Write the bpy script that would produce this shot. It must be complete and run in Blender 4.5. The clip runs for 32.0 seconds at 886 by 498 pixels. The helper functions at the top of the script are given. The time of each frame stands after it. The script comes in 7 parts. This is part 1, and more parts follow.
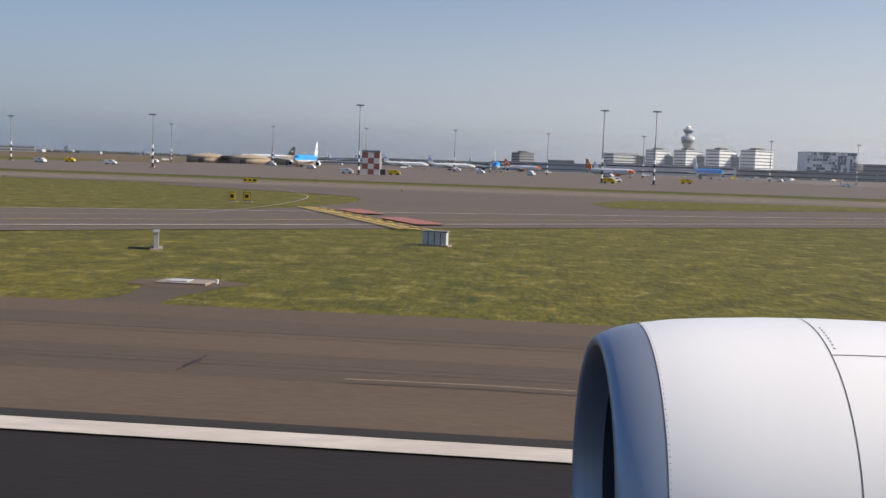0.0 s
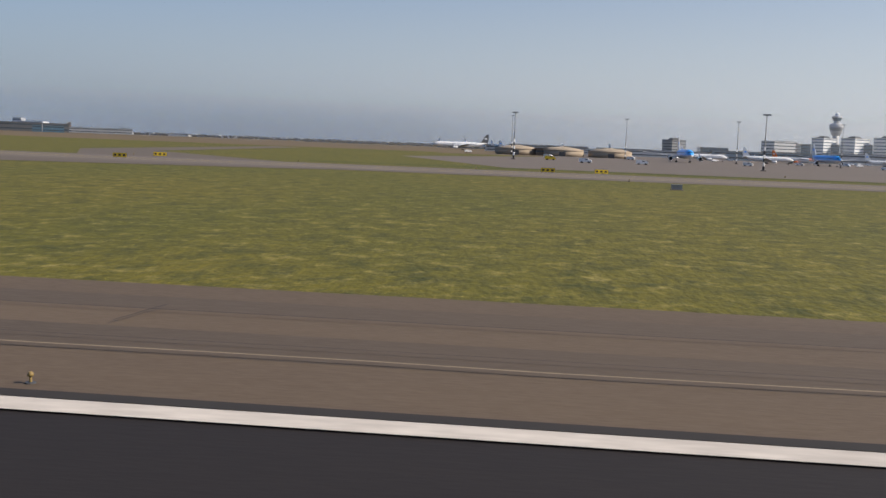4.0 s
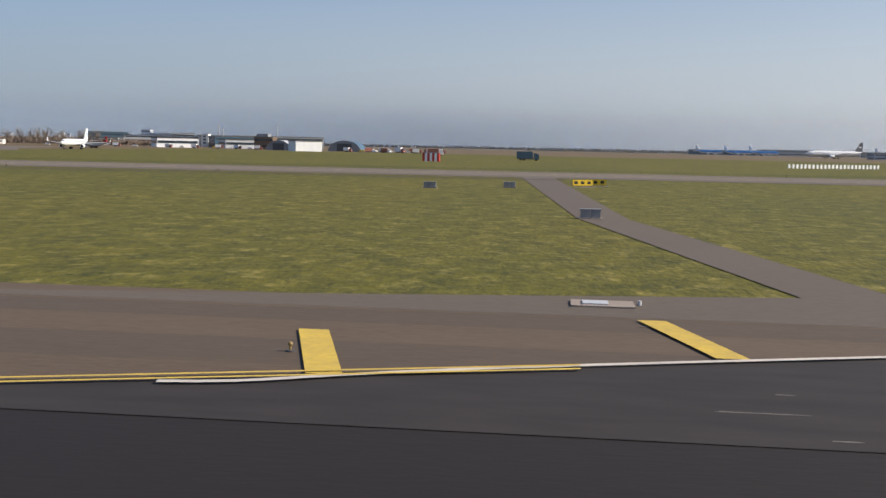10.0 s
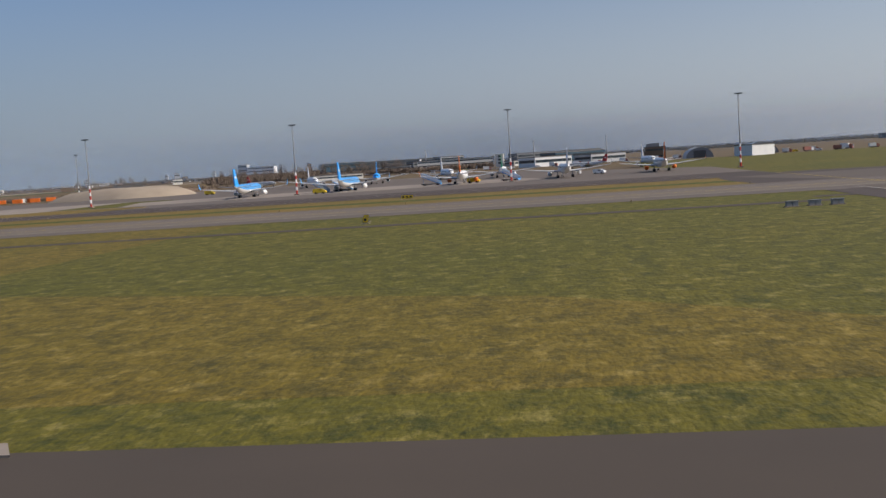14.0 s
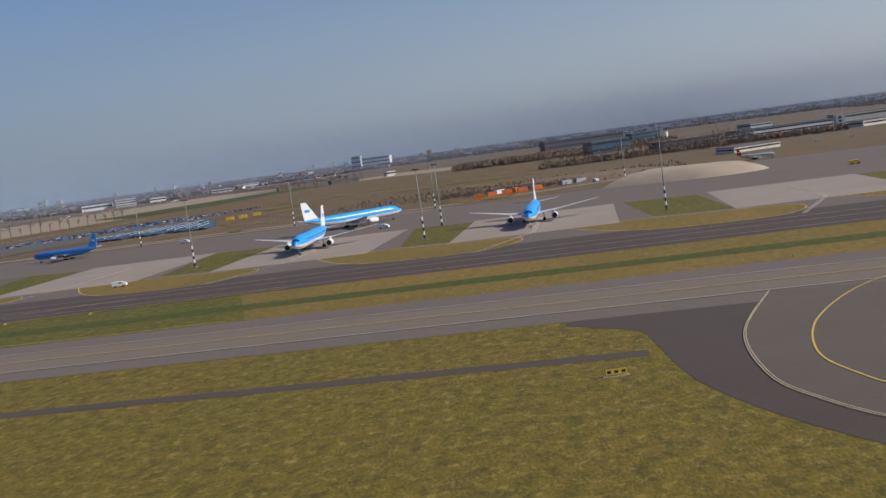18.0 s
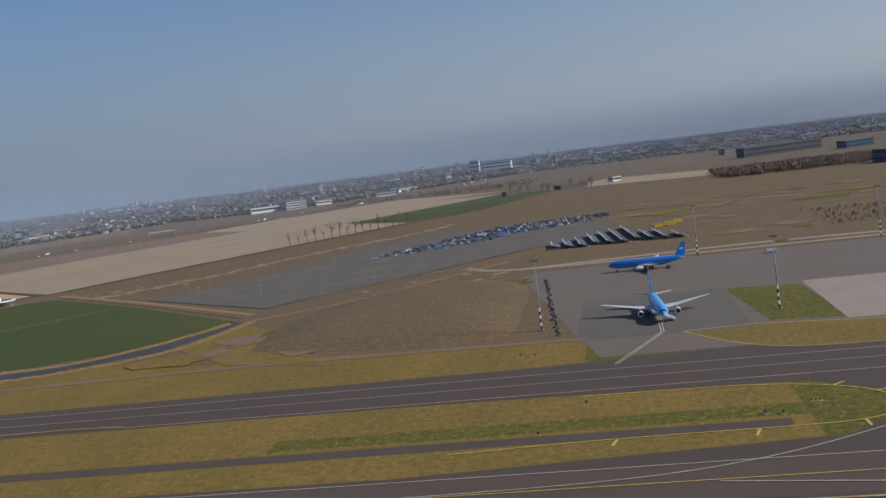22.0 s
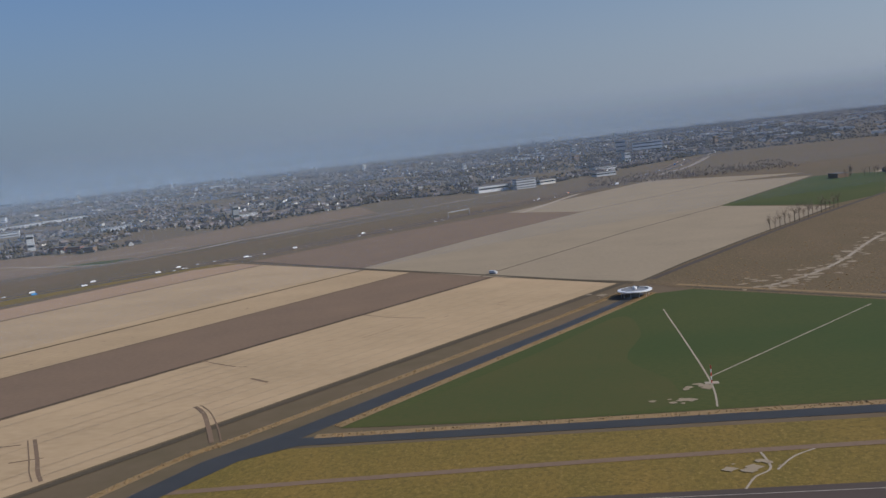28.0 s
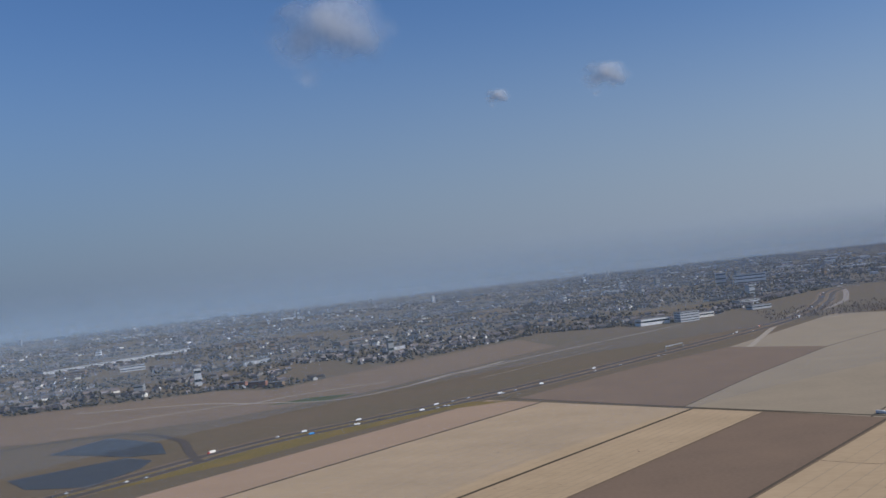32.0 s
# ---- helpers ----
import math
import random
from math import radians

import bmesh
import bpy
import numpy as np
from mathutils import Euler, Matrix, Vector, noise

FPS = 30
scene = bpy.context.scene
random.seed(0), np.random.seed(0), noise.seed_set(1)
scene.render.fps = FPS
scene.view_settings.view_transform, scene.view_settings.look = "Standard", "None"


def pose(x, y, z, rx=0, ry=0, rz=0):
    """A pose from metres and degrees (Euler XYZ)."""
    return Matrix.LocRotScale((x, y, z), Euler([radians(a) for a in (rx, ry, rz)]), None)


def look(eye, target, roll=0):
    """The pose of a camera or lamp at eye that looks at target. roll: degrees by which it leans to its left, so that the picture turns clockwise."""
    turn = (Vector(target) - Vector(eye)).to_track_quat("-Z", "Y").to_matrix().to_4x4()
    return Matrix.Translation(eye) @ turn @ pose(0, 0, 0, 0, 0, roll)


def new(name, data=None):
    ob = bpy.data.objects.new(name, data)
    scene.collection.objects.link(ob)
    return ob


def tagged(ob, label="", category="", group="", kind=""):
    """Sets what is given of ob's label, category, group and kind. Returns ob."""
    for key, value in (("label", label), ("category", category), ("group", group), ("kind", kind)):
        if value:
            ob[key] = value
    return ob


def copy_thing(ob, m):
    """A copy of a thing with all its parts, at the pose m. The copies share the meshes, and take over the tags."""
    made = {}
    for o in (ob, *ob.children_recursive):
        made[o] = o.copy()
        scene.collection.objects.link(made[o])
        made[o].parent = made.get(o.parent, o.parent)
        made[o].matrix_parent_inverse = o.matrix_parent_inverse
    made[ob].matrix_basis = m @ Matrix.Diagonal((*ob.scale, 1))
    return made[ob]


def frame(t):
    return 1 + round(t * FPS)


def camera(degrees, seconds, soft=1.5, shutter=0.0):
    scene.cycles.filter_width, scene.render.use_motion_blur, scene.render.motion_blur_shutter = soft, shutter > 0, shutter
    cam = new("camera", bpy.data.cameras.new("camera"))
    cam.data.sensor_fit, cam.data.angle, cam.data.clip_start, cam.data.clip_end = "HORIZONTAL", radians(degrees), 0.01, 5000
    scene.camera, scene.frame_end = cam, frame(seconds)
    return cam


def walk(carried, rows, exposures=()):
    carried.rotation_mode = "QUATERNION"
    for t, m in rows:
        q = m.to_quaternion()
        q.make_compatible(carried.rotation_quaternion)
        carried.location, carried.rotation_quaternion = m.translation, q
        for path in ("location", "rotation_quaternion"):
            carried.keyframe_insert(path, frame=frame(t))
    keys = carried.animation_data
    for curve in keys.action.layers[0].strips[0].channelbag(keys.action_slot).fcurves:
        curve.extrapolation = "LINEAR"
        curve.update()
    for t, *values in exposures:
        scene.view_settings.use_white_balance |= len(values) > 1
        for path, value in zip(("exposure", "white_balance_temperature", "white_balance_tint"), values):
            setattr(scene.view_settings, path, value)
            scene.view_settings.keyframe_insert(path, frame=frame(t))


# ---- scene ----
SC = 0.51                       # one plan metre in scene metres

# ---- camera and its flight: seconds, place, tilt, lean, turn ----
ROWS = [
    (0, 0.00, -0.03, 5.47, 85.15, 1.89, 5.60),
    (0.5, -26.44, -0.03, 5.47, 85.14, 1.95, 5.61),
    (1, -53.50, -0.03, 5.45, 84.80, 1.91, 5.61),
    (1.5, -81.18, -0.02, 5.48, 84.81, 1.84, 5.71),
    (2, -109.48, -0.01, 5.50, 84.51, 1.94, 5.64),
    (2.5, -138.43, 0.00, 5.50, 84.59, 1.76, 5.64),
    (3, -168.02, 0.00, 5.50, 84.43, 1.79, 5.73),
    (3.5, -198.27, 0.00, 5.50, 84.19, 2.08, 5.69),
    (4, -229.18, 0.00, 5.50, 84.10, 2.17, 5.67),
    (4.5, -260.75, 0.00, 5.50, 84.10, 2.13, 5.68),
    (5, -292.95, -0.00, 5.50, 84.14, 2.05, 5.72),
    (5.5, -325.78, -0.02, 5.48, 84.17, 2.01, 5.80),
    (6, -359.20, -0.03, 5.45, 84.13, 2.07, 5.93),
    (6.5, -393.19, -0.04, 5.45, 83.88, 2.15, 5.95),
    (7, -427.68, -0.06, 5.43, 84.02, 2.10, 6.16),
    (7.5, -462.63, -0.06, 5.43, 84.13, 2.08, 6.19),
    (8, -497.95, -0.06, 5.40, 83.85, 2.24, 6.21),
    (8.5, -533.58, -0.04, 5.46, 84.06, 2.02, 6.19),
    (9, -569.45, -0.03, 5.50, 84.13, 2.01, 6.20),
    (9.5, -605.51, -0.03, 5.49, 84.21, 1.60, 6.24),
    (10, -641.74, -0.01, 5.47, 84.21, 1.15, 6.27),
    (10.5, -678.15, 0.11, 5.55, 84.30, -0.13, 6.36),
    (11, -714.73, 0.38, 5.95, 84.35, -1.12, 6.50),
    (11.5, -751.49, 0.76, 6.52, 84.28, -2.62, 6.76),
    (12, -788.43, 1.19, 7.10, 84.61, -3.56, 6.91),
    (12.5, -825.57, 1.66, 7.54, 84.79, -4.64, 7.04),
    (13, -862.90, 2.13, 7.94, 85.17, -4.95, 7.10),
    (13.5, -900.42, 2.60, 8.46, 85.14, -3.95, 7.10),
    (14, -938.09, 3.06, 9.31, 85.07, -3.76, 7.23),
    (14.5, -975.87, 3.49, 10.64, 84.89, -4.13, 7.25),
    (15, -1013.71, 3.89, 12.56, 84.70, -4.82, 7.38),
    (15.5, -1051.58, 4.25, 15.08, 84.52, -5.66, 7.60),
    (16, -1089.47, 4.58, 18.14, 84.37, -6.49, 7.85),
    (16.5, -1127.35, 4.88, 21.67, 84.24, -7.13, 8.11),
    (17, -1165.22, 5.14, 25.56, 84.17, -7.42, 8.34),
    (17.5, -1203.05, 5.38, 29.73, 84.17, -7.55, 8.66),
    (18, -1240.87, 5.59, 34.10, 84.28, -7.77, 8.92),
    (18.5, -1278.66, 5.77, 38.60, 84.47, -7.72, 9.05),
    (19, -1316.44, 5.91, 43.16, 84.71, -7.41, 9.18),
    (19.5, -1354.21, 6.02, 47.73, 84.72, -7.24, 9.39),
    (20, -1391.98, 6.08, 52.29, 84.67, -7.49, 9.78),
    (20.5, -1429.75, 6.12, 56.84, 84.55, -7.40, 9.99),
    (21, -1467.53, 6.11, 61.37, 84.73, -7.56, 10.05),
    (21.5, -1505.33, 6.05, 65.87, 84.74, -7.46, 10.19),
    (22, -1543.15, 5.92, 70.34, 84.77, -7.10, 10.26),
    (22.5, -1580.99, 5.68, 74.76, 84.63, -6.67, 10.46),
    (23, -1618.87, 5.34, 79.12, 84.72, -6.58, 10.52),
    (23.5, -1656.78, 4.87, 83.43, 84.74, -6.57, 10.58),
    (24, -1694.72, 4.31, 87.70, 84.88, -6.25, 10.61),
    (24.5, -1732.69, 3.67, 91.93, 84.89, -6.28, 10.56),
    (25, -1770.66, 2.97, 96.13, 84.76, -6.10, 10.50),
    (25.5, -1808.63, 2.22, 100.31, 84.59, -6.26, 10.45),
    (26, -1846.58, 1.45, 104.46, 84.35, -6.37, 10.46),
    (26.5, -1884.51, 0.64, 108.58, 84.10, -6.43, 10.49),
    (27, -1922.44, -0.19, 112.68, 83.87, -6.46, 10.52),
    (27.5, -1960.37, -1.03, 116.74, 83.69, -6.46, 10.50),
    (28, -1998.31, -1.90, 120.77, 83.60, -6.44, 10.41),
    (28.5, -2036.25, -2.77, 124.78, 83.56, -6.50, 10.36),
    (29, -2074.22, -3.65, 128.80, 83.92, -6.60, 10.23),
    (29.5, -2112.21, -4.54, 132.84, 84.99, -6.62, 10.12),
    (30, -2150.24, -5.42, 136.91, 86.70, -6.52, 9.83),
    (30.5, -2188.28, -6.30, 141.00, 88.33, -6.47, 9.62),
    (31, -2226.34, -7.18, 145.12, 89.68, -6.36, 9.45),
    (31.5, -2264.39, -8.05, 149.25, 90.70, -6.37, 9.48),
    (32, -2302.45, -8.93, 153.40, 91.00, -6.32, 9.65),]
cam = camera(47.18, 32.0, 1.5)
walk(cam, [(t, pose(x * SC, y * SC, z * SC, tilt, 0, turn) @ pose(0, 0, 0, 0, 0, lean)) for t, x, y, z, tilt, lean, turn in ROWS],
     exposures=[(0, 0.52, 6800, 14), (8, 0.57, 6800, 13), (9, 0.59, 6800, 13), (10, 0.62, 6750, 13), (11.5, 0.34, 6700, 13), (14, 0.26, 6650, 14), (20, 0.16, 6300, 14), (28, 0.03, 6000, 13), (32, 0.02, 5800, 13)])

# ---- sky and sun ----
SUN_TO = Vector((0.83, -0.03, 0.57)).normalized()      # towards the sun
world = bpy.data.worlds.new("sky")
scene.world = world
world.use_nodes = True
wn, wl = world.node_tree.nodes, world.node_tree.links
sky = wn.new("ShaderNodeTexSky")
sky.sky_type, sky.sun_disc = "NISHITA", False
sky.sun_elevation = math.asin(SUN_TO.z)
sky.sun_rotation = math.atan2(SUN_TO.x, SUN_TO.y)
sky.altitude, sky.air_density, sky.dust_density, sky.ozone_density = 0, 1.0, 1.7, 7.5
wl.new(sky.outputs[0], wn["Background"].inputs[0])
wn["Background"].inputs[1].default_value = 0.088
sun = new("sun", bpy.data.lights.new("sun", "SUN"))
sun.data.energy, sun.data.angle, sun.data.color = 3.95, radians(0.6), (1.0, 0.925, 0.79)
sun.matrix_world = look((0, 0, 50), Vector((0, 0, 50)) - SUN_TO)

# ---- materials ----
def material(name, c1, c2=None, size=4.0, c3=None, size2=0.4, rough=0.85, metal=0.0, bump=0.0, stretch=(1, 1, 1), detail=4.0, spread=0.25, island=0.0, spec=0.35):
    """Noise of two sizes (in plan metres) between the colours; bump in plan metres."""
    m = bpy.data.materials.new(name)
    m.use_nodes = True
    n, l = m.node_tree.nodes, m.node_tree.links
    b = n["Principled BSDF"]
    b.inputs["Roughness"].default_value, b.inputs["Metallic"].default_value = rough, metal
    b.inputs["Specular IOR Level"].default_value = spec
    c2 = c2 or tuple(v * 0.8 for v in c1)
    co = n.new("ShaderNodeTexCoord")
    mp = n.new("ShaderNodeMapping")
    mp.inputs["Scale"].default_value = [s / SC for s in stretch]
    l.new(co.outputs["Object"], mp.inputs[0])
    def noisy(s, d):
        x = n.new("ShaderNodeTexNoise")
        x.inputs["Scale"].default_value, x.inputs["Detail"].default_value = 1.0 / s, d
        l.new(mp.outputs[0], x.inputs["Vector"])
        r = n.new("ShaderNodeMapRange")
        r.inputs[1].default_value, r.inputs[2].default_value = 0.5 - spread, 0.5 + spread
        l.new(x.outputs[0], r.inputs[0])
        return r.outputs[0]
    def mixed(fac, a, bb):
        x = n.new("ShaderNodeMix")
        x.data_type = "RGBA"
        l.new(fac, x.inputs[0])
        for sock, v in ((x.inputs[6], a), (x.inputs[7], bb)):
            if isinstance(v, tuple):
                sock.default_value = (*v, 1)
            else:
                l.new(v, sock)
        return x.outputs[2]
    col = mixed(noisy(size, detail), c1, c2)
    fine = noisy(size2, 3.0)
    if c3:
        half = n.new("ShaderNodeMath")
        half.operation = "MULTIPLY"
        half.inputs[1].default_value = 0.55
        l.new(fine, half.inputs[0])
        col = mixed(half.outputs[0], col, c3)
    if island:
        g = n.new("ShaderNodeNewGeometry")
        h = n.new("ShaderNodeHueSaturation")
        r = n.new("ShaderNodeMapRange")
        r.inputs[3].default_value, r.inputs[4].default_value = 1 - island, 1 + island
        l.new(g.outputs["Random Per Island"], r.inputs[0])
        l.new(r.outputs[0], h.inputs["Value"])
        l.new(col, h.inputs["Color"])
        col = h.outputs[0]
    l.new(col, b.inputs["Base Color"])
    if bump:
        k = n.new("ShaderNodeBump")
        k.inputs["Distance"].default_value = bump * SC
        k.inputs["Strength"].default_value = 0.6
        l.new(fine, k.inputs["Height"])
        l.new(k.outputs[0], b.inputs["Normal"])
    return m


M = {}
def mat(key, *a, **k):
    M[key] = material(key, *a, **k)


def grass_material(name, lush, straw, dark, patch, dry=0.45):
    """Mown grass: broad patches, long straw streaks and fine dark tufts."""
    m = material(name, lush, patch, 34, dark, 0.5, 0.95, bump=0.07, stretch=(1.3, 0.55, 1), detail=5, spread=0.2)
    n, l = m.node_tree.nodes, m.node_tree.links
    b = n["Principled BSDF"]
    old = b.inputs["Base Color"].links[0].from_socket
    co, mp, ns, mr, mx = n.new("ShaderNodeTexCoord"), n.new("ShaderNodeMapping"), n.new("ShaderNodeTexNoise"), n.new("ShaderNodeMapRange"), n.new("ShaderNodeMix")
    mp.inputs["Scale"].default_value = (1.0 / SC, 0.72 / SC, 1.0 / SC)
    ns.inputs["Scale"].default_value, ns.inputs["Detail"].default_value, ns.inputs["Roughness"].default_value = 0.62, 9.0, 0.76
    mr.inputs[1].default_value, mr.inputs[2].default_value, mr.inputs[3].default_value, mr.inputs[4].default_value = 0.52, 0.66, 0.0, dry
    mx.data_type = "RGBA"
    mx.inputs[7].default_value = (*straw, 1)
    l.new(co.outputs["Object"], mp.inputs[0])
    l.new(mp.outputs[0], ns.inputs["Vector"])
    l.new(ns.outputs[0], mr.inputs[0])
    l.new(mr.outputs[0], mx.inputs[0])
    l.new(old, mx.inputs[6])
    n2, r2, m2 = n.new("ShaderNodeTexNoise"), n.new("ShaderNodeMapRange"), n.new("ShaderNodeMix")
    n2.inputs["Scale"].default_value, n2.inputs["Detail"].default_value, n2.inputs["Roughness"].default_value = 0.42, 9.0, 0.85
    r2.inputs[1].default_value, r2.inputs[2].default_value, r2.inputs[3].default_value, r2.inputs[4].default_value = 0.47, 0.60, 0.0, 0.9
    m2.data_type = "RGBA"
    m2.inputs[7].default_value = (*dark, 1)
    l.new(mp.outputs[0], n2.inputs["Vector"])
    l.new(n2.outputs[0], r2.inputs[0])
    l.new(r2.outputs[0], m2.inputs[0])
    l.new(mx.outputs[2], m2.inputs[6])
    l.new(m2.outputs[2], b.inputs["Base Color"])
    M[name] = m


mat("polder", (0.128, 0.086, 0.047), (0.095, 0.074, 0.034), 170, (0.15, 0.106, 0.062), 14, 0.95)
grass_material("grass_straw", (0.160, 0.120, 0.009), (0.36, 0.265, 0.07), (0.052, 0.045, 0.005), (0.185, 0.126, 0.012), 0.65)
grass_material("grass", (0.100, 0.094, 0.005), (0.40, 0.32, 0.10), (0.036, 0.042, 0.003), (0.150, 0.120, 0.008), 0.5)
grass_material("grass_lush", (0.062, 0.078, 0.004), (0.20, 0.18, 0.04), (0.030, 0.040, 0.003), (0.085, 0.090, 0.006), 0.3)
mat("tufts", (0.12, 0.115, 0.008), (0.22, 0.18, 0.035), 14, (0.075, 0.078, 0.006), 0.6, 0.95, island=0.55)
grass_material("grass_dry", (0.235, 0.145, 0.026), (0.34, 0.225, 0.07), (0.105, 0.075, 0.013), (0.150, 0.112, 0.016), 0.7)
grass_material("grass_rough", (0.165, 0.109, 0.052), (0.28, 0.20, 0.11), (0.088, 0.062, 0.030), (0.125, 0.090, 0.038), 0.7)
mat("bare_brown", (0.185, 0.118, 0.064), (0.140, 0.094, 0.050), 60, (0.22, 0.15, 0.09), 5.0, 0.95, bump=0.05)
mat("reeds", (0.31, 0.20, 0.092), (0.24, 0.16, 0.075), 6, (0.19, 0.135, 0.06), 1.0, 0.95, bump=0.2)
mat("crop", (0.036, 0.059, 0.008), (0.076, 0.074, 0.013), 120, (0.029, 0.049, 0.006), 2.0, 0.95, bump=0.05, stretch=(0.6, 1, 1))
mat("runway_asphalt", (0.0135, 0.0100, 0.0092), (0.0185, 0.0140, 0.0125), 9, (0.0085, 0.0065, 0.0062), 0.15, 0.85, bump=0.006, stretch=(0.25, 1, 1))
mat("shoulder_asphalt", (0.106, 0.073, 0.044), (0.080, 0.055, 0.035), 5, (0.140, 0.103, 0.070), 0.12, 0.8, bump=0.008, stretch=(0.3, 1, 1))
mat("shoulder_worn", (0.085, 0.060, 0.039), (0.066, 0.048, 0.033), 6, (0.115, 0.088, 0.064), 0.12, 0.8, bump=0.008, stretch=(0.2, 1, 1))
mat("taxi_pale", (0.138, 0.107, 0.075), (0.112, 0.088, 0.063), 14, (0.165, 0.13, 0.096), 0.25, 0.85, bump=0.008, stretch=(0.3, 1, 1))
mat("taxi_edge", (0.058, 0.041, 0.032), (0.046, 0.033, 0.027), 14, (0.082, 0.061, 0.048), 0.25, 0.85, bump=0.008, stretch=(0.5, 1, 1))
mat("taxi_brown", (0.071, 0.049, 0.038), (0.056, 0.039, 0.031), 14, (0.090, 0.068, 0.052), 0.25, 0.85, bump=0.008, stretch=(0.5, 1, 1))
mat("taxi_red", (0.080, 0.055, 0.043), (0.062, 0.043, 0.034), 14, (0.105, 0.076, 0.060), 0.25, 0.85, bump=0.008, stretch=(0.5, 1, 1))
mat("taxi_asphalt", (0.086, 0.065, 0.048), (0.066, 0.050, 0.038), 14, (0.112, 0.087, 0.066), 0.25, 0.85, bump=0.008, stretch=(0.5, 1, 1))
mat("dark_asphalt", (0.0205, 0.0165, 0.0150), (0.028, 0.0230, 0.0205), 6, (0.042, 0.035, 0.031), 0.9, 0.8, bump=0.006, stretch=(0.25, 1, 1), spread=0.16)
mat("apron", (0.118, 0.092, 0.072), (0.094, 0.075, 0.060), 30, (0.15, 0.122, 0.10), 1.5, 0.85, bump=0.008)
mat("concrete", (0.275, 0.228, 0.185), (0.23, 0.19, 0.155), 18, (0.31, 0.265, 0.22), 0.8, 0.9, bump=0.01)
mat("lot_asphalt", (0.112, 0.098, 0.080), (0.080, 0.072, 0.060), 25, (0.135, 0.120, 0.10), 1.2, 0.9)
mat("soil", (0.43, 0.302, 0.168), (0.32, 0.225, 0.122), 45, (0.47, 0.345, 0.205), 4.0, 0.95, bump=0.05, stretch=(0.5, 1, 1))
mat("soil_grey", (0.29, 0.225, 0.145), (0.235, 0.185, 0.12), 50, (0.32, 0.255, 0.17), 4.0, 0.95, bump=0.05)
mat("soil_dark", (0.180, 0.117, 0.070), (0.142, 0.095, 0.058), 50, (0.21, 0.142, 0.092), 3.0, 0.95, bump=0.05)
mat("path", (0.36, 0.30, 0.22), (0.28, 0.23, 0.17), 9, (0.40, 0.34, 0.26), 1.0, 0.95)
mat("road", (0.078, 0.060, 0.046), (0.062, 0.049, 0.038), 12, None, 0.5, 0.9)
mat("ditch_dark", (0.070, 0.050, 0.030), (0.050, 0.040, 0.022), 30, (0.10, 0.078, 0.045), 2.0, 0.95, bump=0.1)
mat("soil_red", (0.335, 0.220, 0.132), (0.285, 0.185, 0.108), 45, (0.36, 0.25, 0.155), 4.0, 0.95, bump=0.05, stretch=(0.5, 1, 1))
mat("water", (0.042, 0.040, 0.036), (0.055, 0.051, 0.044), 20, None, 1.2, 0.4, bump=0.03, spec=0.10)
mat("white_paint", (0.66, 0.60, 0.52), (0.50, 0.45, 0.39), 1.5, (0.34, 0.30, 0.26), 0.3, 0.7, stretch=(0.3, 1, 1))
mat("yellow_paint", (0.68, 0.47, 0.06), (0.52, 0.36, 0.07), 1.2, (0.34, 0.25, 0.08), 0.25, 0.7)
mat("edge_paint", (0.56, 0.47, 0.28), (0.44, 0.37, 0.23), 1.5, (0.30, 0.25, 0.18), 0.3, 0.75)
mat("faded_paint", (0.42, 0.37, 0.30), (0.34, 0.30, 0.24), 2.0, None, 0.4, 0.8)
mat("red_paint", (0.42, 0.16, 0.12), (0.34, 0.13, 0.10), 1.0, (0.16, 0.10, 0.08), 0.3, 0.7)
mat("scuff_grey", (0.15, 0.135, 0.12), (0.10, 0.09, 0.08), 1.0, (0.22, 0.20, 0.18), 0.2, 0.9)
mat("crack", (0.030, 0.026, 0.024), None, 1.0, None, 0.3, 0.95)
mat("white", (0.78, 0.78, 0.77), (0.70, 0.70, 0.70), 3.0, None, 0.6, 0.35, spec=0.5)
mat("offwhite", (0.74, 0.71, 0.64), (0.66, 0.63, 0.57), 5.0, None, 0.6, 0.7)
mat("light_grey", (0.48, 0.49, 0.50), (0.42, 0.43, 0.44), 4.0, None, 0.6, 0.5)
mat("grey", (0.24, 0.25, 0.26), (0.20, 0.205, 0.21), 4.0, None, 0.6, 0.6)
mat("dark_grey", (0.075, 0.078, 0.082), (0.06, 0.062, 0.066), 3.0, None, 0.6, 0.6)
mat("steel", (0.42, 0.43, 0.44), (0.36, 0.37, 0.38), 2.0, None, 0.5, 0.45, metal=0.5)
mat("rubber", (0.02, 0.02, 0.02), (0.03, 0.03, 0.03), 1.0, None, 0.3, 0.8)
mat("sky_blue", (0.010, 0.33, 0.84), (0.010, 0.30, 0.79), 6.0, None, 1.0, 0.3, spec=0.5)
mat("royal_blue", (0.015, 0.14, 0.50), (0.018, 0.15, 0.48), 6.0, None, 1.0, 0.3, spec=0.5)
mat("pale_blue", (0.06, 0.32, 0.70), (0.055, 0.29, 0.64), 6.0, None, 1.0, 0.3, spec=0.5)
mat("orange", (0.80, 0.19, 0.02), (0.70, 0.16, 0.02), 4.0, None, 1.0, 0.4, spec=0.5)
mat("green", (0.03, 0.38, 0.17), (0.03, 0.32, 0.14), 4.0, None, 1.0, 0.4, spec=0.5)
mat("red", (0.50, 0.045, 0.035), (0.42, 0.04, 0.03), 3.0, None, 0.6, 0.5)
mat("yellow", (0.74, 0.52, 0.03), (0.66, 0.45, 0.03), 2.0, None, 0.5, 0.5)
mat("black", (0.02, 0.02, 0.022), (0.03, 0.03, 0.03), 2.0, None, 0.5, 0.5)
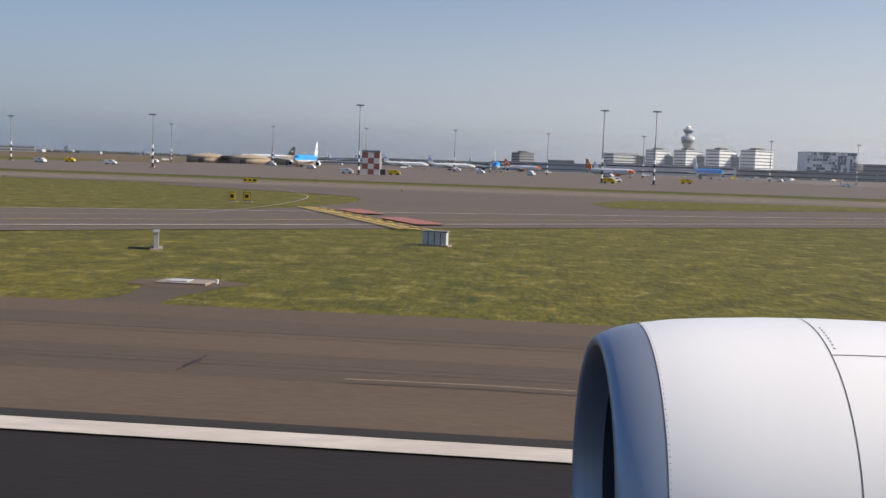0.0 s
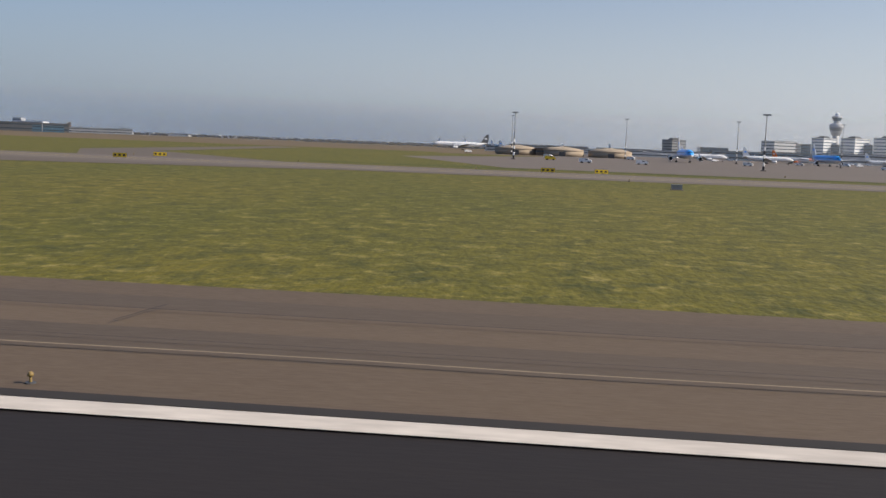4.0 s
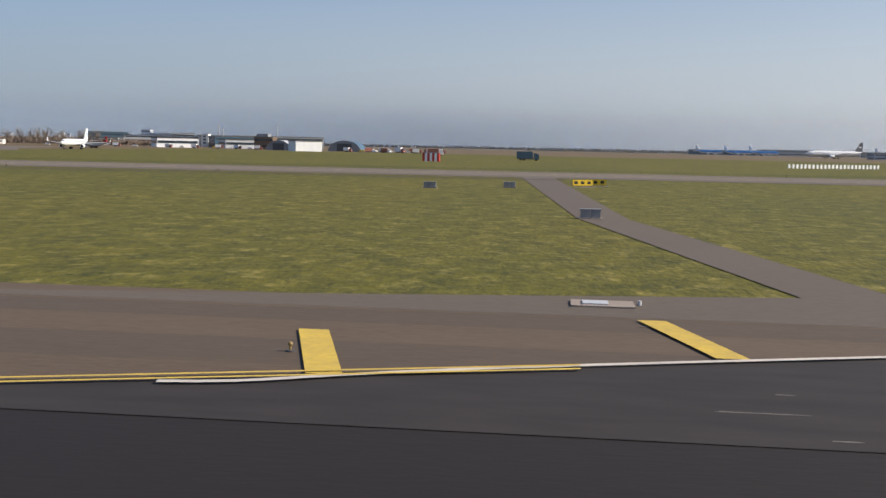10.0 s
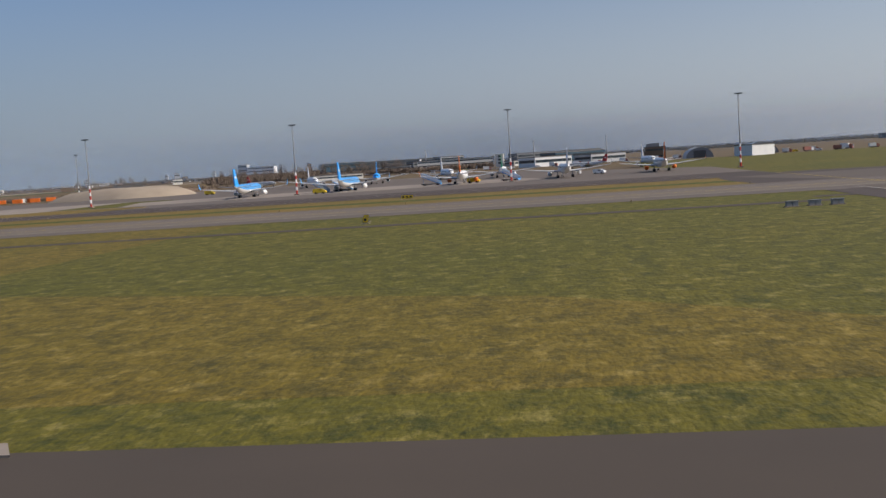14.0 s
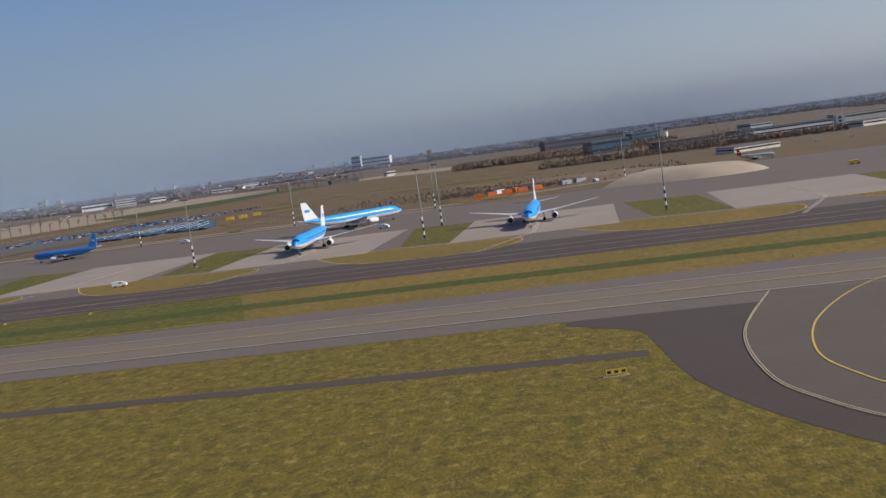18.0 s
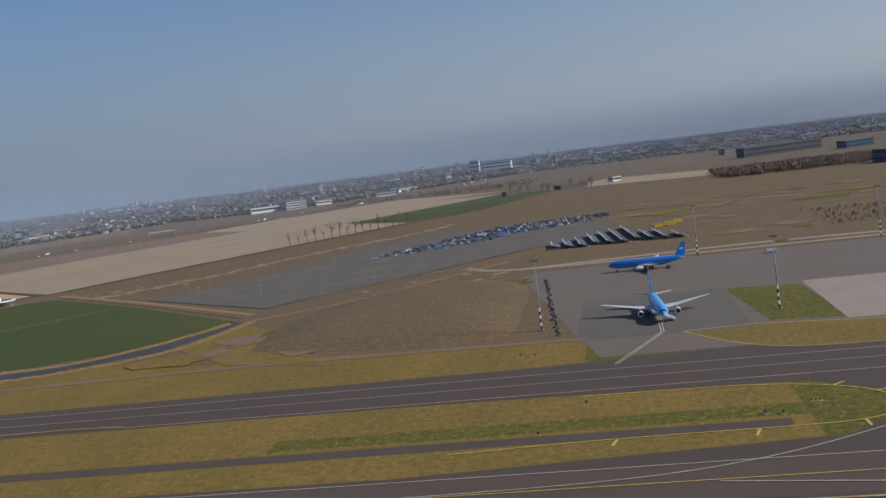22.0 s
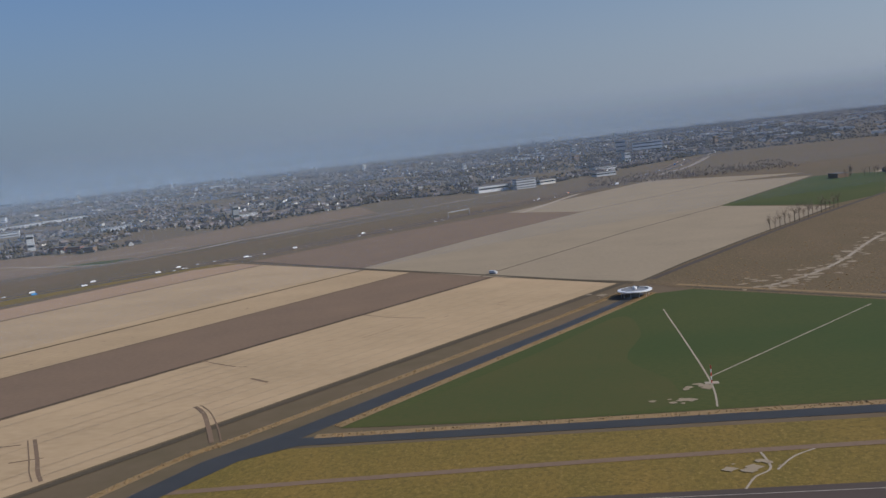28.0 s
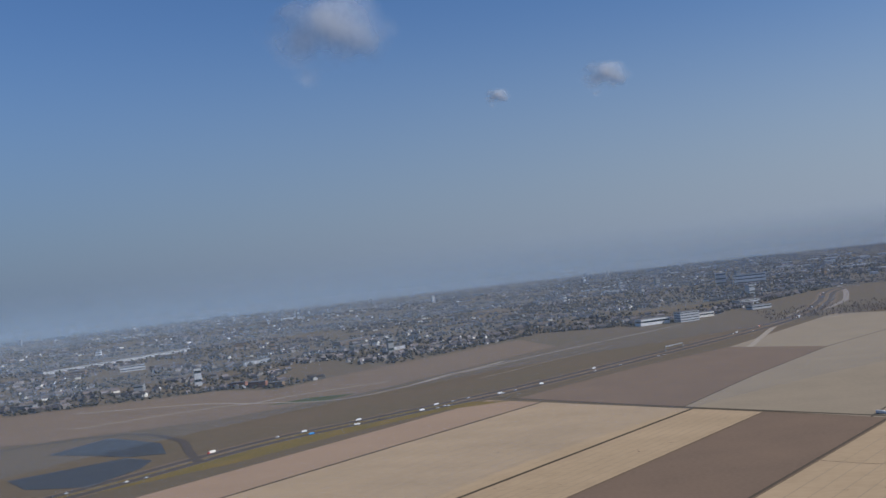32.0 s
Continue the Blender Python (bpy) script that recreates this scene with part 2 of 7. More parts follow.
mat("glass", (0.025, 0.035, 0.045), (0.035, 0.05, 0.06), 5.0, None, 1.0, 0.12, spec=0.6)
mat("pier_glass", (0.20, 0.27, 0.32), (0.16, 0.23, 0.28), 5.0, None, 1.0, 0.25, spec=0.5)
mat("blue_glass", (0.06, 0.12, 0.17), (0.05, 0.10, 0.14), 5.0, None, 1.0, 0.2, spec=0.6)
mat("brick", (0.20, 0.085, 0.055), (0.16, 0.07, 0.05), 2.0, (0.24, 0.12, 0.08), 0.3, 0.9, bump=0.02)
mat("brown_wall", (0.19, 0.13, 0.085), (0.16, 0.11, 0.075), 4.0, None, 0.8, 0.9)
mat("roof_grey", (0.14, 0.13, 0.125), (0.11, 0.105, 0.10), 8.0, None, 1.0, 0.85)
mat("bark", (0.13, 0.10, 0.078), (0.10, 0.078, 0.06), 1.0, None, 0.2, 0.95)
mat("twigs", (0.20, 0.152, 0.118), (0.155, 0.12, 0.092), 30, (0.24, 0.185, 0.14), 0.5, 0.95, island=0.3)
mat("far_trees", (0.050, 0.045, 0.037), (0.040, 0.040, 0.032), 60, (0.064, 0.056, 0.045), 6, 0.95, island=0.3)
mat("panel_blue", (0.022, 0.045, 0.065), (0.03, 0.06, 0.08), 4.0, None, 1.0, 0.2, metal=0.25, spec=0.5)
mat("sand", (0.38, 0.31, 0.23), (0.31, 0.25, 0.185), 9.0, None, 1.5, 0.95, bump=0.1)
mat("house_wall", (0.085, 0.075, 0.068), (0.21, 0.205, 0.20), 30, None, 5.0, 0.9, island=0.55)
mat("house_roof", (0.105, 0.070, 0.058), (0.070, 0.070, 0.073), 40, (0.15, 0.14, 0.135), 9.0, 0.7, island=0.7)
mat("nacelle_white", (0.80, 0.80, 0.79), (0.77, 0.77, 0.76), 0.9, None, 0.08, 0.32, spec=0.5)
mat("lip_metal", (0.40, 0.44, 0.50), (0.36, 0.40, 0.46), 0.8, None, 0.05, 0.42, metal=0.55)
mat("duct_blue", (0.045, 0.052, 0.068), (0.038, 0.044, 0.058), 0.8, None, 0.05, 0.6)
mat("lamp_brass", (0.25, 0.17, 0.06), (0.20, 0.14, 0.05), 1.0, None, 0.3, 0.5)
mat("sparse_crop", (0.066, 0.066, 0.012), (0.042, 0.061, 0.010), 70, (0.075, 0.064, 0.014), 3.0, 0.95, bump=0.05)
mat("cream", (0.62, 0.54, 0.38), (0.55, 0.48, 0.34), 3.0, None, 0.5, 0.7)

for key, sheen in (("taxi_asphalt", 0.07), ("taxi_pale", 0.08), ("taxi_edge", 0.03), ("apron", 0.05)):      # warm sheen that makes the pavements paler at low angles
    paving = M[key].node_tree.nodes["Principled BSDF"]
    paving.inputs["Sheen Weight"].default_value, paving.inputs["Sheen Roughness"].default_value = sheen, 0.45
    paving.inputs["Sheen Tint"].default_value = (1.0, 0.85, 0.66, 1)

# ---- mesh kit, in plan metres ----
class Geo:
    def __init__(self):
        self.v, self.f = [], []
    def add(self, vs, fs):
        k = len(self.v)
        self.v += [tuple(p) for p in vs]
        self.f += [tuple(i + k for i in f) for f in fs]
        return self
    def box(self, x0, x1, y0, y1, z0, z1):
        return self.add([(x, y, z) for z in (z0, z1) for y in (y0, y1) for x in (x0, x1)],
                        [(0, 2, 3, 1), (4, 5, 7, 6), (0, 1, 5, 4), (2, 6, 7, 3), (0, 4, 6, 2), (1, 3, 7, 5)])
    def flat(self, pts, z=0.0):
        return self.add([(p[0], p[1], p[2] if len(p) > 2 else z) for p in pts], [tuple(range(len(pts)))])
    def prism(self, pts, z0, z1):
        n = len(pts)
        return self.add([(x, y, z0) for x, y in pts] + [(x, y, z1) for x, y in pts],
                        [tuple(range(n - 1, -1, -1)), tuple(range(n, 2 * n))] + [(i, (i + 1) % n, n + (i + 1) % n, n + i) for i in range(n)])
    def loft(self, rings, cap0=True, cap1=True, shut=True):
        n, k = len(rings[0]), len(rings)
        fs = [(a * n + i, a * n + (i + 1) % n, (a + 1) * n + (i + 1) % n, (a + 1) * n + i) for a in range(k - 1) for i in range(n if shut else n - 1)]
        if cap0:
            fs.append(tuple(range(n - 1, -1, -1)))
        if cap1:
            fs.append(tuple((k - 1) * n + i for i in range(n)))
        return self.add([p for r in rings for p in r], fs)
    def tube(self, p, q, r0, r1=None, n=8, cap=True):
        p, q = Vector(p), Vector(q)
        r1 = r0 if r1 is None else r1
        d = (q - p).normalized()
        a = d.orthogonal().normalized()
        b = d.cross(a)
        ring = lambda c, r: [c + a * (r * math.cos(2 * math.pi * i / n)) + b * (r * math.sin(2 * math.pi * i / n)) for i in range(n)]
        return self.loft([ring(p, r0), ring(q, r1)], cap, cap)
    def ball(self, c, r, rz=None, n=8, k=5):
        rz = rz or r
        rings = [[(c[0] + r * math.sin(t) * math.cos(2 * math.pi * i / n), c[1] + r * math.sin(t) * math.sin(2 * math.pi * i / n), c[2] + rz * math.cos(t)) for i in range(n)]
                 for t in [math.pi * (j + 0.15) / (k - 0.7) for j in range(k)]]
        return self.loft(rings[::-1])


def mesh_of(name, g, m, smooth=False):
    me = bpy.data.meshes.new(name)
    me.from_pydata([(x * SC, y * SC, z * SC) for x, y, z in g.v], [], g.f)
    me.materials.append(M[m])
    if smooth:
        me.polygons.foreach_set("use_smooth", [True] * len(me.polygons))
    me.update()
    return me


def part(name, g, m, parent, label="", at=(0, 0, 0), smooth=False):
    ob = new(name, mesh_of(name, g, m, smooth))
    ob.parent = parent
    ob.location = [v * SC for v in at]
    return tagged(ob, label)


def thing(name, at, turn=0.0, label="", category="", group=""):
    ob = new(name)
    ob.empty_display_size = 0.2
    ob.matrix_basis = at_pose(at, turn)
    return tagged(ob, label, category, group)


def at_pose(at, turn=0.0):
    return pose(at[0] * SC, at[1] * SC, (at[2] if len(at) > 2 else 0) * SC, 0, 0, turn)


def solid(name, g, m, at=(0, 0, 0), turn=0.0, label="", category="", group="", kind="", smooth=False):
    ob = new(name, mesh_of(name, g, m, smooth))
    ob.matrix_basis = at_pose(at, turn)
    return tagged(ob, label, category, group, kind)


LAYER = [0]
def lift(z):
    """Every flat sheet lies a hair above the one laid before it."""
    LAYER[0] += 1
    return z + LAYER[0] * 0.0003


def ground(name, pts, z, m, label, category="ground"):
    z = lift(z)
    return solid(name, Geo().flat(pts, z), m, label=label, category=category, kind="structure")


def band(pts, w, z, closed=False):
    """A strip of width w along a line of plan points."""
    z = lift(z)
    g, n, side = Geo(), len(pts), []
    for i, p in enumerate(pts):
        a = Vector(pts[(i - 1) % n] if closed else pts[max(i - 1, 0)])
        b = Vector(pts[(i + 1) % n] if closed else pts[min(i + 1, n - 1)])
        d = (b - a).normalized()
        k = Vector((-d.y, d.x)) * (w / 2)
        side.append((Vector(p) + k, Vector(p) - k))
    m = n if closed else n - 1
    g.add([(s.x, s.y, z) for pair in side for s in pair], [(2 * i, 2 * i + 1, 2 * ((i + 1) % n) + 1, 2 * ((i + 1) % n)) for i in range(m)])
    return g


def curve(pts, n=10):
    """A smooth line through plan points."""
    out = []
    for i in range(len(pts) - 1):
        p0, p1, p2, p3 = (Vector(pts[max(0, min(len(pts) - 1, i + j))]) for j in (-1, 0, 1, 2))
        for s in range(n):
            t = s / n
            out.append(tuple(0.5 * ((2 * p1) + (p2 - p0) * t + (2 * p0 - 5 * p1 + 4 * p2 - p3) * t * t + (3 * p1 - p0 - 3 * p2 + p3) * t ** 3)))
    return out + [tuple(pts[-1])]


def paint(name, g, m, label):
    dz = lift(0)
    g.v = [(x, y, z + dz) for x, y, z in g.v]
    return solid(name, g, m, label=label, category="marking", kind="structure")

# ---- ground, pavements and fields ----
disc = [(9600 * math.cos(2 * math.pi * i / 96) - 1200, 9600 * math.sin(2 * math.pi * i / 96)) for i in range(96)]
ground("ground", disc, 0.0, "polder", "flat brown and green polder land reaching the horizon")
ground("airfield_grass", [(900, -500), (900, 640), (-300, 640), (-300, 700), (-900, 700), (-900, 420), (-2080, 365), (-2300, 250), (-2300, -500)], 0.02, "grass", "mown olive-green airfield grass with drier streaks", "grass")
ground("dry_grass", [(-905, 43), (-940, 70), (-1000, 90), (-1000, 186), (-1180, 186), (-1480, 186), (-1700, 186), (-2150, 330), (-2250, 240), (-2250, 43)], 0.03, "grass_straw", "yellowed dry grass beside the taxiways", "grass")
ground("verge_grass", [(-1560, 325), (-1560, 372), (-1725, 378), (-1760, 405), (-1870, 382), (-2150, 385), (-2200, 325), (-2200, 200), (-1505, 222), (-1505, 325)], 0.03, "grass_dry", "yellow-brown dry grass verge beside the canal", "grass")
ground("rough_land", [(-1560, 362), (-1725, 380), (-1765, 430), (-1660, 600), (-1590, 690), (-1480, 800), (-1300, 900), (-900, 820), (-900, 560), (-1590, 560)], 0.03, "grass_rough", "rough brown grassland behind the apron", "grass")
ground("rough_land_north", [(-1500, 640), (-1640, 608), (-1735, 522), (-1960, 690), (-1990, 725), (-1873, 1144), (-1790, 1400), (-1560, 1500), (-1250, 1250), (-1300, 800)], 0.025, "grass_rough", "rough brown grassland with bare patches", "grass")

ground("runway", [(700, -26), (700, 19.2), (-2150, 19.2), (-2150, -26)], 0.05, "runway_asphalt", "dark grey asphalt runway surface", "runway")
ground("runway_shoulder", [(700, 19.2), (700, 34.5), (-900, 35.95), (-900, 19.2)], 0.05, "shoulder_asphalt", "brown-grey worn asphalt runway shoulder", "runway shoulder")
ground("runway_shoulder", [(-900, 19.2), (-900, 35.95), (-1500, 36.5), (-1500, 19.2)], 0.05, "road", "dark grey-brown asphalt runway shoulder", "runway shoulder")
for y0, y1, m, lab in ((23.9, 27.2, "shoulder_worn", "greyer worn lane of the runway shoulder"), (30.2, 32.6, "shoulder_worn", "darker patched lane of the runway shoulder")):
    ground("shoulder_lane", [(700, y0), (700, y1), (-900, y1), (-900, y0)], 0.051, m, lab, "runway shoulder")
EXITS = {
    "south": [(-190, 34), (-160, 36), (-134, 44), (-102, 59), (-45, 91), (-27, 110), (-28, 148), (-60, 187), (200, 187), (170, 186), (100, 152), (37, 113), (13, 98), (-33, 66), (-65, 41), (-69, 34)],
    "middle": [(-690, 33), (-655, 35), (-598, 49), (-543, 83), (-455, 140), (-420, 168), (-387, 180), (-340, 187), (-270, 187), (-306, 169), (-381, 142), (-431, 126), (-472, 88), (-493, 71), (-512, 56), (-517, 46), (-513, 37), (-500, 33)],
    "cross": [(-885, 33), (-890, 73), (-893, 133), (-894, 187), (-896, 290), (-845, 290), (-835, 187), (-800, 187), (-830, 172), (-847, 150), (-854, 128), (-855, 110), (-853, 94), (-848, 74), (-838, 58), (-815, 43), (-780, 33)],
    "north": [(-1100, 33), (-1150, 58), (-1188, 78), (-1206, 93), (-1221, 113), (-1231, 137), (-1236, 170), (-1242, 187), (-1120, 187), (-1160, 172), (-1184, 161), (-1190, 151), (-1191, 139), (-1185, 126), (-1172, 114), (-1120, 86), (-1060, 54), (-1015, 33)],
    "far": [(-1482, 187), (-1478, 170), (-1482, 140), (-1472, 60), (-1465, 33), (-1425, 33), (-1440, 100), (-1442, 150), (-1433, 172), (-1400, 187)],
}
for nm, p in EXITS.items():
    ground("exit_taxiway", curve(p + p[:1], 5)[:-1], 0.055, "taxi_edge" if nm in ("cross", "north", "far") else "taxi_asphalt", "grey-brown asphalt exit taxiway joining the runway", "taxiway")
ground("parallel_taxiway", [(700, 186), (700, 231), (-1420, 231), (-1420, 186)], 0.06, "apron", "long pale worn asphalt taxiway beside the runway", "taxiway")
ground("parallel_taxiway", [(-1420, 186), (-1420, 231), (-1500, 231), (-1600, 221), (-2160, 221), (-2160, 186)], 0.06, "taxi_edge", "long grey asphalt taxiway beside the runway", "taxiway")
ground("apron_taxiway", [(-880, 283), (-880, 330), (-1500, 330), (-1580, 322), (-2160, 314), (-2160, 286), (-1860, 286), (-1600, 285), (-1500, 280)], 0.06, "taxi_edge", "grey-brown asphalt taxiway along the parking apron", "taxiway")
ground("crossover_taxiway", [(-1500, 281), (-1484, 262), (-1486, 246), (-1500, 231), (-1420, 231), (-1444, 246), (-1444, 258), (-1425, 281)], 0.058, "taxi_brown", "asphalt link between two taxiways", "taxiway")
ground("crossover_taxiway", [(-1700, 287), (-1721, 288), (-1769, 286), (-1795, 279), (-1805, 268), (-1812, 250), (-1815, 220), (-1848, 220), (-1847, 266), (-1851, 281), (-1861, 287)], 0.058, "taxi_brown", "asphalt link between two taxiways", "taxiway")
ground("ditch", [(-1510, 240), (-1510, 246), (-1785, 246), (-1785, 239)], 0.04, "road", "straight dark ditch with wet edges in the grass", "ditch")
ground("crossover_taxiway", [(-880, 231), (-895, 284), (-850, 284), (-835, 231)], 0.058, "taxi_asphalt", "asphalt link between taxiway and apron", "taxiway")
ground("crossover_taxiway", [(-340, 231), (-372, 300), (-405, 640), (-385, 640), (-352, 310), (-290, 231)], 0.058, "taxi_asphalt", "asphalt taxiway leading away across the grass", "taxiway")
ground("apron", [(-880, 329), (-880, 430), (-930, 520), (-960, 640), (-1180, 640), (-1200, 566), (-1590, 562), (-1600, 545), (-1565, 372), (-1555, 329)], 0.055, "apron", "wide grey-brown asphalt parking apron", "apron")
ground("terminal_apron", [(700, 262), (700, 1250), (-180, 1250), (-230, 640), (-290, 420), (-240, 262)], 0.055, "apron", "wide brown-grey asphalt terminal apron", "apron")
ground("service_road", [(-900, 155), (-900, 159), (-1182, 159), (-1182, 155)], 0.05, "road", "narrow asphalt service road in the grass", "road")
ground("service_road", [(-1236, 153), (-1236, 157), (-1480, 161), (-1480, 157)], 0.05, "road", "narrow asphalt service road in the grass", "road")
ground("service_road", [(-648, 186), (-642, 186), (-636, 80), (-627.5, 34), (-631.5, 34), (-640, 80)], 0.05, "taxi_asphalt", "narrow asphalt road crossing the grass", "road")
for nm, pts, w in (("service_road", [(-900, 168), (-760, 172), (-640, 176)], 3.5), ("apron_road", [(-1270, 548), (-1331, 566), (-1407, 576), (-1595, 582), (-1640, 615)], 6), ("apron_road", [(-1600, 584), (-1474, 596), (-1330, 590), (-1220, 640)], 7)):
    solid(nm, band(curve(pts), w, 0.05), "concrete" if nm == "apron_road" else "road", label="narrow light road through rough grass", category="road", kind="structure")
for pts, lab in (([(-205, 18.8), (-181, 23), (-167, 26), (-150, 29.5), (-129, 37), (-108, 47), (-81, 63), (-73, 46), (-84, 38), (-97, 28), (-92, 18.8)], "fresh dark asphalt patch on the exit taxiway"),
                 ([(-690, 18.8), (-654, 21), (-641, 25), (-594, 42), (-548, 69), (-523, 85), (-515, 66), (-525, 46), (-532, 35), (-545, 25), (-560, 18.8)], "fresh dark asphalt patch on the exit taxiway")):
    ground("asphalt_patch", pts, 0.06, "dark_asphalt", lab, "asphalt")

for y0, y1, x0, x1, m in ((195.8, 218.2, 700, -1420, "taxi_pale"), (195.8, 218.2, -1420, -2160, "taxi_red"), (286.8, 311.7, -900, -2160, "taxi_brown")):
    ground("taxiway_lane", [(x0, y0), (x0, y1), (x1, y1), (x1, y0)], 0.07, m, "lighter worn middle lane of the taxiway", "taxiway")

# grass left between the taxiways, with a ditch
for x0, x1 in ((700, -290), (-405, -835), (-896, -1425), (-1500, -1640)):
    if x0 == -896:
        ground("dry_grass", [(x0, 231), (x0, 284), (-1345, 284), (-1325, 231)], 0.03, "grass_dry", "yellow-brown dry grass between two taxiways", "grass")
    ground("ditch", [(x0, 249), (x0, 259), (x1, 259), (x1, 249)], 0.035, "grass_lush" if x0 > -1400 else "grass", "shallow dark-green drainage ditch in the grass", "ditch")
ground("grass_island", [(7, 156), (9, 140), (14, 138), (60, 168), (85, 182), (40, 184), (15, 176)], 0.08, "grass", "grass island between two taxiways", "grass")

ground("grass_island", curve([(-1120, 130), (-1160, 158), (-1181, 153), (-1187, 145), (-1186, 136), (-1180, 126), (-1168, 119), (-1120, 93), (-1075, 70), (-1070, 90), (-1120, 130)], 5)[:-1], 0.045, "grass_lush", "fresh green grass inside the taxiway bend", "grass")
# parking stands: light concrete pads and grass islands round the masts
MASTS = [-875, -959, -1042, -1126, -1216, -1307, -1400, -1491, -1578]
for x in (-1165, -1264, -1354, -1443, -1534):
    ground("stand", [(x - 30, 358), (x - 30, 446), (x + 30, 446), (x + 30, 358)], 0.075, "lot_asphalt" if x == -1534 else "concrete", "light concrete aircraft stand on the apron", "stand")
ground("stand", [(-940, 385), (-960, 440), (-1120, 420), (-1105, 365)], 0.075, "concrete", "light concrete strip of the apron", "stand")
for x in MASTS[3:8]:
    isl = curve([(x - 36, 360), (x - 22, 336), (x - 4, 322), (x + 28, 321), (x + 40, 338), (x + 36, 352), (x + 20, 355), (x - 10, 362), (x - 36, 360)], 4)[:-1]
    ground("grass_island", isl, 0.07, "grass_dry", "narrow dry grass island beside the apron taxiway", "grass")
    ground("grass_island", [(x - 6, 366), (x - 14, 444), (x + 16, 438), (x + 21, 361)], 0.07, "grass", "rough green grass island round a lighting mast", "grass")
    solid("marking", band(isl + isl[:1], 0.4, 0.072), "yellow_paint", label="yellow edge line round a grass island", category="marking", kind="structure")

# ---- painted lines ----
def dashes(pts, w, ln, gap, z=0.077):
    g = Geo()
    acc, on = 0.0, []
    for a, b in zip(pts, pts[1:]):
        a, b = Vector(a), Vector(b)
        L, d, s = (b - a).length, (b - a).normalized(), 0.0
        k = Vector((-d.y, d.x)) * (w / 2)
        while s < L:
            e = min(s + ln, L)
            p, q = a + d * s, a + d * e
            g.add([(*(p + k), z), (*(p - k), z), (*(q - k), z), (*(q + k), z)], [(0, 1, 2, 3)])
            s += ln + gap
    return g


for x0, x1 in ((700, -92), (-183, -503), (-690, -780), (-900, -1010), (-1110, -1420)):
    paint("edge_line", Geo().flat([(x0, 18.25), (x0, 19.15), (x1, 19.15), (x1, 18.25)], 0.076), "white_paint", "broad white runway edge line, slightly worn")
    paint("edge_seam", Geo().flat([(x0, 19.2), (x0, 19.75), (x1, 19.75), (x1, 19.2)], 0.076), "crack", "black sealed seam beside the runway edge")
A_MID = curve([(-175, 10), (-150, 14), (-124, 25.5), (-74, 55), (-38, 76), (15, 111), (60, 139), (125, 180), (190, 207)])
A_FAR = curve([(-205, 21), (-181, 23), (-167, 26), (-150, 29.5), (-129, 37), (-108, 47), (-78, 65), (-40, 83), (-31, 96), (-33, 140), (-50, 180)])
A_NEAR = curve([(-100, 21), (-72, 48), (-35, 70), (14, 104), (60, 134), (120, 170)])
C_MID = curve([(-670, 11), (-640, 14), (-588, 32), (-552, 55), (-519, 76), (-455, 118), (-400, 155), (-340, 195)])
C_FAR = curve([(-690, 20), (-654, 21), (-641, 25), (-594, 42), (-548, 69), (-522, 86), (-455, 132), (-420, 160)])
C_NEAR = curve([(-540, 24), (-532, 35), (-525, 46), (-516, 64), (-472, 93), (-431, 130)])
for nm, p, m, w in (("centre_line", A_MID, "yellow_paint", 0.24), ("side_line", A_FAR[:45], "white_paint", 0.2), ("side_line", A_FAR[44:], "faded_paint", 0.2), ("side_line", A_NEAR, "white_paint", 0.4), ("side_line", curve([(-60, 82), (-36, 95), (15.7, 121), (60, 146), (110, 176)]), "white_paint", 0.38),
                    ("centre_line", C_MID, "yellow_paint", 0.24), ("side_line", C_FAR[12:], "white_paint", 0.25), ("side_line", C_NEAR, "white_paint", 0.2)):
    paint(nm, band(p, w, 0.078), m, "painted guide line on the taxiway")
for pts in ([(-205, 20.6), (-181, 22.8), (-167, 25.8), (-150, 29.3)], [(-700, 19.2), (-654, 20.8), (-641, 24.8)], [(-560, 18.9), (-530, 18.8), (-503, 18.7)]):
    for off in (-0.22, 0.22):
        paint("edge_line", band([(x, y + off) for x, y in pts], 0.15, 0.078), "yellow_paint", "thin double yellow line at the runway edge")


def bars(line, n, length, w, z=0.078, side=1):
    for i in range(n):
        k = int((i + 0.5) / n * (len(line) - 1))
        a, b = Vector(line[k]), Vector(line[min(k + 1, len(line) - 1)])
        d = (b - a).normalized()
        e = Vector((-d.y, d.x)) * side
        p = a + e * 0.4
        q = a + e * (0.4 + length) - d * length * 0.28
        paint("shoulder_bar", Geo().flat([(*(p + d * w / 2),), (*(p - d * w / 2),), (*(q - d * w / 2),), (*(q + d * w / 2),)], z), "yellow_paint", "yellow painted bar on the taxiway shoulder")


def side_bars(xs, line, dx, dy):
    lx, ly = [p[0] for p in line], [p[1] for p in line]
    for x in xs:
        y = float(np.interp(x, lx, ly)) + 0.3
        paint("shoulder_bar", Geo().flat([(x - 0.45, y), (x + 0.45, y), (x + 0.45 + dx, y + dy), (x - 0.45 + dx, y + dy)], 0.078), "yellow_paint", "yellow painted bar on the taxiway shoulder")


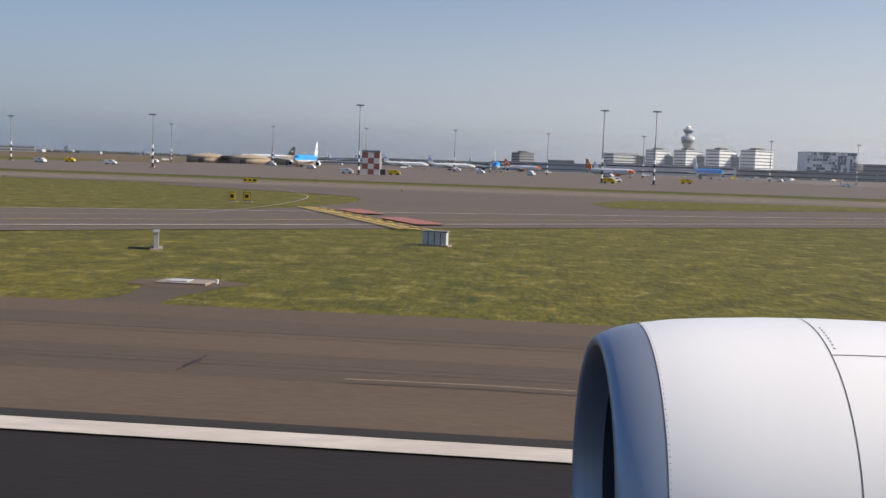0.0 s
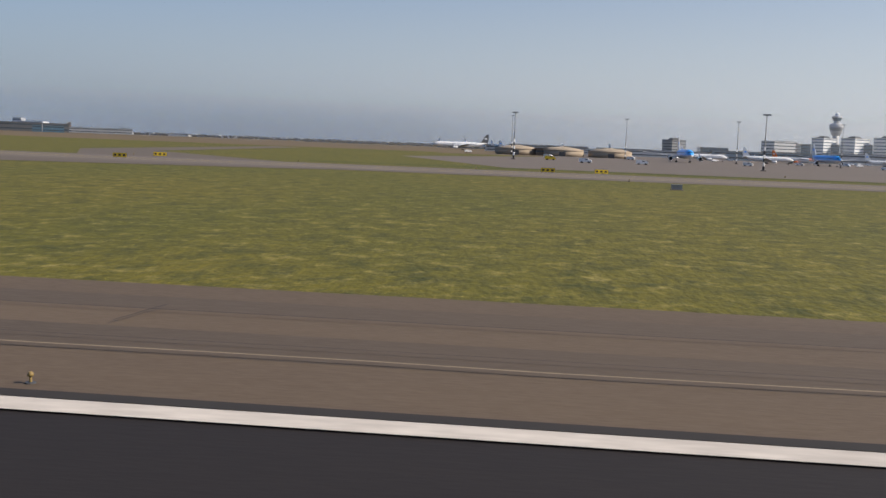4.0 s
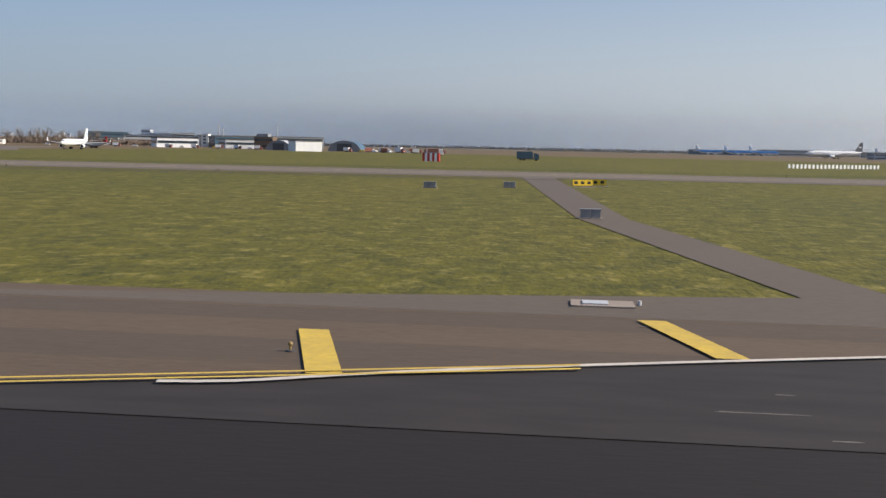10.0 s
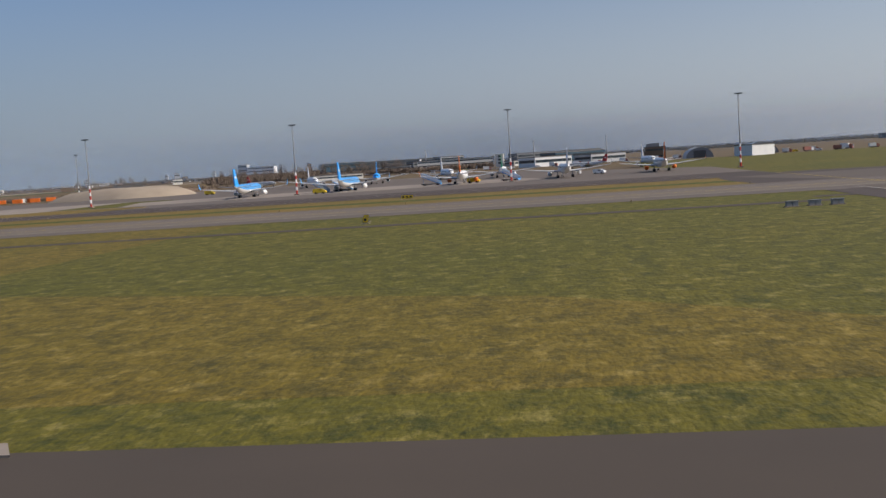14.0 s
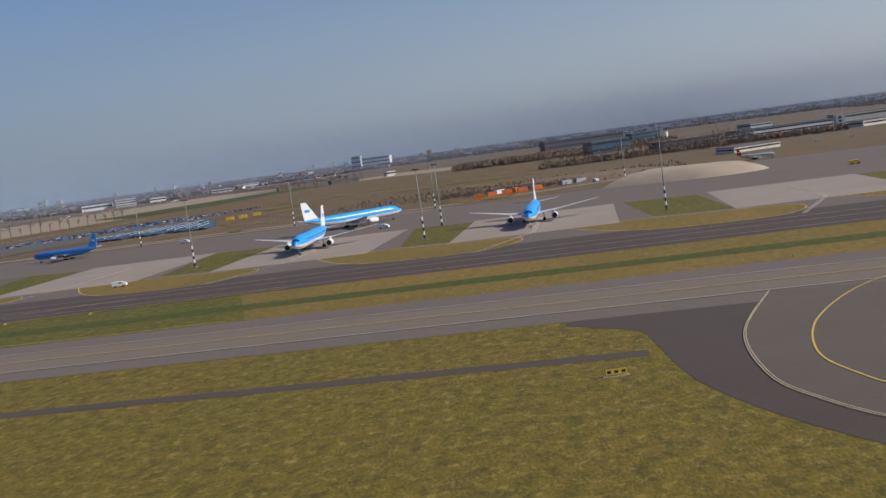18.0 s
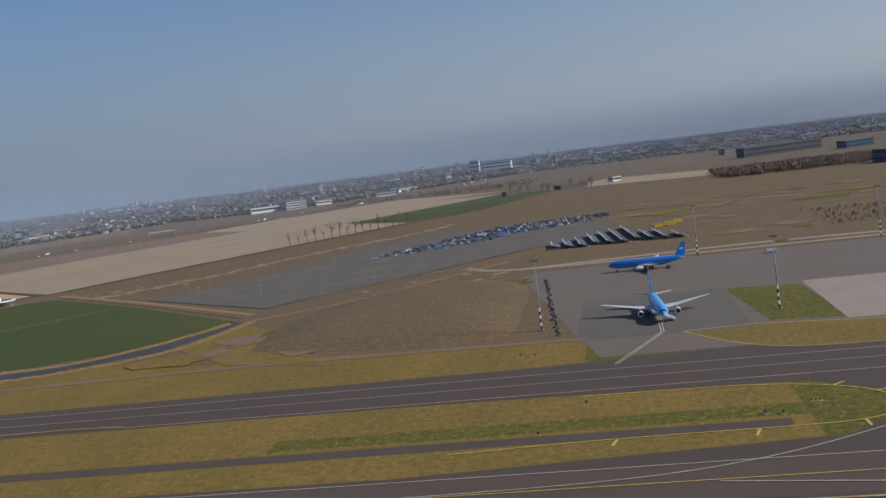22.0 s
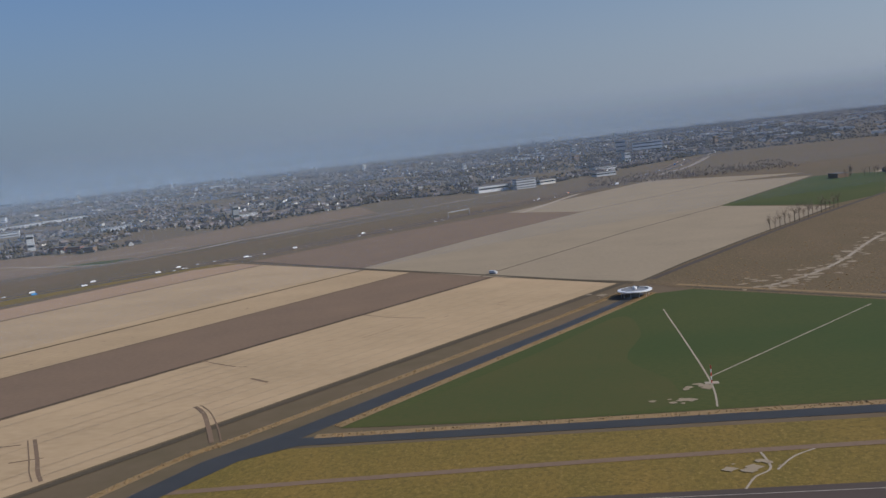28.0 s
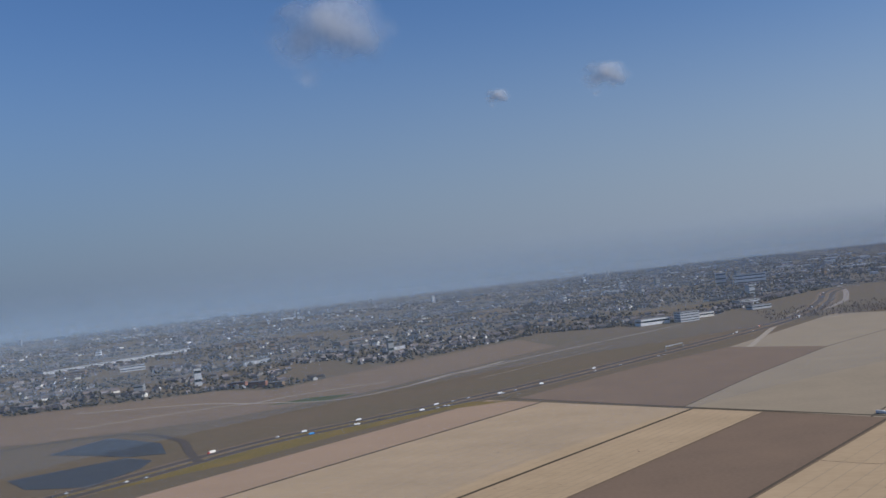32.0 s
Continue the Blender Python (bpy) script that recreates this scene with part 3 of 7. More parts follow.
side_bars((-173, -162.5), A_FAR[:70], -0.7, 5.8)
side_bars((-151.5, -140.5, -129, -118.5, -108, -98), A_FAR[:70], -1.4, 5.8)
side_bars((-657, -647, -637, -627.5, -618.5, -610, -601.5, -593, -585, -577, -569, -561, -553), C_FAR[:60], -1.6, 5.6)
ground("taxiway_lane", [(-881, 19.4), (-882, 30), (-887, 192), (-862, 192), (-861, 124), (-862, 109), (-860, 88), (-854, 68), (-847, 57), (-826, 40), (-804, 30), (-790, 19.4)], 0.07, "taxi_asphalt", "lighter worn middle lane of the crossing taxiway", "taxiway")
X_MID = [(-871, 20), (-874, 103), (-879, 236), (-880, 300)]
paint("centre_line", band(X_MID, 0.3, 0.078), "yellow_paint", "yellow centre line of the crossing taxiway")
paint("centre_line", band(curve([(-800, 12), (-830, 30), (-855, 49), (-867, 70), (-872, 86), (-874, 103)]), 0.25, 0.078), "yellow_paint", "curved yellow line turning off the runway")
for off in (-0.24, 0.24):
    paint("side_line", band([(-879.5 + off, 26), (-882 + off, 57), (-887 + off, 192)], 0.16, 0.078), "white_paint", "double pale line along the taxiway edge")
R_LINE = curve([(-770, 27), (-804, 28.5), (-826, 40), (-847, 57), (-854, 68), (-860, 88), (-862, 109), (-861, 124), (-856, 145), (-846, 154), (-830, 166), (-790, 184)])
for off in (-0.25, 0.25):
    paint("side_line", band([(x + off * 0.6, y + off * 0.6) for x, y in R_LINE], 0.14, 0.078), "white_paint", "double pale line round the taxiway bend")
for k in range(26, 100, 7):
    p, q = Vector(R_LINE[k]), Vector(R_LINE[k + 1])
    d = (q - p).normalized()
    e = Vector((d.y, -d.x))
    paint("shoulder_bar", band([tuple(p + e * 0.6), tuple(p + e * 5.8)], 0.7, 0.078), "white_paint", "pale painted bar on the taxiway shoulder")
for x, y0, y1 in ((-803, 20, 29.4), (-792, 19.9, 26.4), (-781, 19.9, 24.5)):
    paint("shoulder_bar", Geo().flat([(x - 0.5, y0), (x + 0.5, y0), (x + 0.5, y1), (x - 0.5, y1)], 0.078), "yellow_paint", "yellow painted bar on the runway shoulder")
for x0, y0, x1, y1 in ((-884, 157, -877, 163), (-866, 163, -857, 166)):
    paint("hold_block", band([(x0, y0), (x1, y1)], 2.6, 0.078), "red_paint", "red painted holding sign on the taxiway")
    paint("hold_bar", dashes([(x0, y0), (x1, y1)], 1.6, 0.7, 0.6, 0.079), "white_paint", "white bars painted on the red holding block")
N_MID = curve([(-1040, 14), (-1090, 42), (-1140, 71), (-1172, 89), (-1194, 105), (-1207, 121), (-1212, 132), (-1214, 146), (-1209, 168), (-1196, 192), (-1180, 206)])
N_OUT = curve([(-1060, 19), (-1110, 45), (-1150, 66), (-1171, 76), (-1199, 95), (-1211, 110), (-1218, 122), (-1222, 136), (-1221, 163), (-1212, 195)])
N_IN = curve([(-1020, 19), (-1060, 44), (-1120, 77), (-1172, 105), (-1188, 119), (-1195, 131), (-1198, 143), (-1196, 157), (-1187, 172), (-1165, 188)])
ground("taxiway_lane", N_OUT + N_IN[::-1], 0.07, "taxi_asphalt", "lighter worn middle lane of the taxiway bend", "taxiway")
ground("asphalt_patch", [(-1015, 18.8), (-1060, 18.8)] + [p for p in N_OUT[1:] if p[0] > -1199 and p[1] < 110] + [p for p in N_IN[::-1] if p[0] > -1187 and p[1] < 125], 0.075, "dark_asphalt", "fresh dark asphalt on the exit taxiway", "asphalt")
paint("centre_line", band(N_MID, 0.32, 0.078), "yellow_paint", "yellow centre line round the taxiway bend")
for p in (N_OUT, N_IN):
    for off in (-0.24, 0.24):
        paint("side_line", band([(x + off * 0.7, y + off * 0.7) for x, y in p], 0.16, 0.078), "edge_paint", "double pale yellow line round the taxiway bend")
bars(N_IN[8:58], 9, 5.5, 0.7, side=-1)
bars(N_IN[58:88], 4, 5.0, 0.7, side=-1)
for k, off in enumerate((0, 0.9, 1.8, 2.7)):
    g = band([(-1203 + off, 91 - off * 0.5), (-1185 + off, 123 - off * 0.5)], 0.4, 0.079) if k < 2 else dashes([(-1203 + off, 91 - off * 0.5), (-1185 + off, 123 - off * 0.5)], 0.4, 2.2, 1.4, 0.079)
    paint("stop_line", g, "yellow_paint", "yellow holding line across the taxiway")
    g = band([(-27 + off, 110), (-11 + off, 79)], 0.35, 0.079) if k < 2 else dashes([(-27 + off, 110), (-11 + off, 79)], 0.35, 2.0, 1.2, 0.079)
    paint("stop_line", g, "yellow_paint", "yellow holding line across the taxiway")
for x0, y0, x1, y1 in ((-1205.5, 98, -1199.5, 107), (-1197, 111.5, -1191.5, 120), (-21, 108, -17, 100), (-14.5, 95, -9.5, 86)):
    paint("hold_block", band([(x0, y0), (x1, y1)], 4.0 if x0 < -1000 else 2.8, 0.078), "red_paint", "faded red painted holding sign on the taxiway")
    if x0 > -1000:
        paint("hold_bar", dashes([(x0, y0), (x1, y1)], 1.7, 0.7, 0.6, 0.079), "white_paint", "white bars painted on the red holding block")


def lettering(text, at, turn, size, m, label):
    cu = bpy.data.curves.new("lettering", "FONT")
    cu.body, cu.size, cu.align_x, cu.align_y = text, size * SC, "CENTER", "CENTER"
    cu.extrude = 0.004
    cu.materials.append(M[m])
    ob = new("lettering", cu)
    ob.matrix_basis = pose(at[0] * SC, at[1] * SC, at[2] * SC, *turn)
    return tagged(ob, label, "lettering", "", "structure")


for x, y in ((-1202.5, 102.5), (-1194.2, 115.8)):
    lettering("36C-18C", (x, y, 0.21), (0, 0, 237), 3.2, "white_paint", "white 36C-18C painted on the red holding block")
# parallel and apron taxiway lines
for y, w, m in ((196, 0.4, "faded_paint"), (207, 0.35, "yellow_paint"), (218, 0.4, "faded_paint")):
    x1 = -1400 if y == 196 else -2150
    paint("taxi_line", band([(600, y), (-820, y), (-895, y), (x1, y)], w, 0.078), m, "pale painted line along the taxiway")
paint("taxi_line", band(curve([(-1490, 192), (-1530, 194), (-1640, 196), (-1800, 196), (-2150, 196)]), 0.4, 0.078), "faded_paint", "pale painted line along the taxiway")
for y, w, m in ((287, 0.4, "faded_paint"), (300, 0.35, "faded_paint"), (311.5, 0.4, "faded_paint")):
    paint("taxi_line", band([(-900, y), (-1700 if y == 287 else -2150, y)], w, 0.078), m, "pale painted line along the apron taxiway")
LOOP1 = curve([(-1590, 236), (-1550, 239), (-1500, 240), (-1486, 247), (-1483, 256), (-1492, 270), (-1515, 279), (-1560, 281)])
LOOP2 = curve([(-1330, 283), (-1380, 281), (-1422, 277), (-1440, 266), (-1447, 252), (-1442, 242), (-1425, 236), (-1380, 232), (-1330, 232)])
LOOP3 = curve([(-1400, 190), (-1425, 181), (-1440, 166), (-1445, 150), (-1446, 120)])
LOOP4 = curve([(-1475, 150), (-1474, 178), (-1470, 190), (-1480, 193), (-1560, 193)])
for p in (LOOP1, LOOP2, LOOP3, LOOP4):
    paint("side_line", band(p, 0.4, 0.08), "yellow_paint", "yellow edge line round a grass island")
LOOP5 = curve([(-1700, 288), (-1721, 290), (-1769, 288), (-1798, 280), (-1807, 269), (-1813, 250), (-1815, 225)])
LOOP6 = curve([(-2100, 290), (-1900, 289), (-1866, 288), (-1854, 285), (-1848, 277), (-1846, 262), (-1846, 225)])
for p in (LOOP5, LOOP6):
    paint("side_line", band(p, 0.5, 0.08), "yellow_paint", "yellow edge line round a grass island")
side_bars((-1796, -1807), [(-1810, 268.5), (-1806, 272), (-1795, 281)], 2.0, -5.0)
paint("centre_line", band(curve([(-1740, 300), (-1790, 299), (-1815, 290), (-1830, 270), (-1832, 225)]), 0.4, 0.08), "faded_paint", "pale curved guide line between taxiways")
solid("dirt_track", band(curve([(-2190, 338), (-2017, 350), (-1895, 355), (-1871, 355), (-1799, 362), (-1691, 367), (-1617, 365), (-1560, 362)]), 4.5, 0.055), "soil_dark", label="brown worn dirt track along the canal", category="track", kind="structure")
bars(LOOP1[8:56], 8, 4.5, 0.7, 0.08, side=-1)
bars(LOOP2[10:60], 9, 4.5, 0.7, 0.08, side=1)
bars(LOOP3, 4, 4.5, 0.7, 0.08, side=-1)
for p in (curve([(-1380, 300), (-1440, 292), (-1466, 268), (-1462, 240), (-1430, 214), (-1380, 207)]), curve([(-1620, 207), (-1540, 212), (-1490, 236), (-1440, 280), (-1400, 300)]),
          curve([(-1460, 60), (-1458, 150), (-1440, 186), (-1400, 205)]), curve([(-1460, 150), (-1470, 190), (-1530, 206)])):
    paint("centre_line", band(p, 0.4, 0.08), "faded_paint", "pale curved guide line between taxiways")
for x in (-1165, -1264, -1354, -1443, -1534):
    for off in (-0.5, 0.5):
        paint("lead_in_line", dashes([(x - 16 + off, 318), (x + off, 362), (x + off, 420)], 0.3, 3.5, 0.4, 0.08), "white_paint", "pale lead-in line to an aircraft stand")

# cracks and sealed joints on the shoulder
rng = random.Random(4)
for y, w in ((25.3, 0.035), (29.7, 0.05)):
    for x0, x1 in ((30, -66), (-192, -500), (-692, -778)):
        n = int((x0 - x1) / 6)
        solid("joint", band([(x0 + (x1 - x0) * i / n, y + rng.uniform(-0.06, 0.06)) for i in range(n + 1)], w, 0.076), "crack", label="long thin dark joint along the shoulder", category="joint", kind="structure")
for y in (24.0, 29.6):
    for k in range(28):
        x = 20 - k * 46 + rng.uniform(-10, 10)
        L = rng.uniform(14, 44)
        if rng.random() < 0.4 and not any(a - 20 < x < b + 44 for a, b in ((-900, -770), (-690, -505), (-190, -72), (-1110, -1010))):
            solid("joint", band([(x - L * i / 10, y + rng.uniform(-0.08, 0.08)) for i in range(11)], rng.choice((0.04, 0.06, 0.076)), 0.076), "crack" if rng.random() < 0.6 else "soil_grey", label="thin sealed joint along the shoulder", category="joint", kind="structure")
for k in range(70):
    x, y = 6 - k * 13.6 + rng.uniform(-4, 4), rng.uniform(20.5, 29)
    if (-190 < x < -70) or (-690 < x < -505) or x < -770 or rng.random() < 0.55:
        continue
    h, lean = rng.uniform(1.2, 3.2), rng.uniform(-0.02, 0.14)
    solid("crack", band([(x + lean * i + rng.uniform(-0.025, 0.025), y + h * i / 7) for i in range(8)], rng.uniform(0.03, 0.06), 0.076), "crack", label="jagged dark crack across the shoulder", category="crack", kind="structure")
paint("stray_bar", Geo().flat([(-507.1, 24.85), (-504.2, 24.95), (-504.2, 25.08), (-507.1, 24.97)], 0.076), "faded_paint", "short pale painted bar on the shoulder")
# pale scuffs on the fresh dark asphalt
scuff = Geo()
for cx, cy, dx, n in ((-122, 31, 26, 160), (-130, 27, 12, 90), (-580, 38, 30, 150), (-600, 26, 40, 90), (-588, 36, 8, 80), (-612, 29, 6, 60)):
    for k in range(n):
        x, y = cx + rng.uniform(-dx, dx), cy + rng.uniform(-7, 7) + (rng.uniform(-dx, dx) * 0)
        L = rng.uniform(0.2, 0.7) if k % 4 else rng.uniform(0.7, 2.0)
        scuff.flat([(x, y), (x - L, y - 0.02), (x - L * rng.uniform(0.7, 1), y + rng.uniform(0.03, 0.09)), (x - L * 0.3, y + rng.uniform(0.04, 0.078)), (x, y + 0.03)], 0.08)
solid("scuff_marks", scuff, "scuff_grey", label="pale scuff marks on the dark asphalt", category="marking", kind="stuff")

# ---- polder: canals, fields, motorway ----
U, Wv = Vector((0.517, 0.856)), Vector((-0.765, 0.644))
def fld(w, u, o=(-2000, 735)):
    p = Vector(o) + U * u + Wv * w
    return (p.x, p.y)


ground("canal", [(-2208, 290), (-2176, 374), (-2150, 412), (-2043, 597), (-1995, 688), (-1990, 684), (-2036, 592), (-2136, 410), (-2142, 399), (-1893, 398), (-1800, 399), (-1762, 425), (-1745, 458), (-1737, 486), (-1733, 484), (-1738, 452), (-1750, 418), (-1795, 386), (-1893, 388), (-2140, 388), (-2160, 372), (-2196, 290)], 0.05, "water", "dark still water of a polder canal", "canal")
for pts in ([(-2222, 292), (-2190, 376), (-2165, 416), (-2057, 602), (-2006, 694)], [(-2136, 400), (-1893, 401), (-1800, 402), (-1766, 428), (-1749, 460), (-1742, 480)], [(-1893, 385), (-1795, 383), (-1747, 412), (-1735, 450), (-1730, 480)], [(-2130, 413), (-2032, 594), (-1985, 684)]):
    rg = Geo()
    for a, b in zip(curve(pts, 14), curve(pts, 14)[1:]):
        for k in range(22):
            p = Vector(a).lerp(Vector(b), rng.random())
            r = rng.uniform(0.2, 0.5)
            rg.ball((p.x + rng.gauss(0, 1.1), p.y + rng.gauss(0, 1.1), 0.2), r, rng.uniform(0.25, 0.7), 5, 4)
    solid("reed_bank", rg, "reeds", label="pale yellow reeds along the canal bank", category="reeds", kind="stuff")
    solid("canal_bank", band(curve(pts), 5.5, 0.06), "reeds", label="strip of dry reeds along the canal", category="bank", kind="structure")
ground("crop_field", [(-1745, 458), (-1737, 484), (-1853, 596), (-1958, 686), (-1985, 680), (-2030, 592), (-2128, 410), (-2040, 404), (-1893, 405), (-1805, 408), (-1770, 430)], 0.04, "crop", "dark green winter crop field", "field")
for pts, w, m, lab in (([(-1733, 486), (-1696, 523), (-1663, 573), (-1620, 638), (-1600, 690)], 1.8, "soil_dark", "thin dark ditch beside the storage lot"), ([(-1733, 482), (-1692, 517), (-1658, 566), (-1615, 630)], 3.0, "reeds", "pale dry grass bank beside a ditch"),
                       ([(-1742, 497), (-1859, 607), (-1962, 697)], 1.6, "crack", "dark wet ditch along the crop field"), ([(-1738, 506), (-1859, 617), (-1968, 710)], 4.0, "reeds", "tan grass dike along a ditch"), ([(-1654, 357), (-1690, 372), (-1742, 420)], 1.5, "soil_dark", "dark edge of a bare slope")):
    solid("field_ditch", band(curve(pts), w, 0.062), m, label=lab, category="ditch", kind="structure")
ground("bare_slope", [(-1742, 420), (-1728, 470), (-1700, 440), (-1672, 385), (-1660, 362), (-1700, 372)], 0.045, "grass_dry", "bare sandy slope beside the canal end", "bare ground")
ground("field_track", [(-1730, 470), (-1737, 484), (-1853, 596), (-1958, 686), (-1990, 726), (-1982, 730), (-1950, 696), (-1845, 606), (-1728, 500)], 0.045, "grass_rough", "strip of dark rough grass along a field ditch", "field")
ground("crop_field", curve([(-2118, 413), (-2050, 530), (-2008, 610), (-1996, 560), (-2004, 500), (-1985, 452), (-1990, 412), (-2050, 409), (-2118, 413)], 5)[:-1], 0.05, "sparse_crop", "sparse olive-brown corner of the crop field", "field")
FIELDS = [(8, 138, "soil", "pale sandy bare field with dark lines"), (142, 250, "soil_dark", "brown ploughed strip of field"), (252, 323, "soil", "pale sandy bare strip of field"),
          (327, 515, "soil", "pale sandy bare field with fine furrows"), (519, 600, "soil_red", "reddish-brown bare field beside the motorway")]
for w0, w1, m, lab in FIELDS:
    ground("bare_field", [fld(w0, -6), fld(w0, -700), fld(w1, -700), fld(w1, -6)], 0.04, m, lab, "field")
ground("bare_field", [fld(329, -446), fld(329, -700), fld(515, -700), fld(513, -446)], 0.05, "soil_dark", "brown ploughed corner of a field", "field")
for w, u0, u1 in [(256 + 8.5 * k, -8, -440) for k in range(8)] + [(335 + 15 * k, -60 - 17 * (k % 3), -440 + 40 * (k % 4)) for k in range(12)] + [(18 + 13 * k, -20 - 30 * (k % 3), -520 + 60 * (k % 4)) for k in range(9)]:
    solid("furrow", band([fld(w, u0), fld(w + 0.7, (u0 + u1) / 2), fld(w, u1)], 0.5, lift(0.05)), "soil_grey", label="fine furrow line across the bare field", category="furrow", kind="structure")
for w in (250.8, 324.2, 516.2, 139, 141.5):
    solid("field_edge", band([fld(w, -8), fld(w, -700)], 1.1, lift(0.056)), "soil_dark" if w < 140 or w == 250.8 else "ditch_dark", label="thin dark edge of a ploughed field", category="field edge", kind="structure")
L1 = [(-1992, 735), (-1955, 812), (-1895, 922), (-1838, 1020), (-1782, 1124)]      # track beside the rough land
L2 = [(-2122, 829), (-1998, 1062), (-1887, 1239), (-1722, 1570)]
L3 = [(-2257, 956), (-2169, 1135), (-2054, 1340), (-1850, 1609)]
L4 = [(-2430, 1105), (-2290, 1300), (-2165, 1436)]
ground("bare_field", L1 + L2[2::-1], 0.04, "soil_grey", "grey-beige bare field", "field")
ground("bare_field", L2 + L3[::-1], 0.04, "soil_grey", "pale grey-beige bare field", "field")
ground("bare_field", L3[2:] + [(-1720, 1646), (-1952, 1820), (-2080, 1590), (-2165, 1436)], 0.04, "soil_grey", "far pale bare field beside the motorway", "field")
ground("bare_field", L3[:3] + L4[::-1], 0.04, "soil_dark", "brown ploughed field beside the motorway", "field")
ground("crop_field", [(-1887, 1239), (-1723, 1556), (-1633, 1518), (-1709, 1207), (-1780, 1141)], 0.05, "crop", "dark green crop field behind bare trees", "field")
solid("yard_strip", band(curve([(-2141, 1413), (-2049, 1753), (-1979, 1972)]), 9, 0.06), "path", label="long pale sandy strip beside the motorway", category="track", kind="structure")
solid("canal_road", band(curve([(-1984, 741), (-1936, 830), (-1858, 972), (-1784, 1094), (-1706, 1220)]), 5.5, 0.06), "road", label="narrow grey road along the rough land", category="road", kind="structure")
solid("viaduct_road", band(curve([(-1960, 1900), (-1880, 2080), (-1845, 2215), (-1800, 2450), (-1781, 2690), (-1850, 3000), (-1940, 3414)]), 12, 0.08), "concrete", label="pale curving road beyond the farms", category="road", kind="structure")
for pts, w, lab in (([fld(-4, -2), fld(140, 0), fld(330, 0), fld(620, 10)], 4.5, "dark ditch and farm road between fields"), ([fld(140, 0), fld(140, -700)], 2.2, "dark ditch between fields"), ([fld(325, 0), fld(325, -700)], 1.6, "dark ditch between fields"),
                    ([fld(517, 0), fld(517, -700)], 1.8, "dark ditch between fields"), (L2, 2.0, "dark ditch between fields"), (L3, 2.0, "dark ditch between fields"), (L1, 2.5, "ditch beside a farm track"), ([fld(3, 0), fld(3, -480)], 5, "dark grassy track along the canal")):
    solid("field_ditch", band(pts, w, 0.055), "ditch_dark", label=lab, category="ditch", kind="structure")
for pts in ([(-1915, 672), (-1886, 699), (-1851, 752), (-1799, 862), (-1754, 917), (-1709, 1013)], [(-1981, 623), (-1969, 461), (-1969, 408)], [(-1968, 455), (-1868, 591)], [(-1540, 1010), (-1390, 905)], [(-1969, 316), (-1965, 326), (-1959, 334), (-1960, 350)], [(-1957, 332), (-1950, 344), (-1942, 351)]):
    solid("dirt_path", band(curve(pts), 3.0 if pts[0][0] > -1900 or len(pts) == 6 else 0.8, 0.06), "path", label="pale trodden dirt path", category="path", kind="structure")
g = Geo()
for k in range(46):
    u, w = rng.uniform(-560, -30), rng.choice((rng.uniform(20, 130), rng.uniform(335, 505), rng.uniform(260, 320)))
    p = Vector(fld(w, u))
    d = Vector((rng.uniform(-1, 1), rng.uniform(-1, 1))).normalized() * rng.uniform(2, 8)
    g.add(band(curve([tuple(p), tuple(p + d * 0.5 + Vector((d.y, -d.x)) * rng.uniform(-0.2, 0.2)), tuple(p + d)], 5), rng.uniform(0.3, 0.9), 0.06).v, band([(0, i) for i in range(11)], 1, 0).f)
for line, w in (([(-2341, 444), (-2318, 425), (-2300, 413), (-2283, 414)], 1.3), ([(-2264, 576), (-2248, 562), (-2230, 549)], 1.2), ([(-2218, 463), (-2208, 450), (-2194, 423), (-2183, 400)], 2.2), ([(-2216, 465), (-2205, 451), (-2190, 424), (-2179, 401)], 0.7),
                ([(-2197, 696), (-2165, 671), (-2136, 657)], 1.1), ([(-2167, 605), (-2148, 637)], 0.6), ([(-2281, 422), (-2260, 390), (-2250, 374), (-2240, 360)], 1.8), ([(-2284, 421), (-2264, 390), (-2254, 374), (-2244, 360)], 0.6), ([(-2208, 516), (-2194, 504)], 2.0), ([(-2272, 387), (-2258, 392)], 1.3), ([(-2480, 561), (-2450, 536), (-2417, 510)], 0.7)):
    b = band(curve(line, 6), w, 0.06)
    g.add(b.v, b.f)
solid("field_scars", g, "soil_dark", label="short dark scars and ruts in the bare fields", category="rut", kind="stuff")
MOTORWAY = curve([(-3100, 300), (-2900, 560), (-2760, 776), (-2664, 950), (-2556, 1062), (-2430, 1200), (-2247, 1451), (-2093, 1679), (-1980, 1896), (-1900, 2150), (-1800, 2500), (-1500, 2900)], 12)
solid("motorway_verge", band(MOTORWAY, 44, 0.045), "bare_brown", label="brown-green grass verge of the motorway", category="verge", kind="structure")
for off in (-11, 11):
    solid("motorway", band([(x + off * 0.83, y - off * 0.55) for x, y in MOTORWAY], 14, 0.08), "road", label="grey motorway carriageway", category="road", kind="structure")
for off in (-18.5, -4, 4, 18.5):
    solid("motorway_line", band([(x + off * 0.83, y - off * 0.55) for x, y in MOTORWAY], 0.35, 0.1), "faded_paint", label="pale edge line of the motorway", category="marking", kind="structure")
for pts, m in (([(-2920, 985), (-2897, 1074), (-2850, 1040), (-2800, 1003), (-2760, 932), (-2800, 930), (-2860, 960)], "water"), ([(-2880, 850), (-2800, 925), (-2760, 900), (-2752, 860), (-2765, 790), (-2830, 800)], "water")):
    ground("pond", pts, 0.09, m, "dark pond between motorway embankments", "pond")
solid("slip_road", band(curve([(-2700, 870), (-2735, 930), (-2790, 1020), (-2890, 1090), (-3020, 1040), (-3040, 940), (-2950, 830), (-2860, 760)]), 9, 0.1), "road", label="curved slip road round the ponds", category="road", kind="structure")
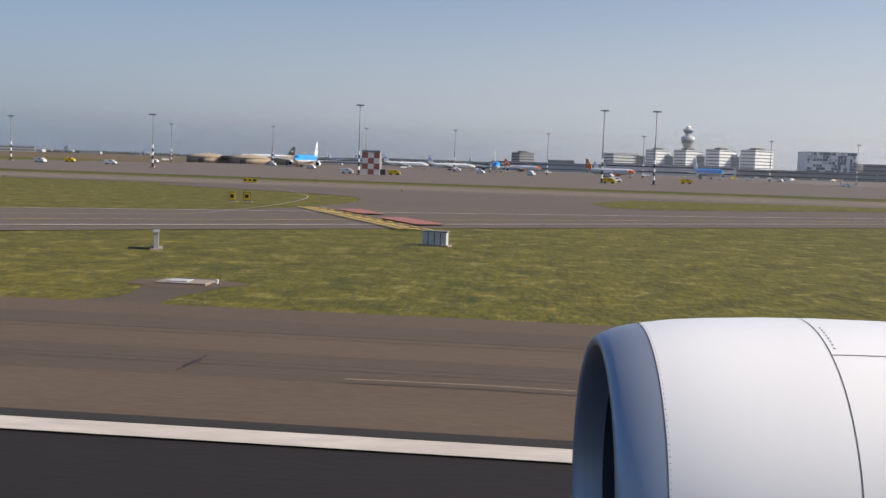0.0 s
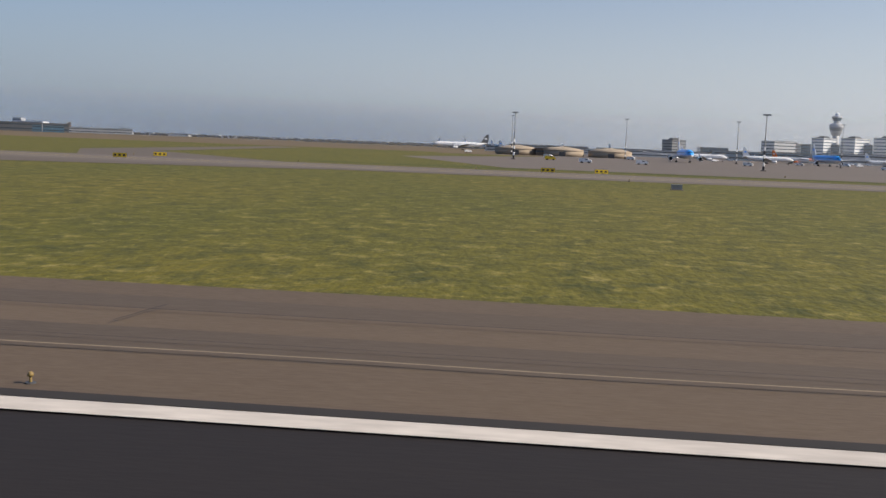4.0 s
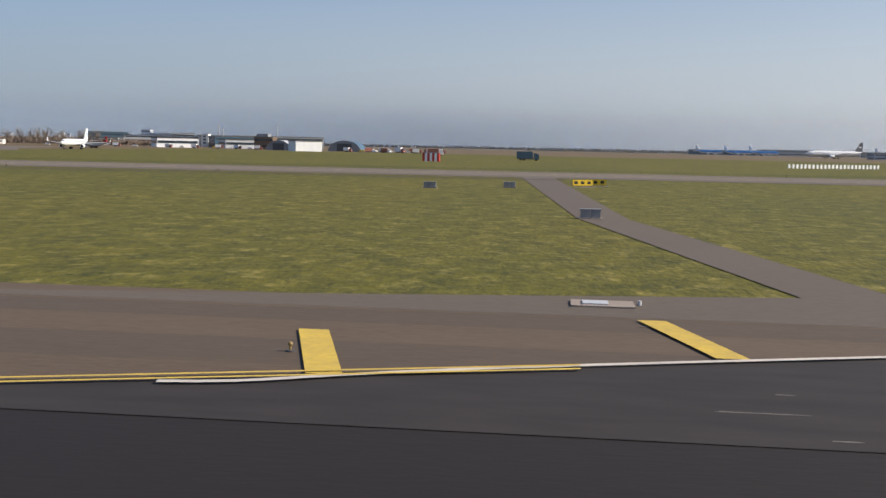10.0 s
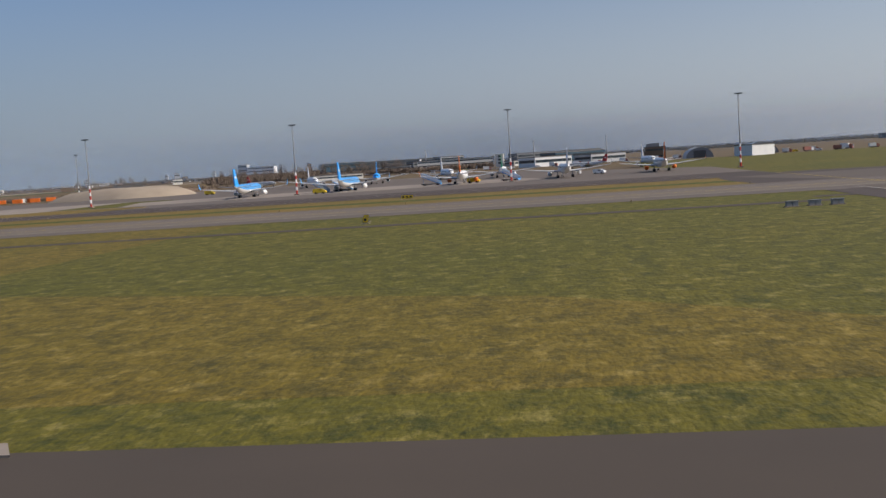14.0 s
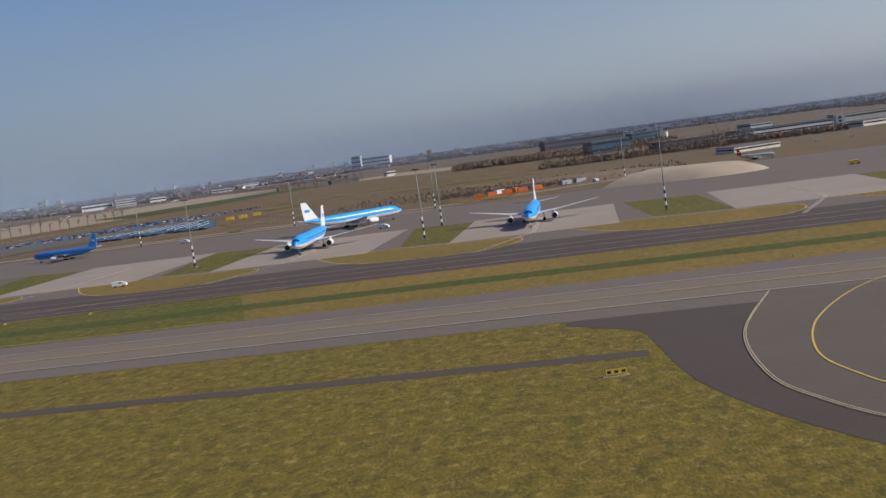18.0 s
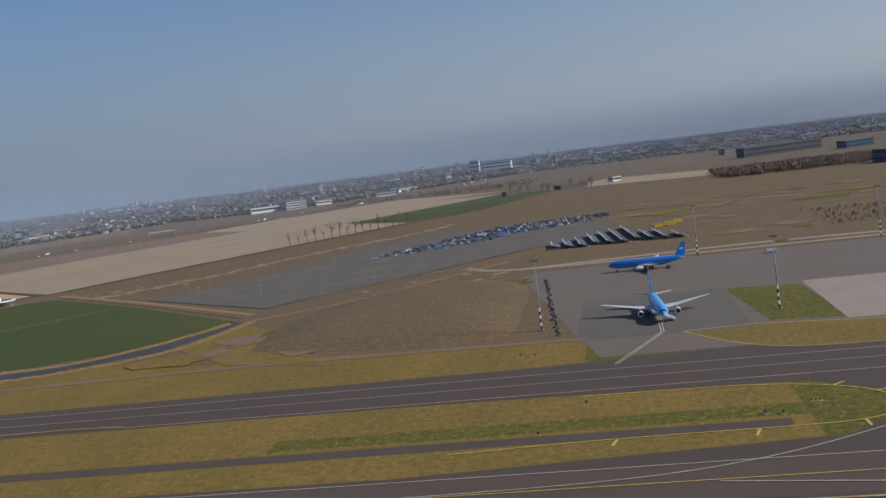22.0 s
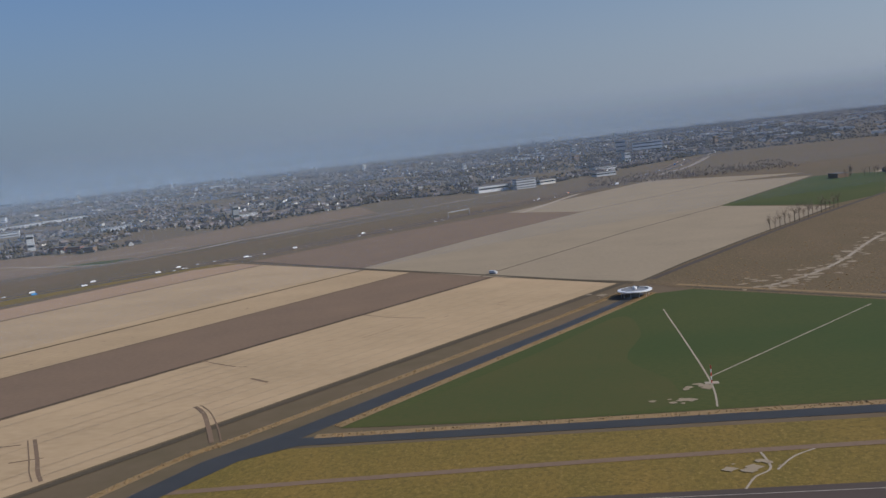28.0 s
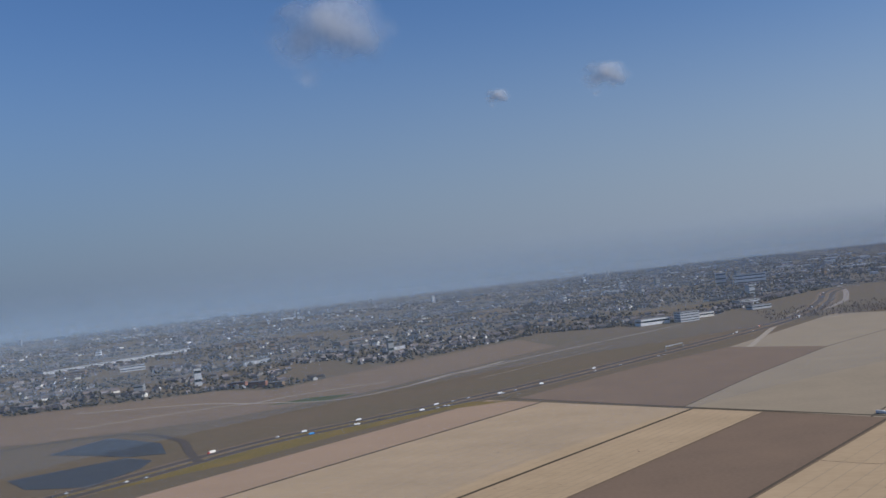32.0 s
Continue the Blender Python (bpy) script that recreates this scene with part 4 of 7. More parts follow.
for pts in ([(-3000, 1180), (-2860, 1270), (-2798, 1279), (-2656, 1246), (-2537, 1424), (-2420, 1600), (-2200, 1900)], [(-2798, 1279), (-2760, 1330), (-2640, 1400)], [(-3100, 1350), (-2900, 1330), (-2798, 1279)]):
    solid("dirt_road", band(curve(pts), 5, 0.06), "path", label="pale sandy road in the rough land", category="road", kind="structure")
ground("crop_field", [(-2770, 1250), (-2720, 1290), (-2660, 1290), (-2690, 1240)], 0.055, "crop", "small green meadow", "field")
ground("building_land", [(-3250, 1380), (-2925, 1480), (-2818, 1420), (-2746, 1560), (-2500, 1900), (-2420, 1700), (-2560, 1450), (-2660, 1270), (-2800, 1150), (-3000, 1080), (-3200, 1100)], 0.03, "bare_brown", "brown bare building land before the town", "field")
ground("verge_grass", [(-2820, 640), (-2770, 736), (-2656, 850), (-2590, 958), (-2500, 1067), (-2435, 1094), (-2500, 1120), (-2538, 1090), (-2637, 1005), (-2690, 905), (-2760, 780), (-2850, 650)], 0.05, "grass_dry", "strip of yellow-green grass along the motorway", "grass")
for pts, w, m in (([(-2611, 1272), (-2494, 1515), (-2390, 1735), (-2330, 1850)], 4, "soil_dark"), ([(-2570, 1255), (-2455, 1480), (-2350, 1690), (-2290, 1800)], 3, "soil_dark"), ([(-2590, 1330), (-2560, 1405), (-2530, 1450), (-2490, 1530)], 7, "path"), ([(-2500, 1330), (-2420, 1460), (-2330, 1600)], 2, "path")):
    solid("field_line", band(curve(pts), w, lift(0.05)), m, label="dark furrow edge in the brown land before the town" if m == "soil_dark" else "pale sandy streak in the brown land before the town", category="field edge", kind="structure")
ground("meadow", [(-1900, 1800), (-1700, 1660), (-1400, 1500), (-1100, 1700), (-1300, 2400), (-1700, 2300)], 0.03, "polder", "muted brown meadow beyond the fields", "field")
ground("bare_field", [(-1650, 1520), (-1420, 1400), (-1300, 1500), (-1560, 1680)], 0.04, "soil_grey", "pale bare field near farms", "field")


# ragged pale patches along the dirt streak, bare spots and tyre ruts
prng = random.Random(62)
def blotch(x, y, r, k=9):
    return [(x + r * prng.uniform(0.5, 1.3) * math.cos(2 * math.pi * i / k), y + 0.8 * r * prng.uniform(0.5, 1.3) * math.sin(2 * math.pi * i / k)) for i in range(k)]
STREAK = curve([(-1915, 672), (-1886, 699), (-1851, 752), (-1799, 862), (-1754, 917), (-1709, 1013)], 20)
patches = Geo()
for x, y in STREAK:
    for k in range(2):
        if prng.random() < 0.75:
            patches.flat(blotch(x + prng.gauss(0, 7), y + prng.gauss(0, 7), prng.uniform(1.2, 5.0)), lift(0.075))
for cx, cy, n, sp in ((-1900, 700, 14, 30), (-1960, 334, 8, 8), (-1972, 440, 8, 5), (-1985, 418, 6, 5), (-2020, 690, 10, 14), (-1640, 570, 12, 25), (-1660, 640, 10, 22)):
    for k in range(n):
        patches.flat(blotch(cx + prng.gauss(0, sp), cy + prng.gauss(0, sp * 0.5), prng.uniform(0.8, 3.4)), lift(0.075))
solid("bare_patches", patches, "soil_grey", label="ragged pale patches of bare sandy ground", category="bare ground", kind="stuff")
scrub = Geo()
for k in range(1500):
    x = prng.uniform(-1960, -1250)
    y = np.interp(x, [-1960, -1735, -1500, -1250], [690, 560, 640, 700]) + prng.random() ** 1.5 * np.interp(x, [-1960, -1735, -1250], [60, 500, 560])
    if -1735 < x < -1550 and y < 905:
        continue
    scrub.ball((x, float(y), 0.1), prng.uniform(0.25, 0.9), prng.uniform(0.2, 0.6), 5, 4)
solid("scrub", scrub, "reeds", label="low tufts of dry scrub on rough land", category="scrub", kind="stuff")

# ---- grass blades in the strip beside the runway ----
def inside(px, py, poly):
    hit = np.zeros(px.shape, bool)
    for (x0, y0), (x1, y1) in zip(poly, poly[1:] + poly[:1]):
        if y0 != y1:
            hit ^= ((y0 > py) != (y1 > py)) & (px < (x1 - x0) * (py - y0) / (y1 - y0) + x0)
    return hit


def grass_strip(n, x0, x1, y0, y1, low, high, seed):
    r = np.random.RandomState(seed)
    px, py = r.uniform(x1, x0, n), y0 + (y1 - y0) * r.uniform(0, 1, n) ** 1.7
    edge = np.interp(px, (-1500, 700), (36.5, 34.5))
    keep = py > edge - 0.25 - 0.5 * r.uniform(0, 1, n) ** 3
    for poly in EXITS.values():
        keep &= ~inside(px, py, poly)
    px, py = px[keep], py[keep]
    n = len(px)
    a, h, w = r.uniform(0, 6.28, n), r.uniform(low, high, n), r.uniform(0.03, 0.1, n)
    v = np.zeros((n, 4, 3))
    v[:, 0] = np.c_[px - w * np.cos(a), py - w * np.sin(a), np.full(n, 0.02)]
    v[:, 1] = np.c_[px + w * np.cos(a), py + w * np.sin(a), np.full(n, 0.02)]
    lx, ly = -np.sin(a) * h * 2.2, np.cos(a) * h * 2.2
    v[:, 2] = np.c_[px + w * np.cos(a) * 0.6 + lx, py + w * np.sin(a) * 0.6 + ly, h]
    v[:, 3] = np.c_[px - w * np.cos(a) * 0.6 + lx, py - w * np.sin(a) * 0.6 + ly, h * 0.9]
    me = bpy.data.meshes.new("grass_tufts")
    me.from_pydata((v.reshape(-1, 3) * SC).tolist(), [], np.arange(4 * n).reshape(-1, 4).tolist())
    me.materials.append(M["tufts"])
    tagged(new("grass_tufts", me), "short uneven mown grass tufts beside the runway", "grass", "", "stuff")


grass_strip(90000, 40, -900, 33.5, 38.5, 0.01, 0.03, 3)

# uneven tints of the rough land: rusty, bare and greenish spots
for m, n, lab in (("soil_dark", 46, "bare brown patches in the rough land"), ("grass", 26, "green patches in the rough land"), ("grass_dry", 40, "yellow patches in the rough land")):
    tint = Geo()
    for k in range(n):
        x = prng.uniform(-1740, -1250)
        y = prng.uniform(*((380, 545) if x < -1600 else (590, 1000)))
        if y > 370 + 1.92 * (x + 1748) and x < -1600 or -1740 < x < -1545 and y > 545 or (x < -1660 and y > 470) or (-1600 < x < -1490 and 655 < y < 810):
            continue
        tint.flat(blotch(x, y, prng.uniform(4, 22), 13), lift(0.05))
    solid("ground_patches", tint, m, label=lab, category="bare ground", kind="stuff")

# ---- aircraft ----
def aircraft(at, turn, L, D, span, top, belly, tail, label, group="parked aircraft", engine="white", nose=None, winglet=True):
    """An airliner with its nose towards -y, standing on its wheels."""
    ob = thing("airliner", at, turn, label, "aircraft", group)
    zc = D * 0.5 + D * 0.42
    R = D / 2
    prof = [(0.0, 0.05, -0.18), (0.012, 0.28, -0.14), (0.035, 0.52, -0.09), (0.07, 0.78, -0.04), (0.11, 0.95, 0), (0.15, 1, 0), (0.4, 1, 0), (0.68, 1, 0), (0.78, 0.9, 0.1), (0.87, 0.66, 0.3), (0.94, 0.40, 0.5), (0.985, 0.2, 0.62), (1.0, 0.08, 0.66)]
    def shell(a0, a1, n, grow=1.0, s0=0.0, s1=1.0):
        rings = []
        for s, r, dz in prof:
            if s0 <= s <= s1:
                rings.append([(R * r * grow * math.cos(radians(a0 + (a1 - a0) * i / n)), L * (s - 0.5), zc + R * dz + R * r * grow * math.sin(radians(a0 + (a1 - a0) * i / n))) for i in range(n + 1)])
        return Geo().loft(rings, False, False, False)
    fus = part("fuselage", shell(-12, 192, 14), top, ob, smooth=True)
    part("belly", shell(192, 348, 10), belly, ob, smooth=True)
    if nose:
        part("nose_section", shell(-12, 192, 14, 1.01, 0.0, 0.11), nose, ob, smooth=True)
    part("cockpit_glazing", Geo().loft([[(R * r * math.cos(radians(a)), L * (s - 0.5), zc + R * dz + R * r * math.sin(radians(a))) for a in range(35, 146, 11)] for s, r, dz in ((0.030, 0.53, -0.08), (0.048, 0.68, -0.05))], False, False, False), "glass", fus, "dark cockpit windows")
    for sgn in (-1, 1):
        part("window_band", Geo().loft([[(sgn * R * 1.012 * math.cos(radians(a)), y, zc + R * 1.012 * math.sin(radians(a))) for a in (14, 20)] for y in (-L * 0.36, L * 0.28)], False, False, False), "dark_grey", fus, "dark strip of cabin windows")
        tip = sgn * span / 2
        y0, z0 = -L * 0.10, zc - R * 0.55
        wing = Geo()
        secs = [(sgn * R * 0.6, y0, L * 0.20, 0.9, z0), (sgn * span * 0.19, y0 + L * 0.09, L * 0.125, 0.6, z0 + span * 0.012), (tip, y0 + L * 0.235, L * 0.035, 0.2, z0 + span * 0.05)]
        wing.loft([[(x, y, z), (x, y + c * 0.4, z + t / 2), (x, y + c, z), (x, y + c * 0.4, z - t / 2)] for x, y, c, t, z in secs])
        part("wing", wing, "light_grey", ob)
        if winglet:
            part("winglet", Geo().loft([[(tip, y0 + L * 0.237, z0 + span * 0.05), (tip, y0 + L * 0.27, z0 + span * 0.05)], [(tip + sgn * 0.5, y0 + L * 0.27, z0 + span * 0.05 + D * 0.55), (tip + sgn * 0.5, y0 + L * 0.285, z0 + span * 0.05 + D * 0.55)]], False, False, False), tail, ob)
        ex, ey, ez, er = sgn * span * 0.165, y0 + L * 0.015, z0 - D * 0.22, D * 0.24
        eng = Geo().loft([[(ex + er * r * math.cos(2 * math.pi * i / 14), ey + L * 0.085 * s, ez + er * r * math.sin(2 * math.pi * i / 14)) for i in range(14)] for s, r in ((-0.55, 0.82), (-0.6, 0.92), (-0.5, 1.0), (0.0, 1.03), (0.35, 0.86), (0.5, 0.6))], False, True)
        e = part("engine", eng, engine, ob, smooth=True)
        part("fan", Geo().tube((ex, ey - L * 0.044, ez), (ex, ey - L * 0.030, ez), er * 0.8, n=14), "black", e, "dark fan inside the engine intake")
        part("pylon", Geo().prism([(ex - 0.15, ey - L * 0.03), (ex + 0.15, ey - L * 0.03), (ex + 0.15, ey + L * 0.06), (ex - 0.15, ey + L * 0.06)], ez + er * 0.7, z0 + span * 0.018), "light_grey", ob)
        st = Geo()
        st.loft([[(x, y, z), (x, y + c * 0.4, z + t), (x, y + c, z), (x, y + c * 0.4, z - t)] for x, y, c, t, z in ((sgn * R * 0.3, L * 0.405, L * 0.085, 0.2, zc + R * 0.45), (sgn * span * 0.19, L * 0.455, L * 0.032, 0.08, zc + R * 0.75))])
        part("tailplane", st, "light_grey", ob)
        leg = part("main_gear", Geo().tube((sgn * D * 0.75, L * 0.05, z0), (sgn * D * 0.75, L * 0.05, 0.6), 0.2, n=6), "steel", ob)
        for dy in (-0.7, 0.7):
            part("wheel", Geo().tube((sgn * D * 0.75 - 0.45, L * 0.05 + dy, 0.58), (sgn * D * 0.75 + 0.45, L * 0.05 + dy, 0.58), 0.58, n=10), "rubber", leg)
    fin = Geo().loft([[(w, y, z), (w, y + c, z), (-w, y + c, z), (-w, y, z)] for y, c, w, z in ((L * 0.36, L * 0.135, 0.22, zc + R * 0.85), (L * 0.40, L * 0.105, 0.2, zc + R * 0.9 + D * 0.6), (L * 0.462, L * 0.05, 0.1, zc + R + D * 1.55))])
    f = part("tail_fin", fin, tail, ob)
    part("fin_emblem", Geo().box(-0.26, 0.26, L * 0.435, L * 0.485, zc + R + D * 0.62, zc + R + D * 0.86), "sky_blue" if tail == "white" else "white", f, "plain block of colour on the fin")
    ng = part("nose_gear", Geo().tube((0, -L * 0.40, zc - R * 0.9), (0, -L * 0.40, 0.4), 0.13, n=6), "steel", ob)
    for dx in (-0.3, 0.3):
        part("wheel", Geo().tube((dx - 0.12, -L * 0.40, 0.4), (dx + 0.12, -L * 0.40, 0.4), 0.4, n=10), "rubber", ng)
    return ob


BLUE_W = "wide airliner, sky-blue above and white below"
blue_jet = aircraft((-1357, 406), 3, 58, 5.4, 52, "sky_blue", "white", "white", BLUE_W + ", parked", winglet=False)
for at, turn in (((-1266, 404), 0), ((-1362, 506), 135), ((-148, 622), 0), ((-36, 735), 4), ((118, 760), 12)):
    copy_thing(blue_jet, at_pose(at, turn))
holiday = aircraft((-1534, 397), 4, 44, 4.4, 42, "pale_blue", "white", "sky_blue", "pale blue narrow airliner with blue tail on its stand")
small_blue = aircraft((-1066, 400), 183, 38, 3.9, 35, "pale_blue", "white", "sky_blue", "pale blue narrow-body airliner parked on the apron")
copy_thing(small_blue, at_pose((-1025, 402), 181))
aircraft((-1036, 522), 10, 36, 3.9, 34, "sky_blue", "white", "sky_blue", "bright blue narrow-body airliner in the second row")
aircraft((-1534, 530), -92, 39, 4.2, 39, "royal_blue", "pale_blue", "sky_blue", "blue airliner with lighter belly parked beside rough grass", winglet=False)
orange_jet = aircraft((-902, 404), 180, 34, 3.7, 32, "white", "white", "orange", "white narrow airliner with orange nose and orange tail", nose="orange", engine="orange")
copy_thing(orange_jet, at_pose((-979, 400), 183))
white_jet = aircraft((-939, 400), 184, 36, 3.8, 34, "white", "white", "white", "plain white narrow-body airliner on the apron")
for at, turn in (((-1000, 525), 15), ((-898, 520), 5), ((-1072, 528), 20)):
    copy_thing(white_jet, at_pose(at, turn))
green_jet = aircraft((-968, 480), 182, 34, 3.6, 32, "white", "white", "green", "white narrow airliner with green tail on the apron")
red_jet = aircraft((-1140, 660), 70, 23.4, 2.5, 20.3, "light_grey", "white", "red", "grey and white airliner with red tail")
copy_thing(red_jet, at_pose((-926, 600), -110))
for at, turn in (((-20, 900), 70), ((40, 640), 60)):
    copy_thing(orange_jet, at_pose(at, turn))
for at, turn in (((-70, 760), 90), ((-110, 800), 90), ((60, 905), 80), ((-260, 1010), 80), ((-230, 1180), -90)):
    copy_thing(white_jet, at_pose(at, turn))
far_jet = aircraft((-395, 1700), 40, 58, 5.4, 52, "pale_blue", "white", "white", BLUE_W + " at a pier", winglet=False, group="aircraft at far piers")
for at, turn in (((-350, 1690), 42), ((-306, 1710), 44), ((-110, 1700), 40)):
    copy_thing(far_jet, at_pose(at, turn))
aircraft((-332, 1190), -80, 66, 6.2, 60, "white", "white", "dark_grey", "large white airliner with dark patterned tail", group="aircraft at far piers", winglet=False)

# ---- lighting masts ----
def mast(at, h, banded, dark="red"):
    ob = thing("floodlight_mast", at, 0, "slim grey lighting mast with banded foot" if banded else "slim grey steel lighting mast with a lamp head", "lighting mast", "apron lighting masts")
    part("pole", Geo().tube((0, 0, 0), (0, 0, h), 0.34, 0.13, 8), "grey", ob, smooth=True)
    if banded:
        for k in range(6):
            part("band", Geo().tube((0, 0, 0.4 + k * 1.4), (0, 0, 1.8 + k * 1.4), 0.38 - k * 0.012, 0.368 - k * 0.012, 8), "white" if k % 2 else dark, ob)
    part("crossbar", Geo().box(-1.3, 1.3, -0.12, 0.12, h - 0.05, h + 0.1), "grey", ob)
    for x in (-1.15, -0.4, 0.4, 1.15):
        part("lamp", Geo().box(x - 0.26, x + 0.26, -0.4, 0.3, h - 0.42, h - 0.05), "dark_grey", ob)
    part("footing", Geo().box(-0.9, 0.9, -0.9, 0.9, 0, 0.4), "concrete", ob)
    return ob


banded = mast((-1126, 386, 0.05), 27, True)
checked = mast((-1216, 386, 0.05), 27, True, "black")
for x in MASTS:
    if x not in (-1126, -1216):
        copy_thing(banded if x > -1126 else checked, at_pose((x, 386, 0.05)))
for x, y in ((-1506, 566), (-1412, 566), (-1308, 440), (-1224, 572), (-1330, 566)):
    copy_thing(checked, at_pose((x, y, 0.05)))
plain = mast((-69, 373, 0.05), 25.8, True, "black")
for x, y in ((20, 365), (38, 363), (141, 660), (60, 640), (1, 640), (-56, 625), (-114, 640), (-180, 660), (-253, 670), (200, 680)):
    copy_thing(plain, at_pose((x, y, 0.05)))
low = mast((-151, 380, 0.05), 20.5, True, "black")
copy_thing(low, at_pose((-244, 445, 0.05)))

# ---- buildings ----
def block(name, x0, x1, y0, y1, h, wall, label, floors=0, glass="glass", roof="roof_grey", plant=False, group="", ends=True, turn=0.0):
    """A flat-roofed building with a window band for each floor on the sides that face the field."""
    ob = thing(name, ((x0 + x1) / 2, (y0 + y1) / 2), turn, label, "building", group)
    w, d = (x1 - x0) / 2, (y1 - y0) / 2
    if turn:
        c, s = math.cos(radians(turn)), math.sin(radians(turn))
        d = min(0.36 * 2 * w / s, 26) / 2
        w = w / c - d * s / c
    part("wall", Geo().box(-w, w, -d, d, 0, h), wall, ob)
    part("roof", Geo().box(-w - 0.3, w + 0.3, -d - 0.3, d + 0.3, h, h + 0.5), roof, ob)
    for k in range(floors):
        z0, z1 = h * (k + 0.45) / floors, h * (k + 0.74) / floors
        part("window_band", Geo().box(-w * 0.97, w * 0.97, -d - 0.12, -d - 0.02, z0, z1), glass, ob, "long dark band of windows")
        if ends:
            part("window_band", Geo().box(-w - 0.12, -w - 0.02, -d * 0.9, d * 0.9, z0, z1), glass, ob, "dark band of end windows")
    if plant:
        part("plant_room", Geo().box(-w * 0.45, w * 0.4, -d * 0.4, d * 0.5, h + 0.5, h + 3.2), "dark_grey", ob)
    return ob


for x0, x1, h in ((144, 180, 34), (184, 226, 35), (229, 275, 37), (278, 326, 38)):
    block("office_building", x0, x1, 1480, 1530, h, "white", "white office block with blue-grey window bands on each floor", 8, "blue_glass", plant=True, group="office row", turn=42)
    block("office_building", x0 - 14, x0 - 1, 1500, 1535, h * 0.72, "blue_glass", "blue-grey glazed stair block beside an office", 6, group="office row")
block("office_building", 86, 140, 1545, 1580, 28, "light_grey", "pale grey office building with narrow windows", 6, turn=34)
block("office_building", -54, -18, 1590, 1620, 25, "grey", "dark grey office block with window rows", 6, plant=True, turn=34)
block("office_building", 2, 44, 1590, 1625, 15.5, "blue_glass", "low blue-grey glazed office building", 3)
pb = block("patterned_building", 290, 344, 1175, 1215, 31, "white", "white building with a blue irregular panel pattern")
prng = random.Random(9)
for i in range(16):
    for k in range(9):
        if prng.random() < 0.62:
            x, z = -26 + i * 3.3, 1.5 + k * 3.3
            part("panel", Geo().prism([(x, -20.3), (x + 3.0 * prng.choice((0.6, 1, 1.3)), -20.3), (x + 2.6, -20.05), (x + 0.3, -20.05)], z, z + 2.9), "blue_glass" if prng.random() < 0.8 else "light_grey", pb)
block("office_building", 353, 420, 1178, 1220, 19, "grey", "long grey airport building with dark glazing", 4)
for x0, x1, y, h, m, lab in ((-170, -60, 1110, 7, "light_grey", "long low grey terminal pier"), (-58, 60, 1090, 9, "pier_glass", "long glazed terminal pier"), (62, 200, 1100, 11, "light_grey", "pale terminal building behind parked aircraft"), (200, 352, 1120, 9, "grey", "low grey cargo building"), (-300, -175, 1150, 6, "light_grey", "pale low terminal pier"), (-420, -310, 1760, 8, "blue_glass", "glazed terminal pier in the distance"), (-300, -160, 1780, 10, "grey", "grey terminal pier in the distance"), (-150, -60, 1700, 9, "grey", "grey terminal building in the distance")):
    block("terminal_pier", x0, x1, y, y + 24, h, m, lab, 2)
tower = thing("control_tower", (229, 1695), 0, "tall pale control tower with flared glazed cab", "tower")
part("shaft", Geo().loft([[(r * math.cos(2 * math.pi * i / 16), r * math.sin(2 * math.pi * i / 16), z) for i in range(16)] for r, z in ((6, 0), (5, 30), (5, 50))]), "light_grey", tower, smooth=True)
part("lower_cab", Geo().loft([[(r * math.cos(2 * math.pi * i / 16), r * math.sin(2 * math.pi * i / 16), z) for i in range(16)] for r, z in ((5, 42), (8, 46), (11, 56), (11, 60), (8, 62))]), "light_grey", tower, smooth=True)
part("cab_glazing", Geo().loft([[(r * math.cos(2 * math.pi * i / 16), r * math.sin(2 * math.pi * i / 16), z) for i in range(16)] for r, z in ((9.6, 50), (11.15, 55.5))], False, False), "grey", tower)
part("cab", Geo().loft([[(r * math.cos(2 * math.pi * i / 16), r * math.sin(2 * math.pi * i / 16), z) for i in range(16)] for r, z in ((5, 62), (5, 66), (8, 71), (8, 73), (3, 75))]), "light_grey", tower)
part("cab_window", Geo().loft([[(r * math.cos(2 * math.pi * i / 16), r * math.sin(2 * math.pi * i / 16), z) for i in range(16)] for r, z in ((5.2, 66), (8.1, 70.6))], False, False), "blue_glass", tower, "slanted dark glazing of the cab")
part("cab_roof", Geo().ball((0, 0, 76), 4, 3, 12, 6), "white", tower, smooth=True)
part("antenna", Geo().tube((0, 0, 78), (0, 0, 86), 0.25, 0.1, 6), "steel", tower)


def tank(at):
    ob = thing("storage_tank", at, 0, "wide low beige storage tank with conical roof", "tank", "storage tanks")
    part("wall", Geo().loft([[(15.5 * math.cos(2 * math.pi * i / 32), 15.5 * math.sin(2 * math.pi * i / 32), z) for i in range(32)] for z in (0, 4.2)]), "sand", ob, smooth=True)
    part("roof", Geo().loft([[(r * math.cos(2 * math.pi * i / 32), r * math.sin(2 * math.pi * i / 32), z) for i in range(32)] for r, z in ((15.9, 4.2), (15.7, 4.6), (9, 6.2), (1.2, 7.0))]), "sand", ob, "pale conical roof", smooth=True)
    part("vent", Geo().tube((0, 0, 6.9), (0, 0, 7.9), 0.7, n=8), "grey", ob)
    part("door", Geo().box(-2.2, 2.2, -15.9, -15.3, 0, 3.2), "dark_grey", ob)
    return ob


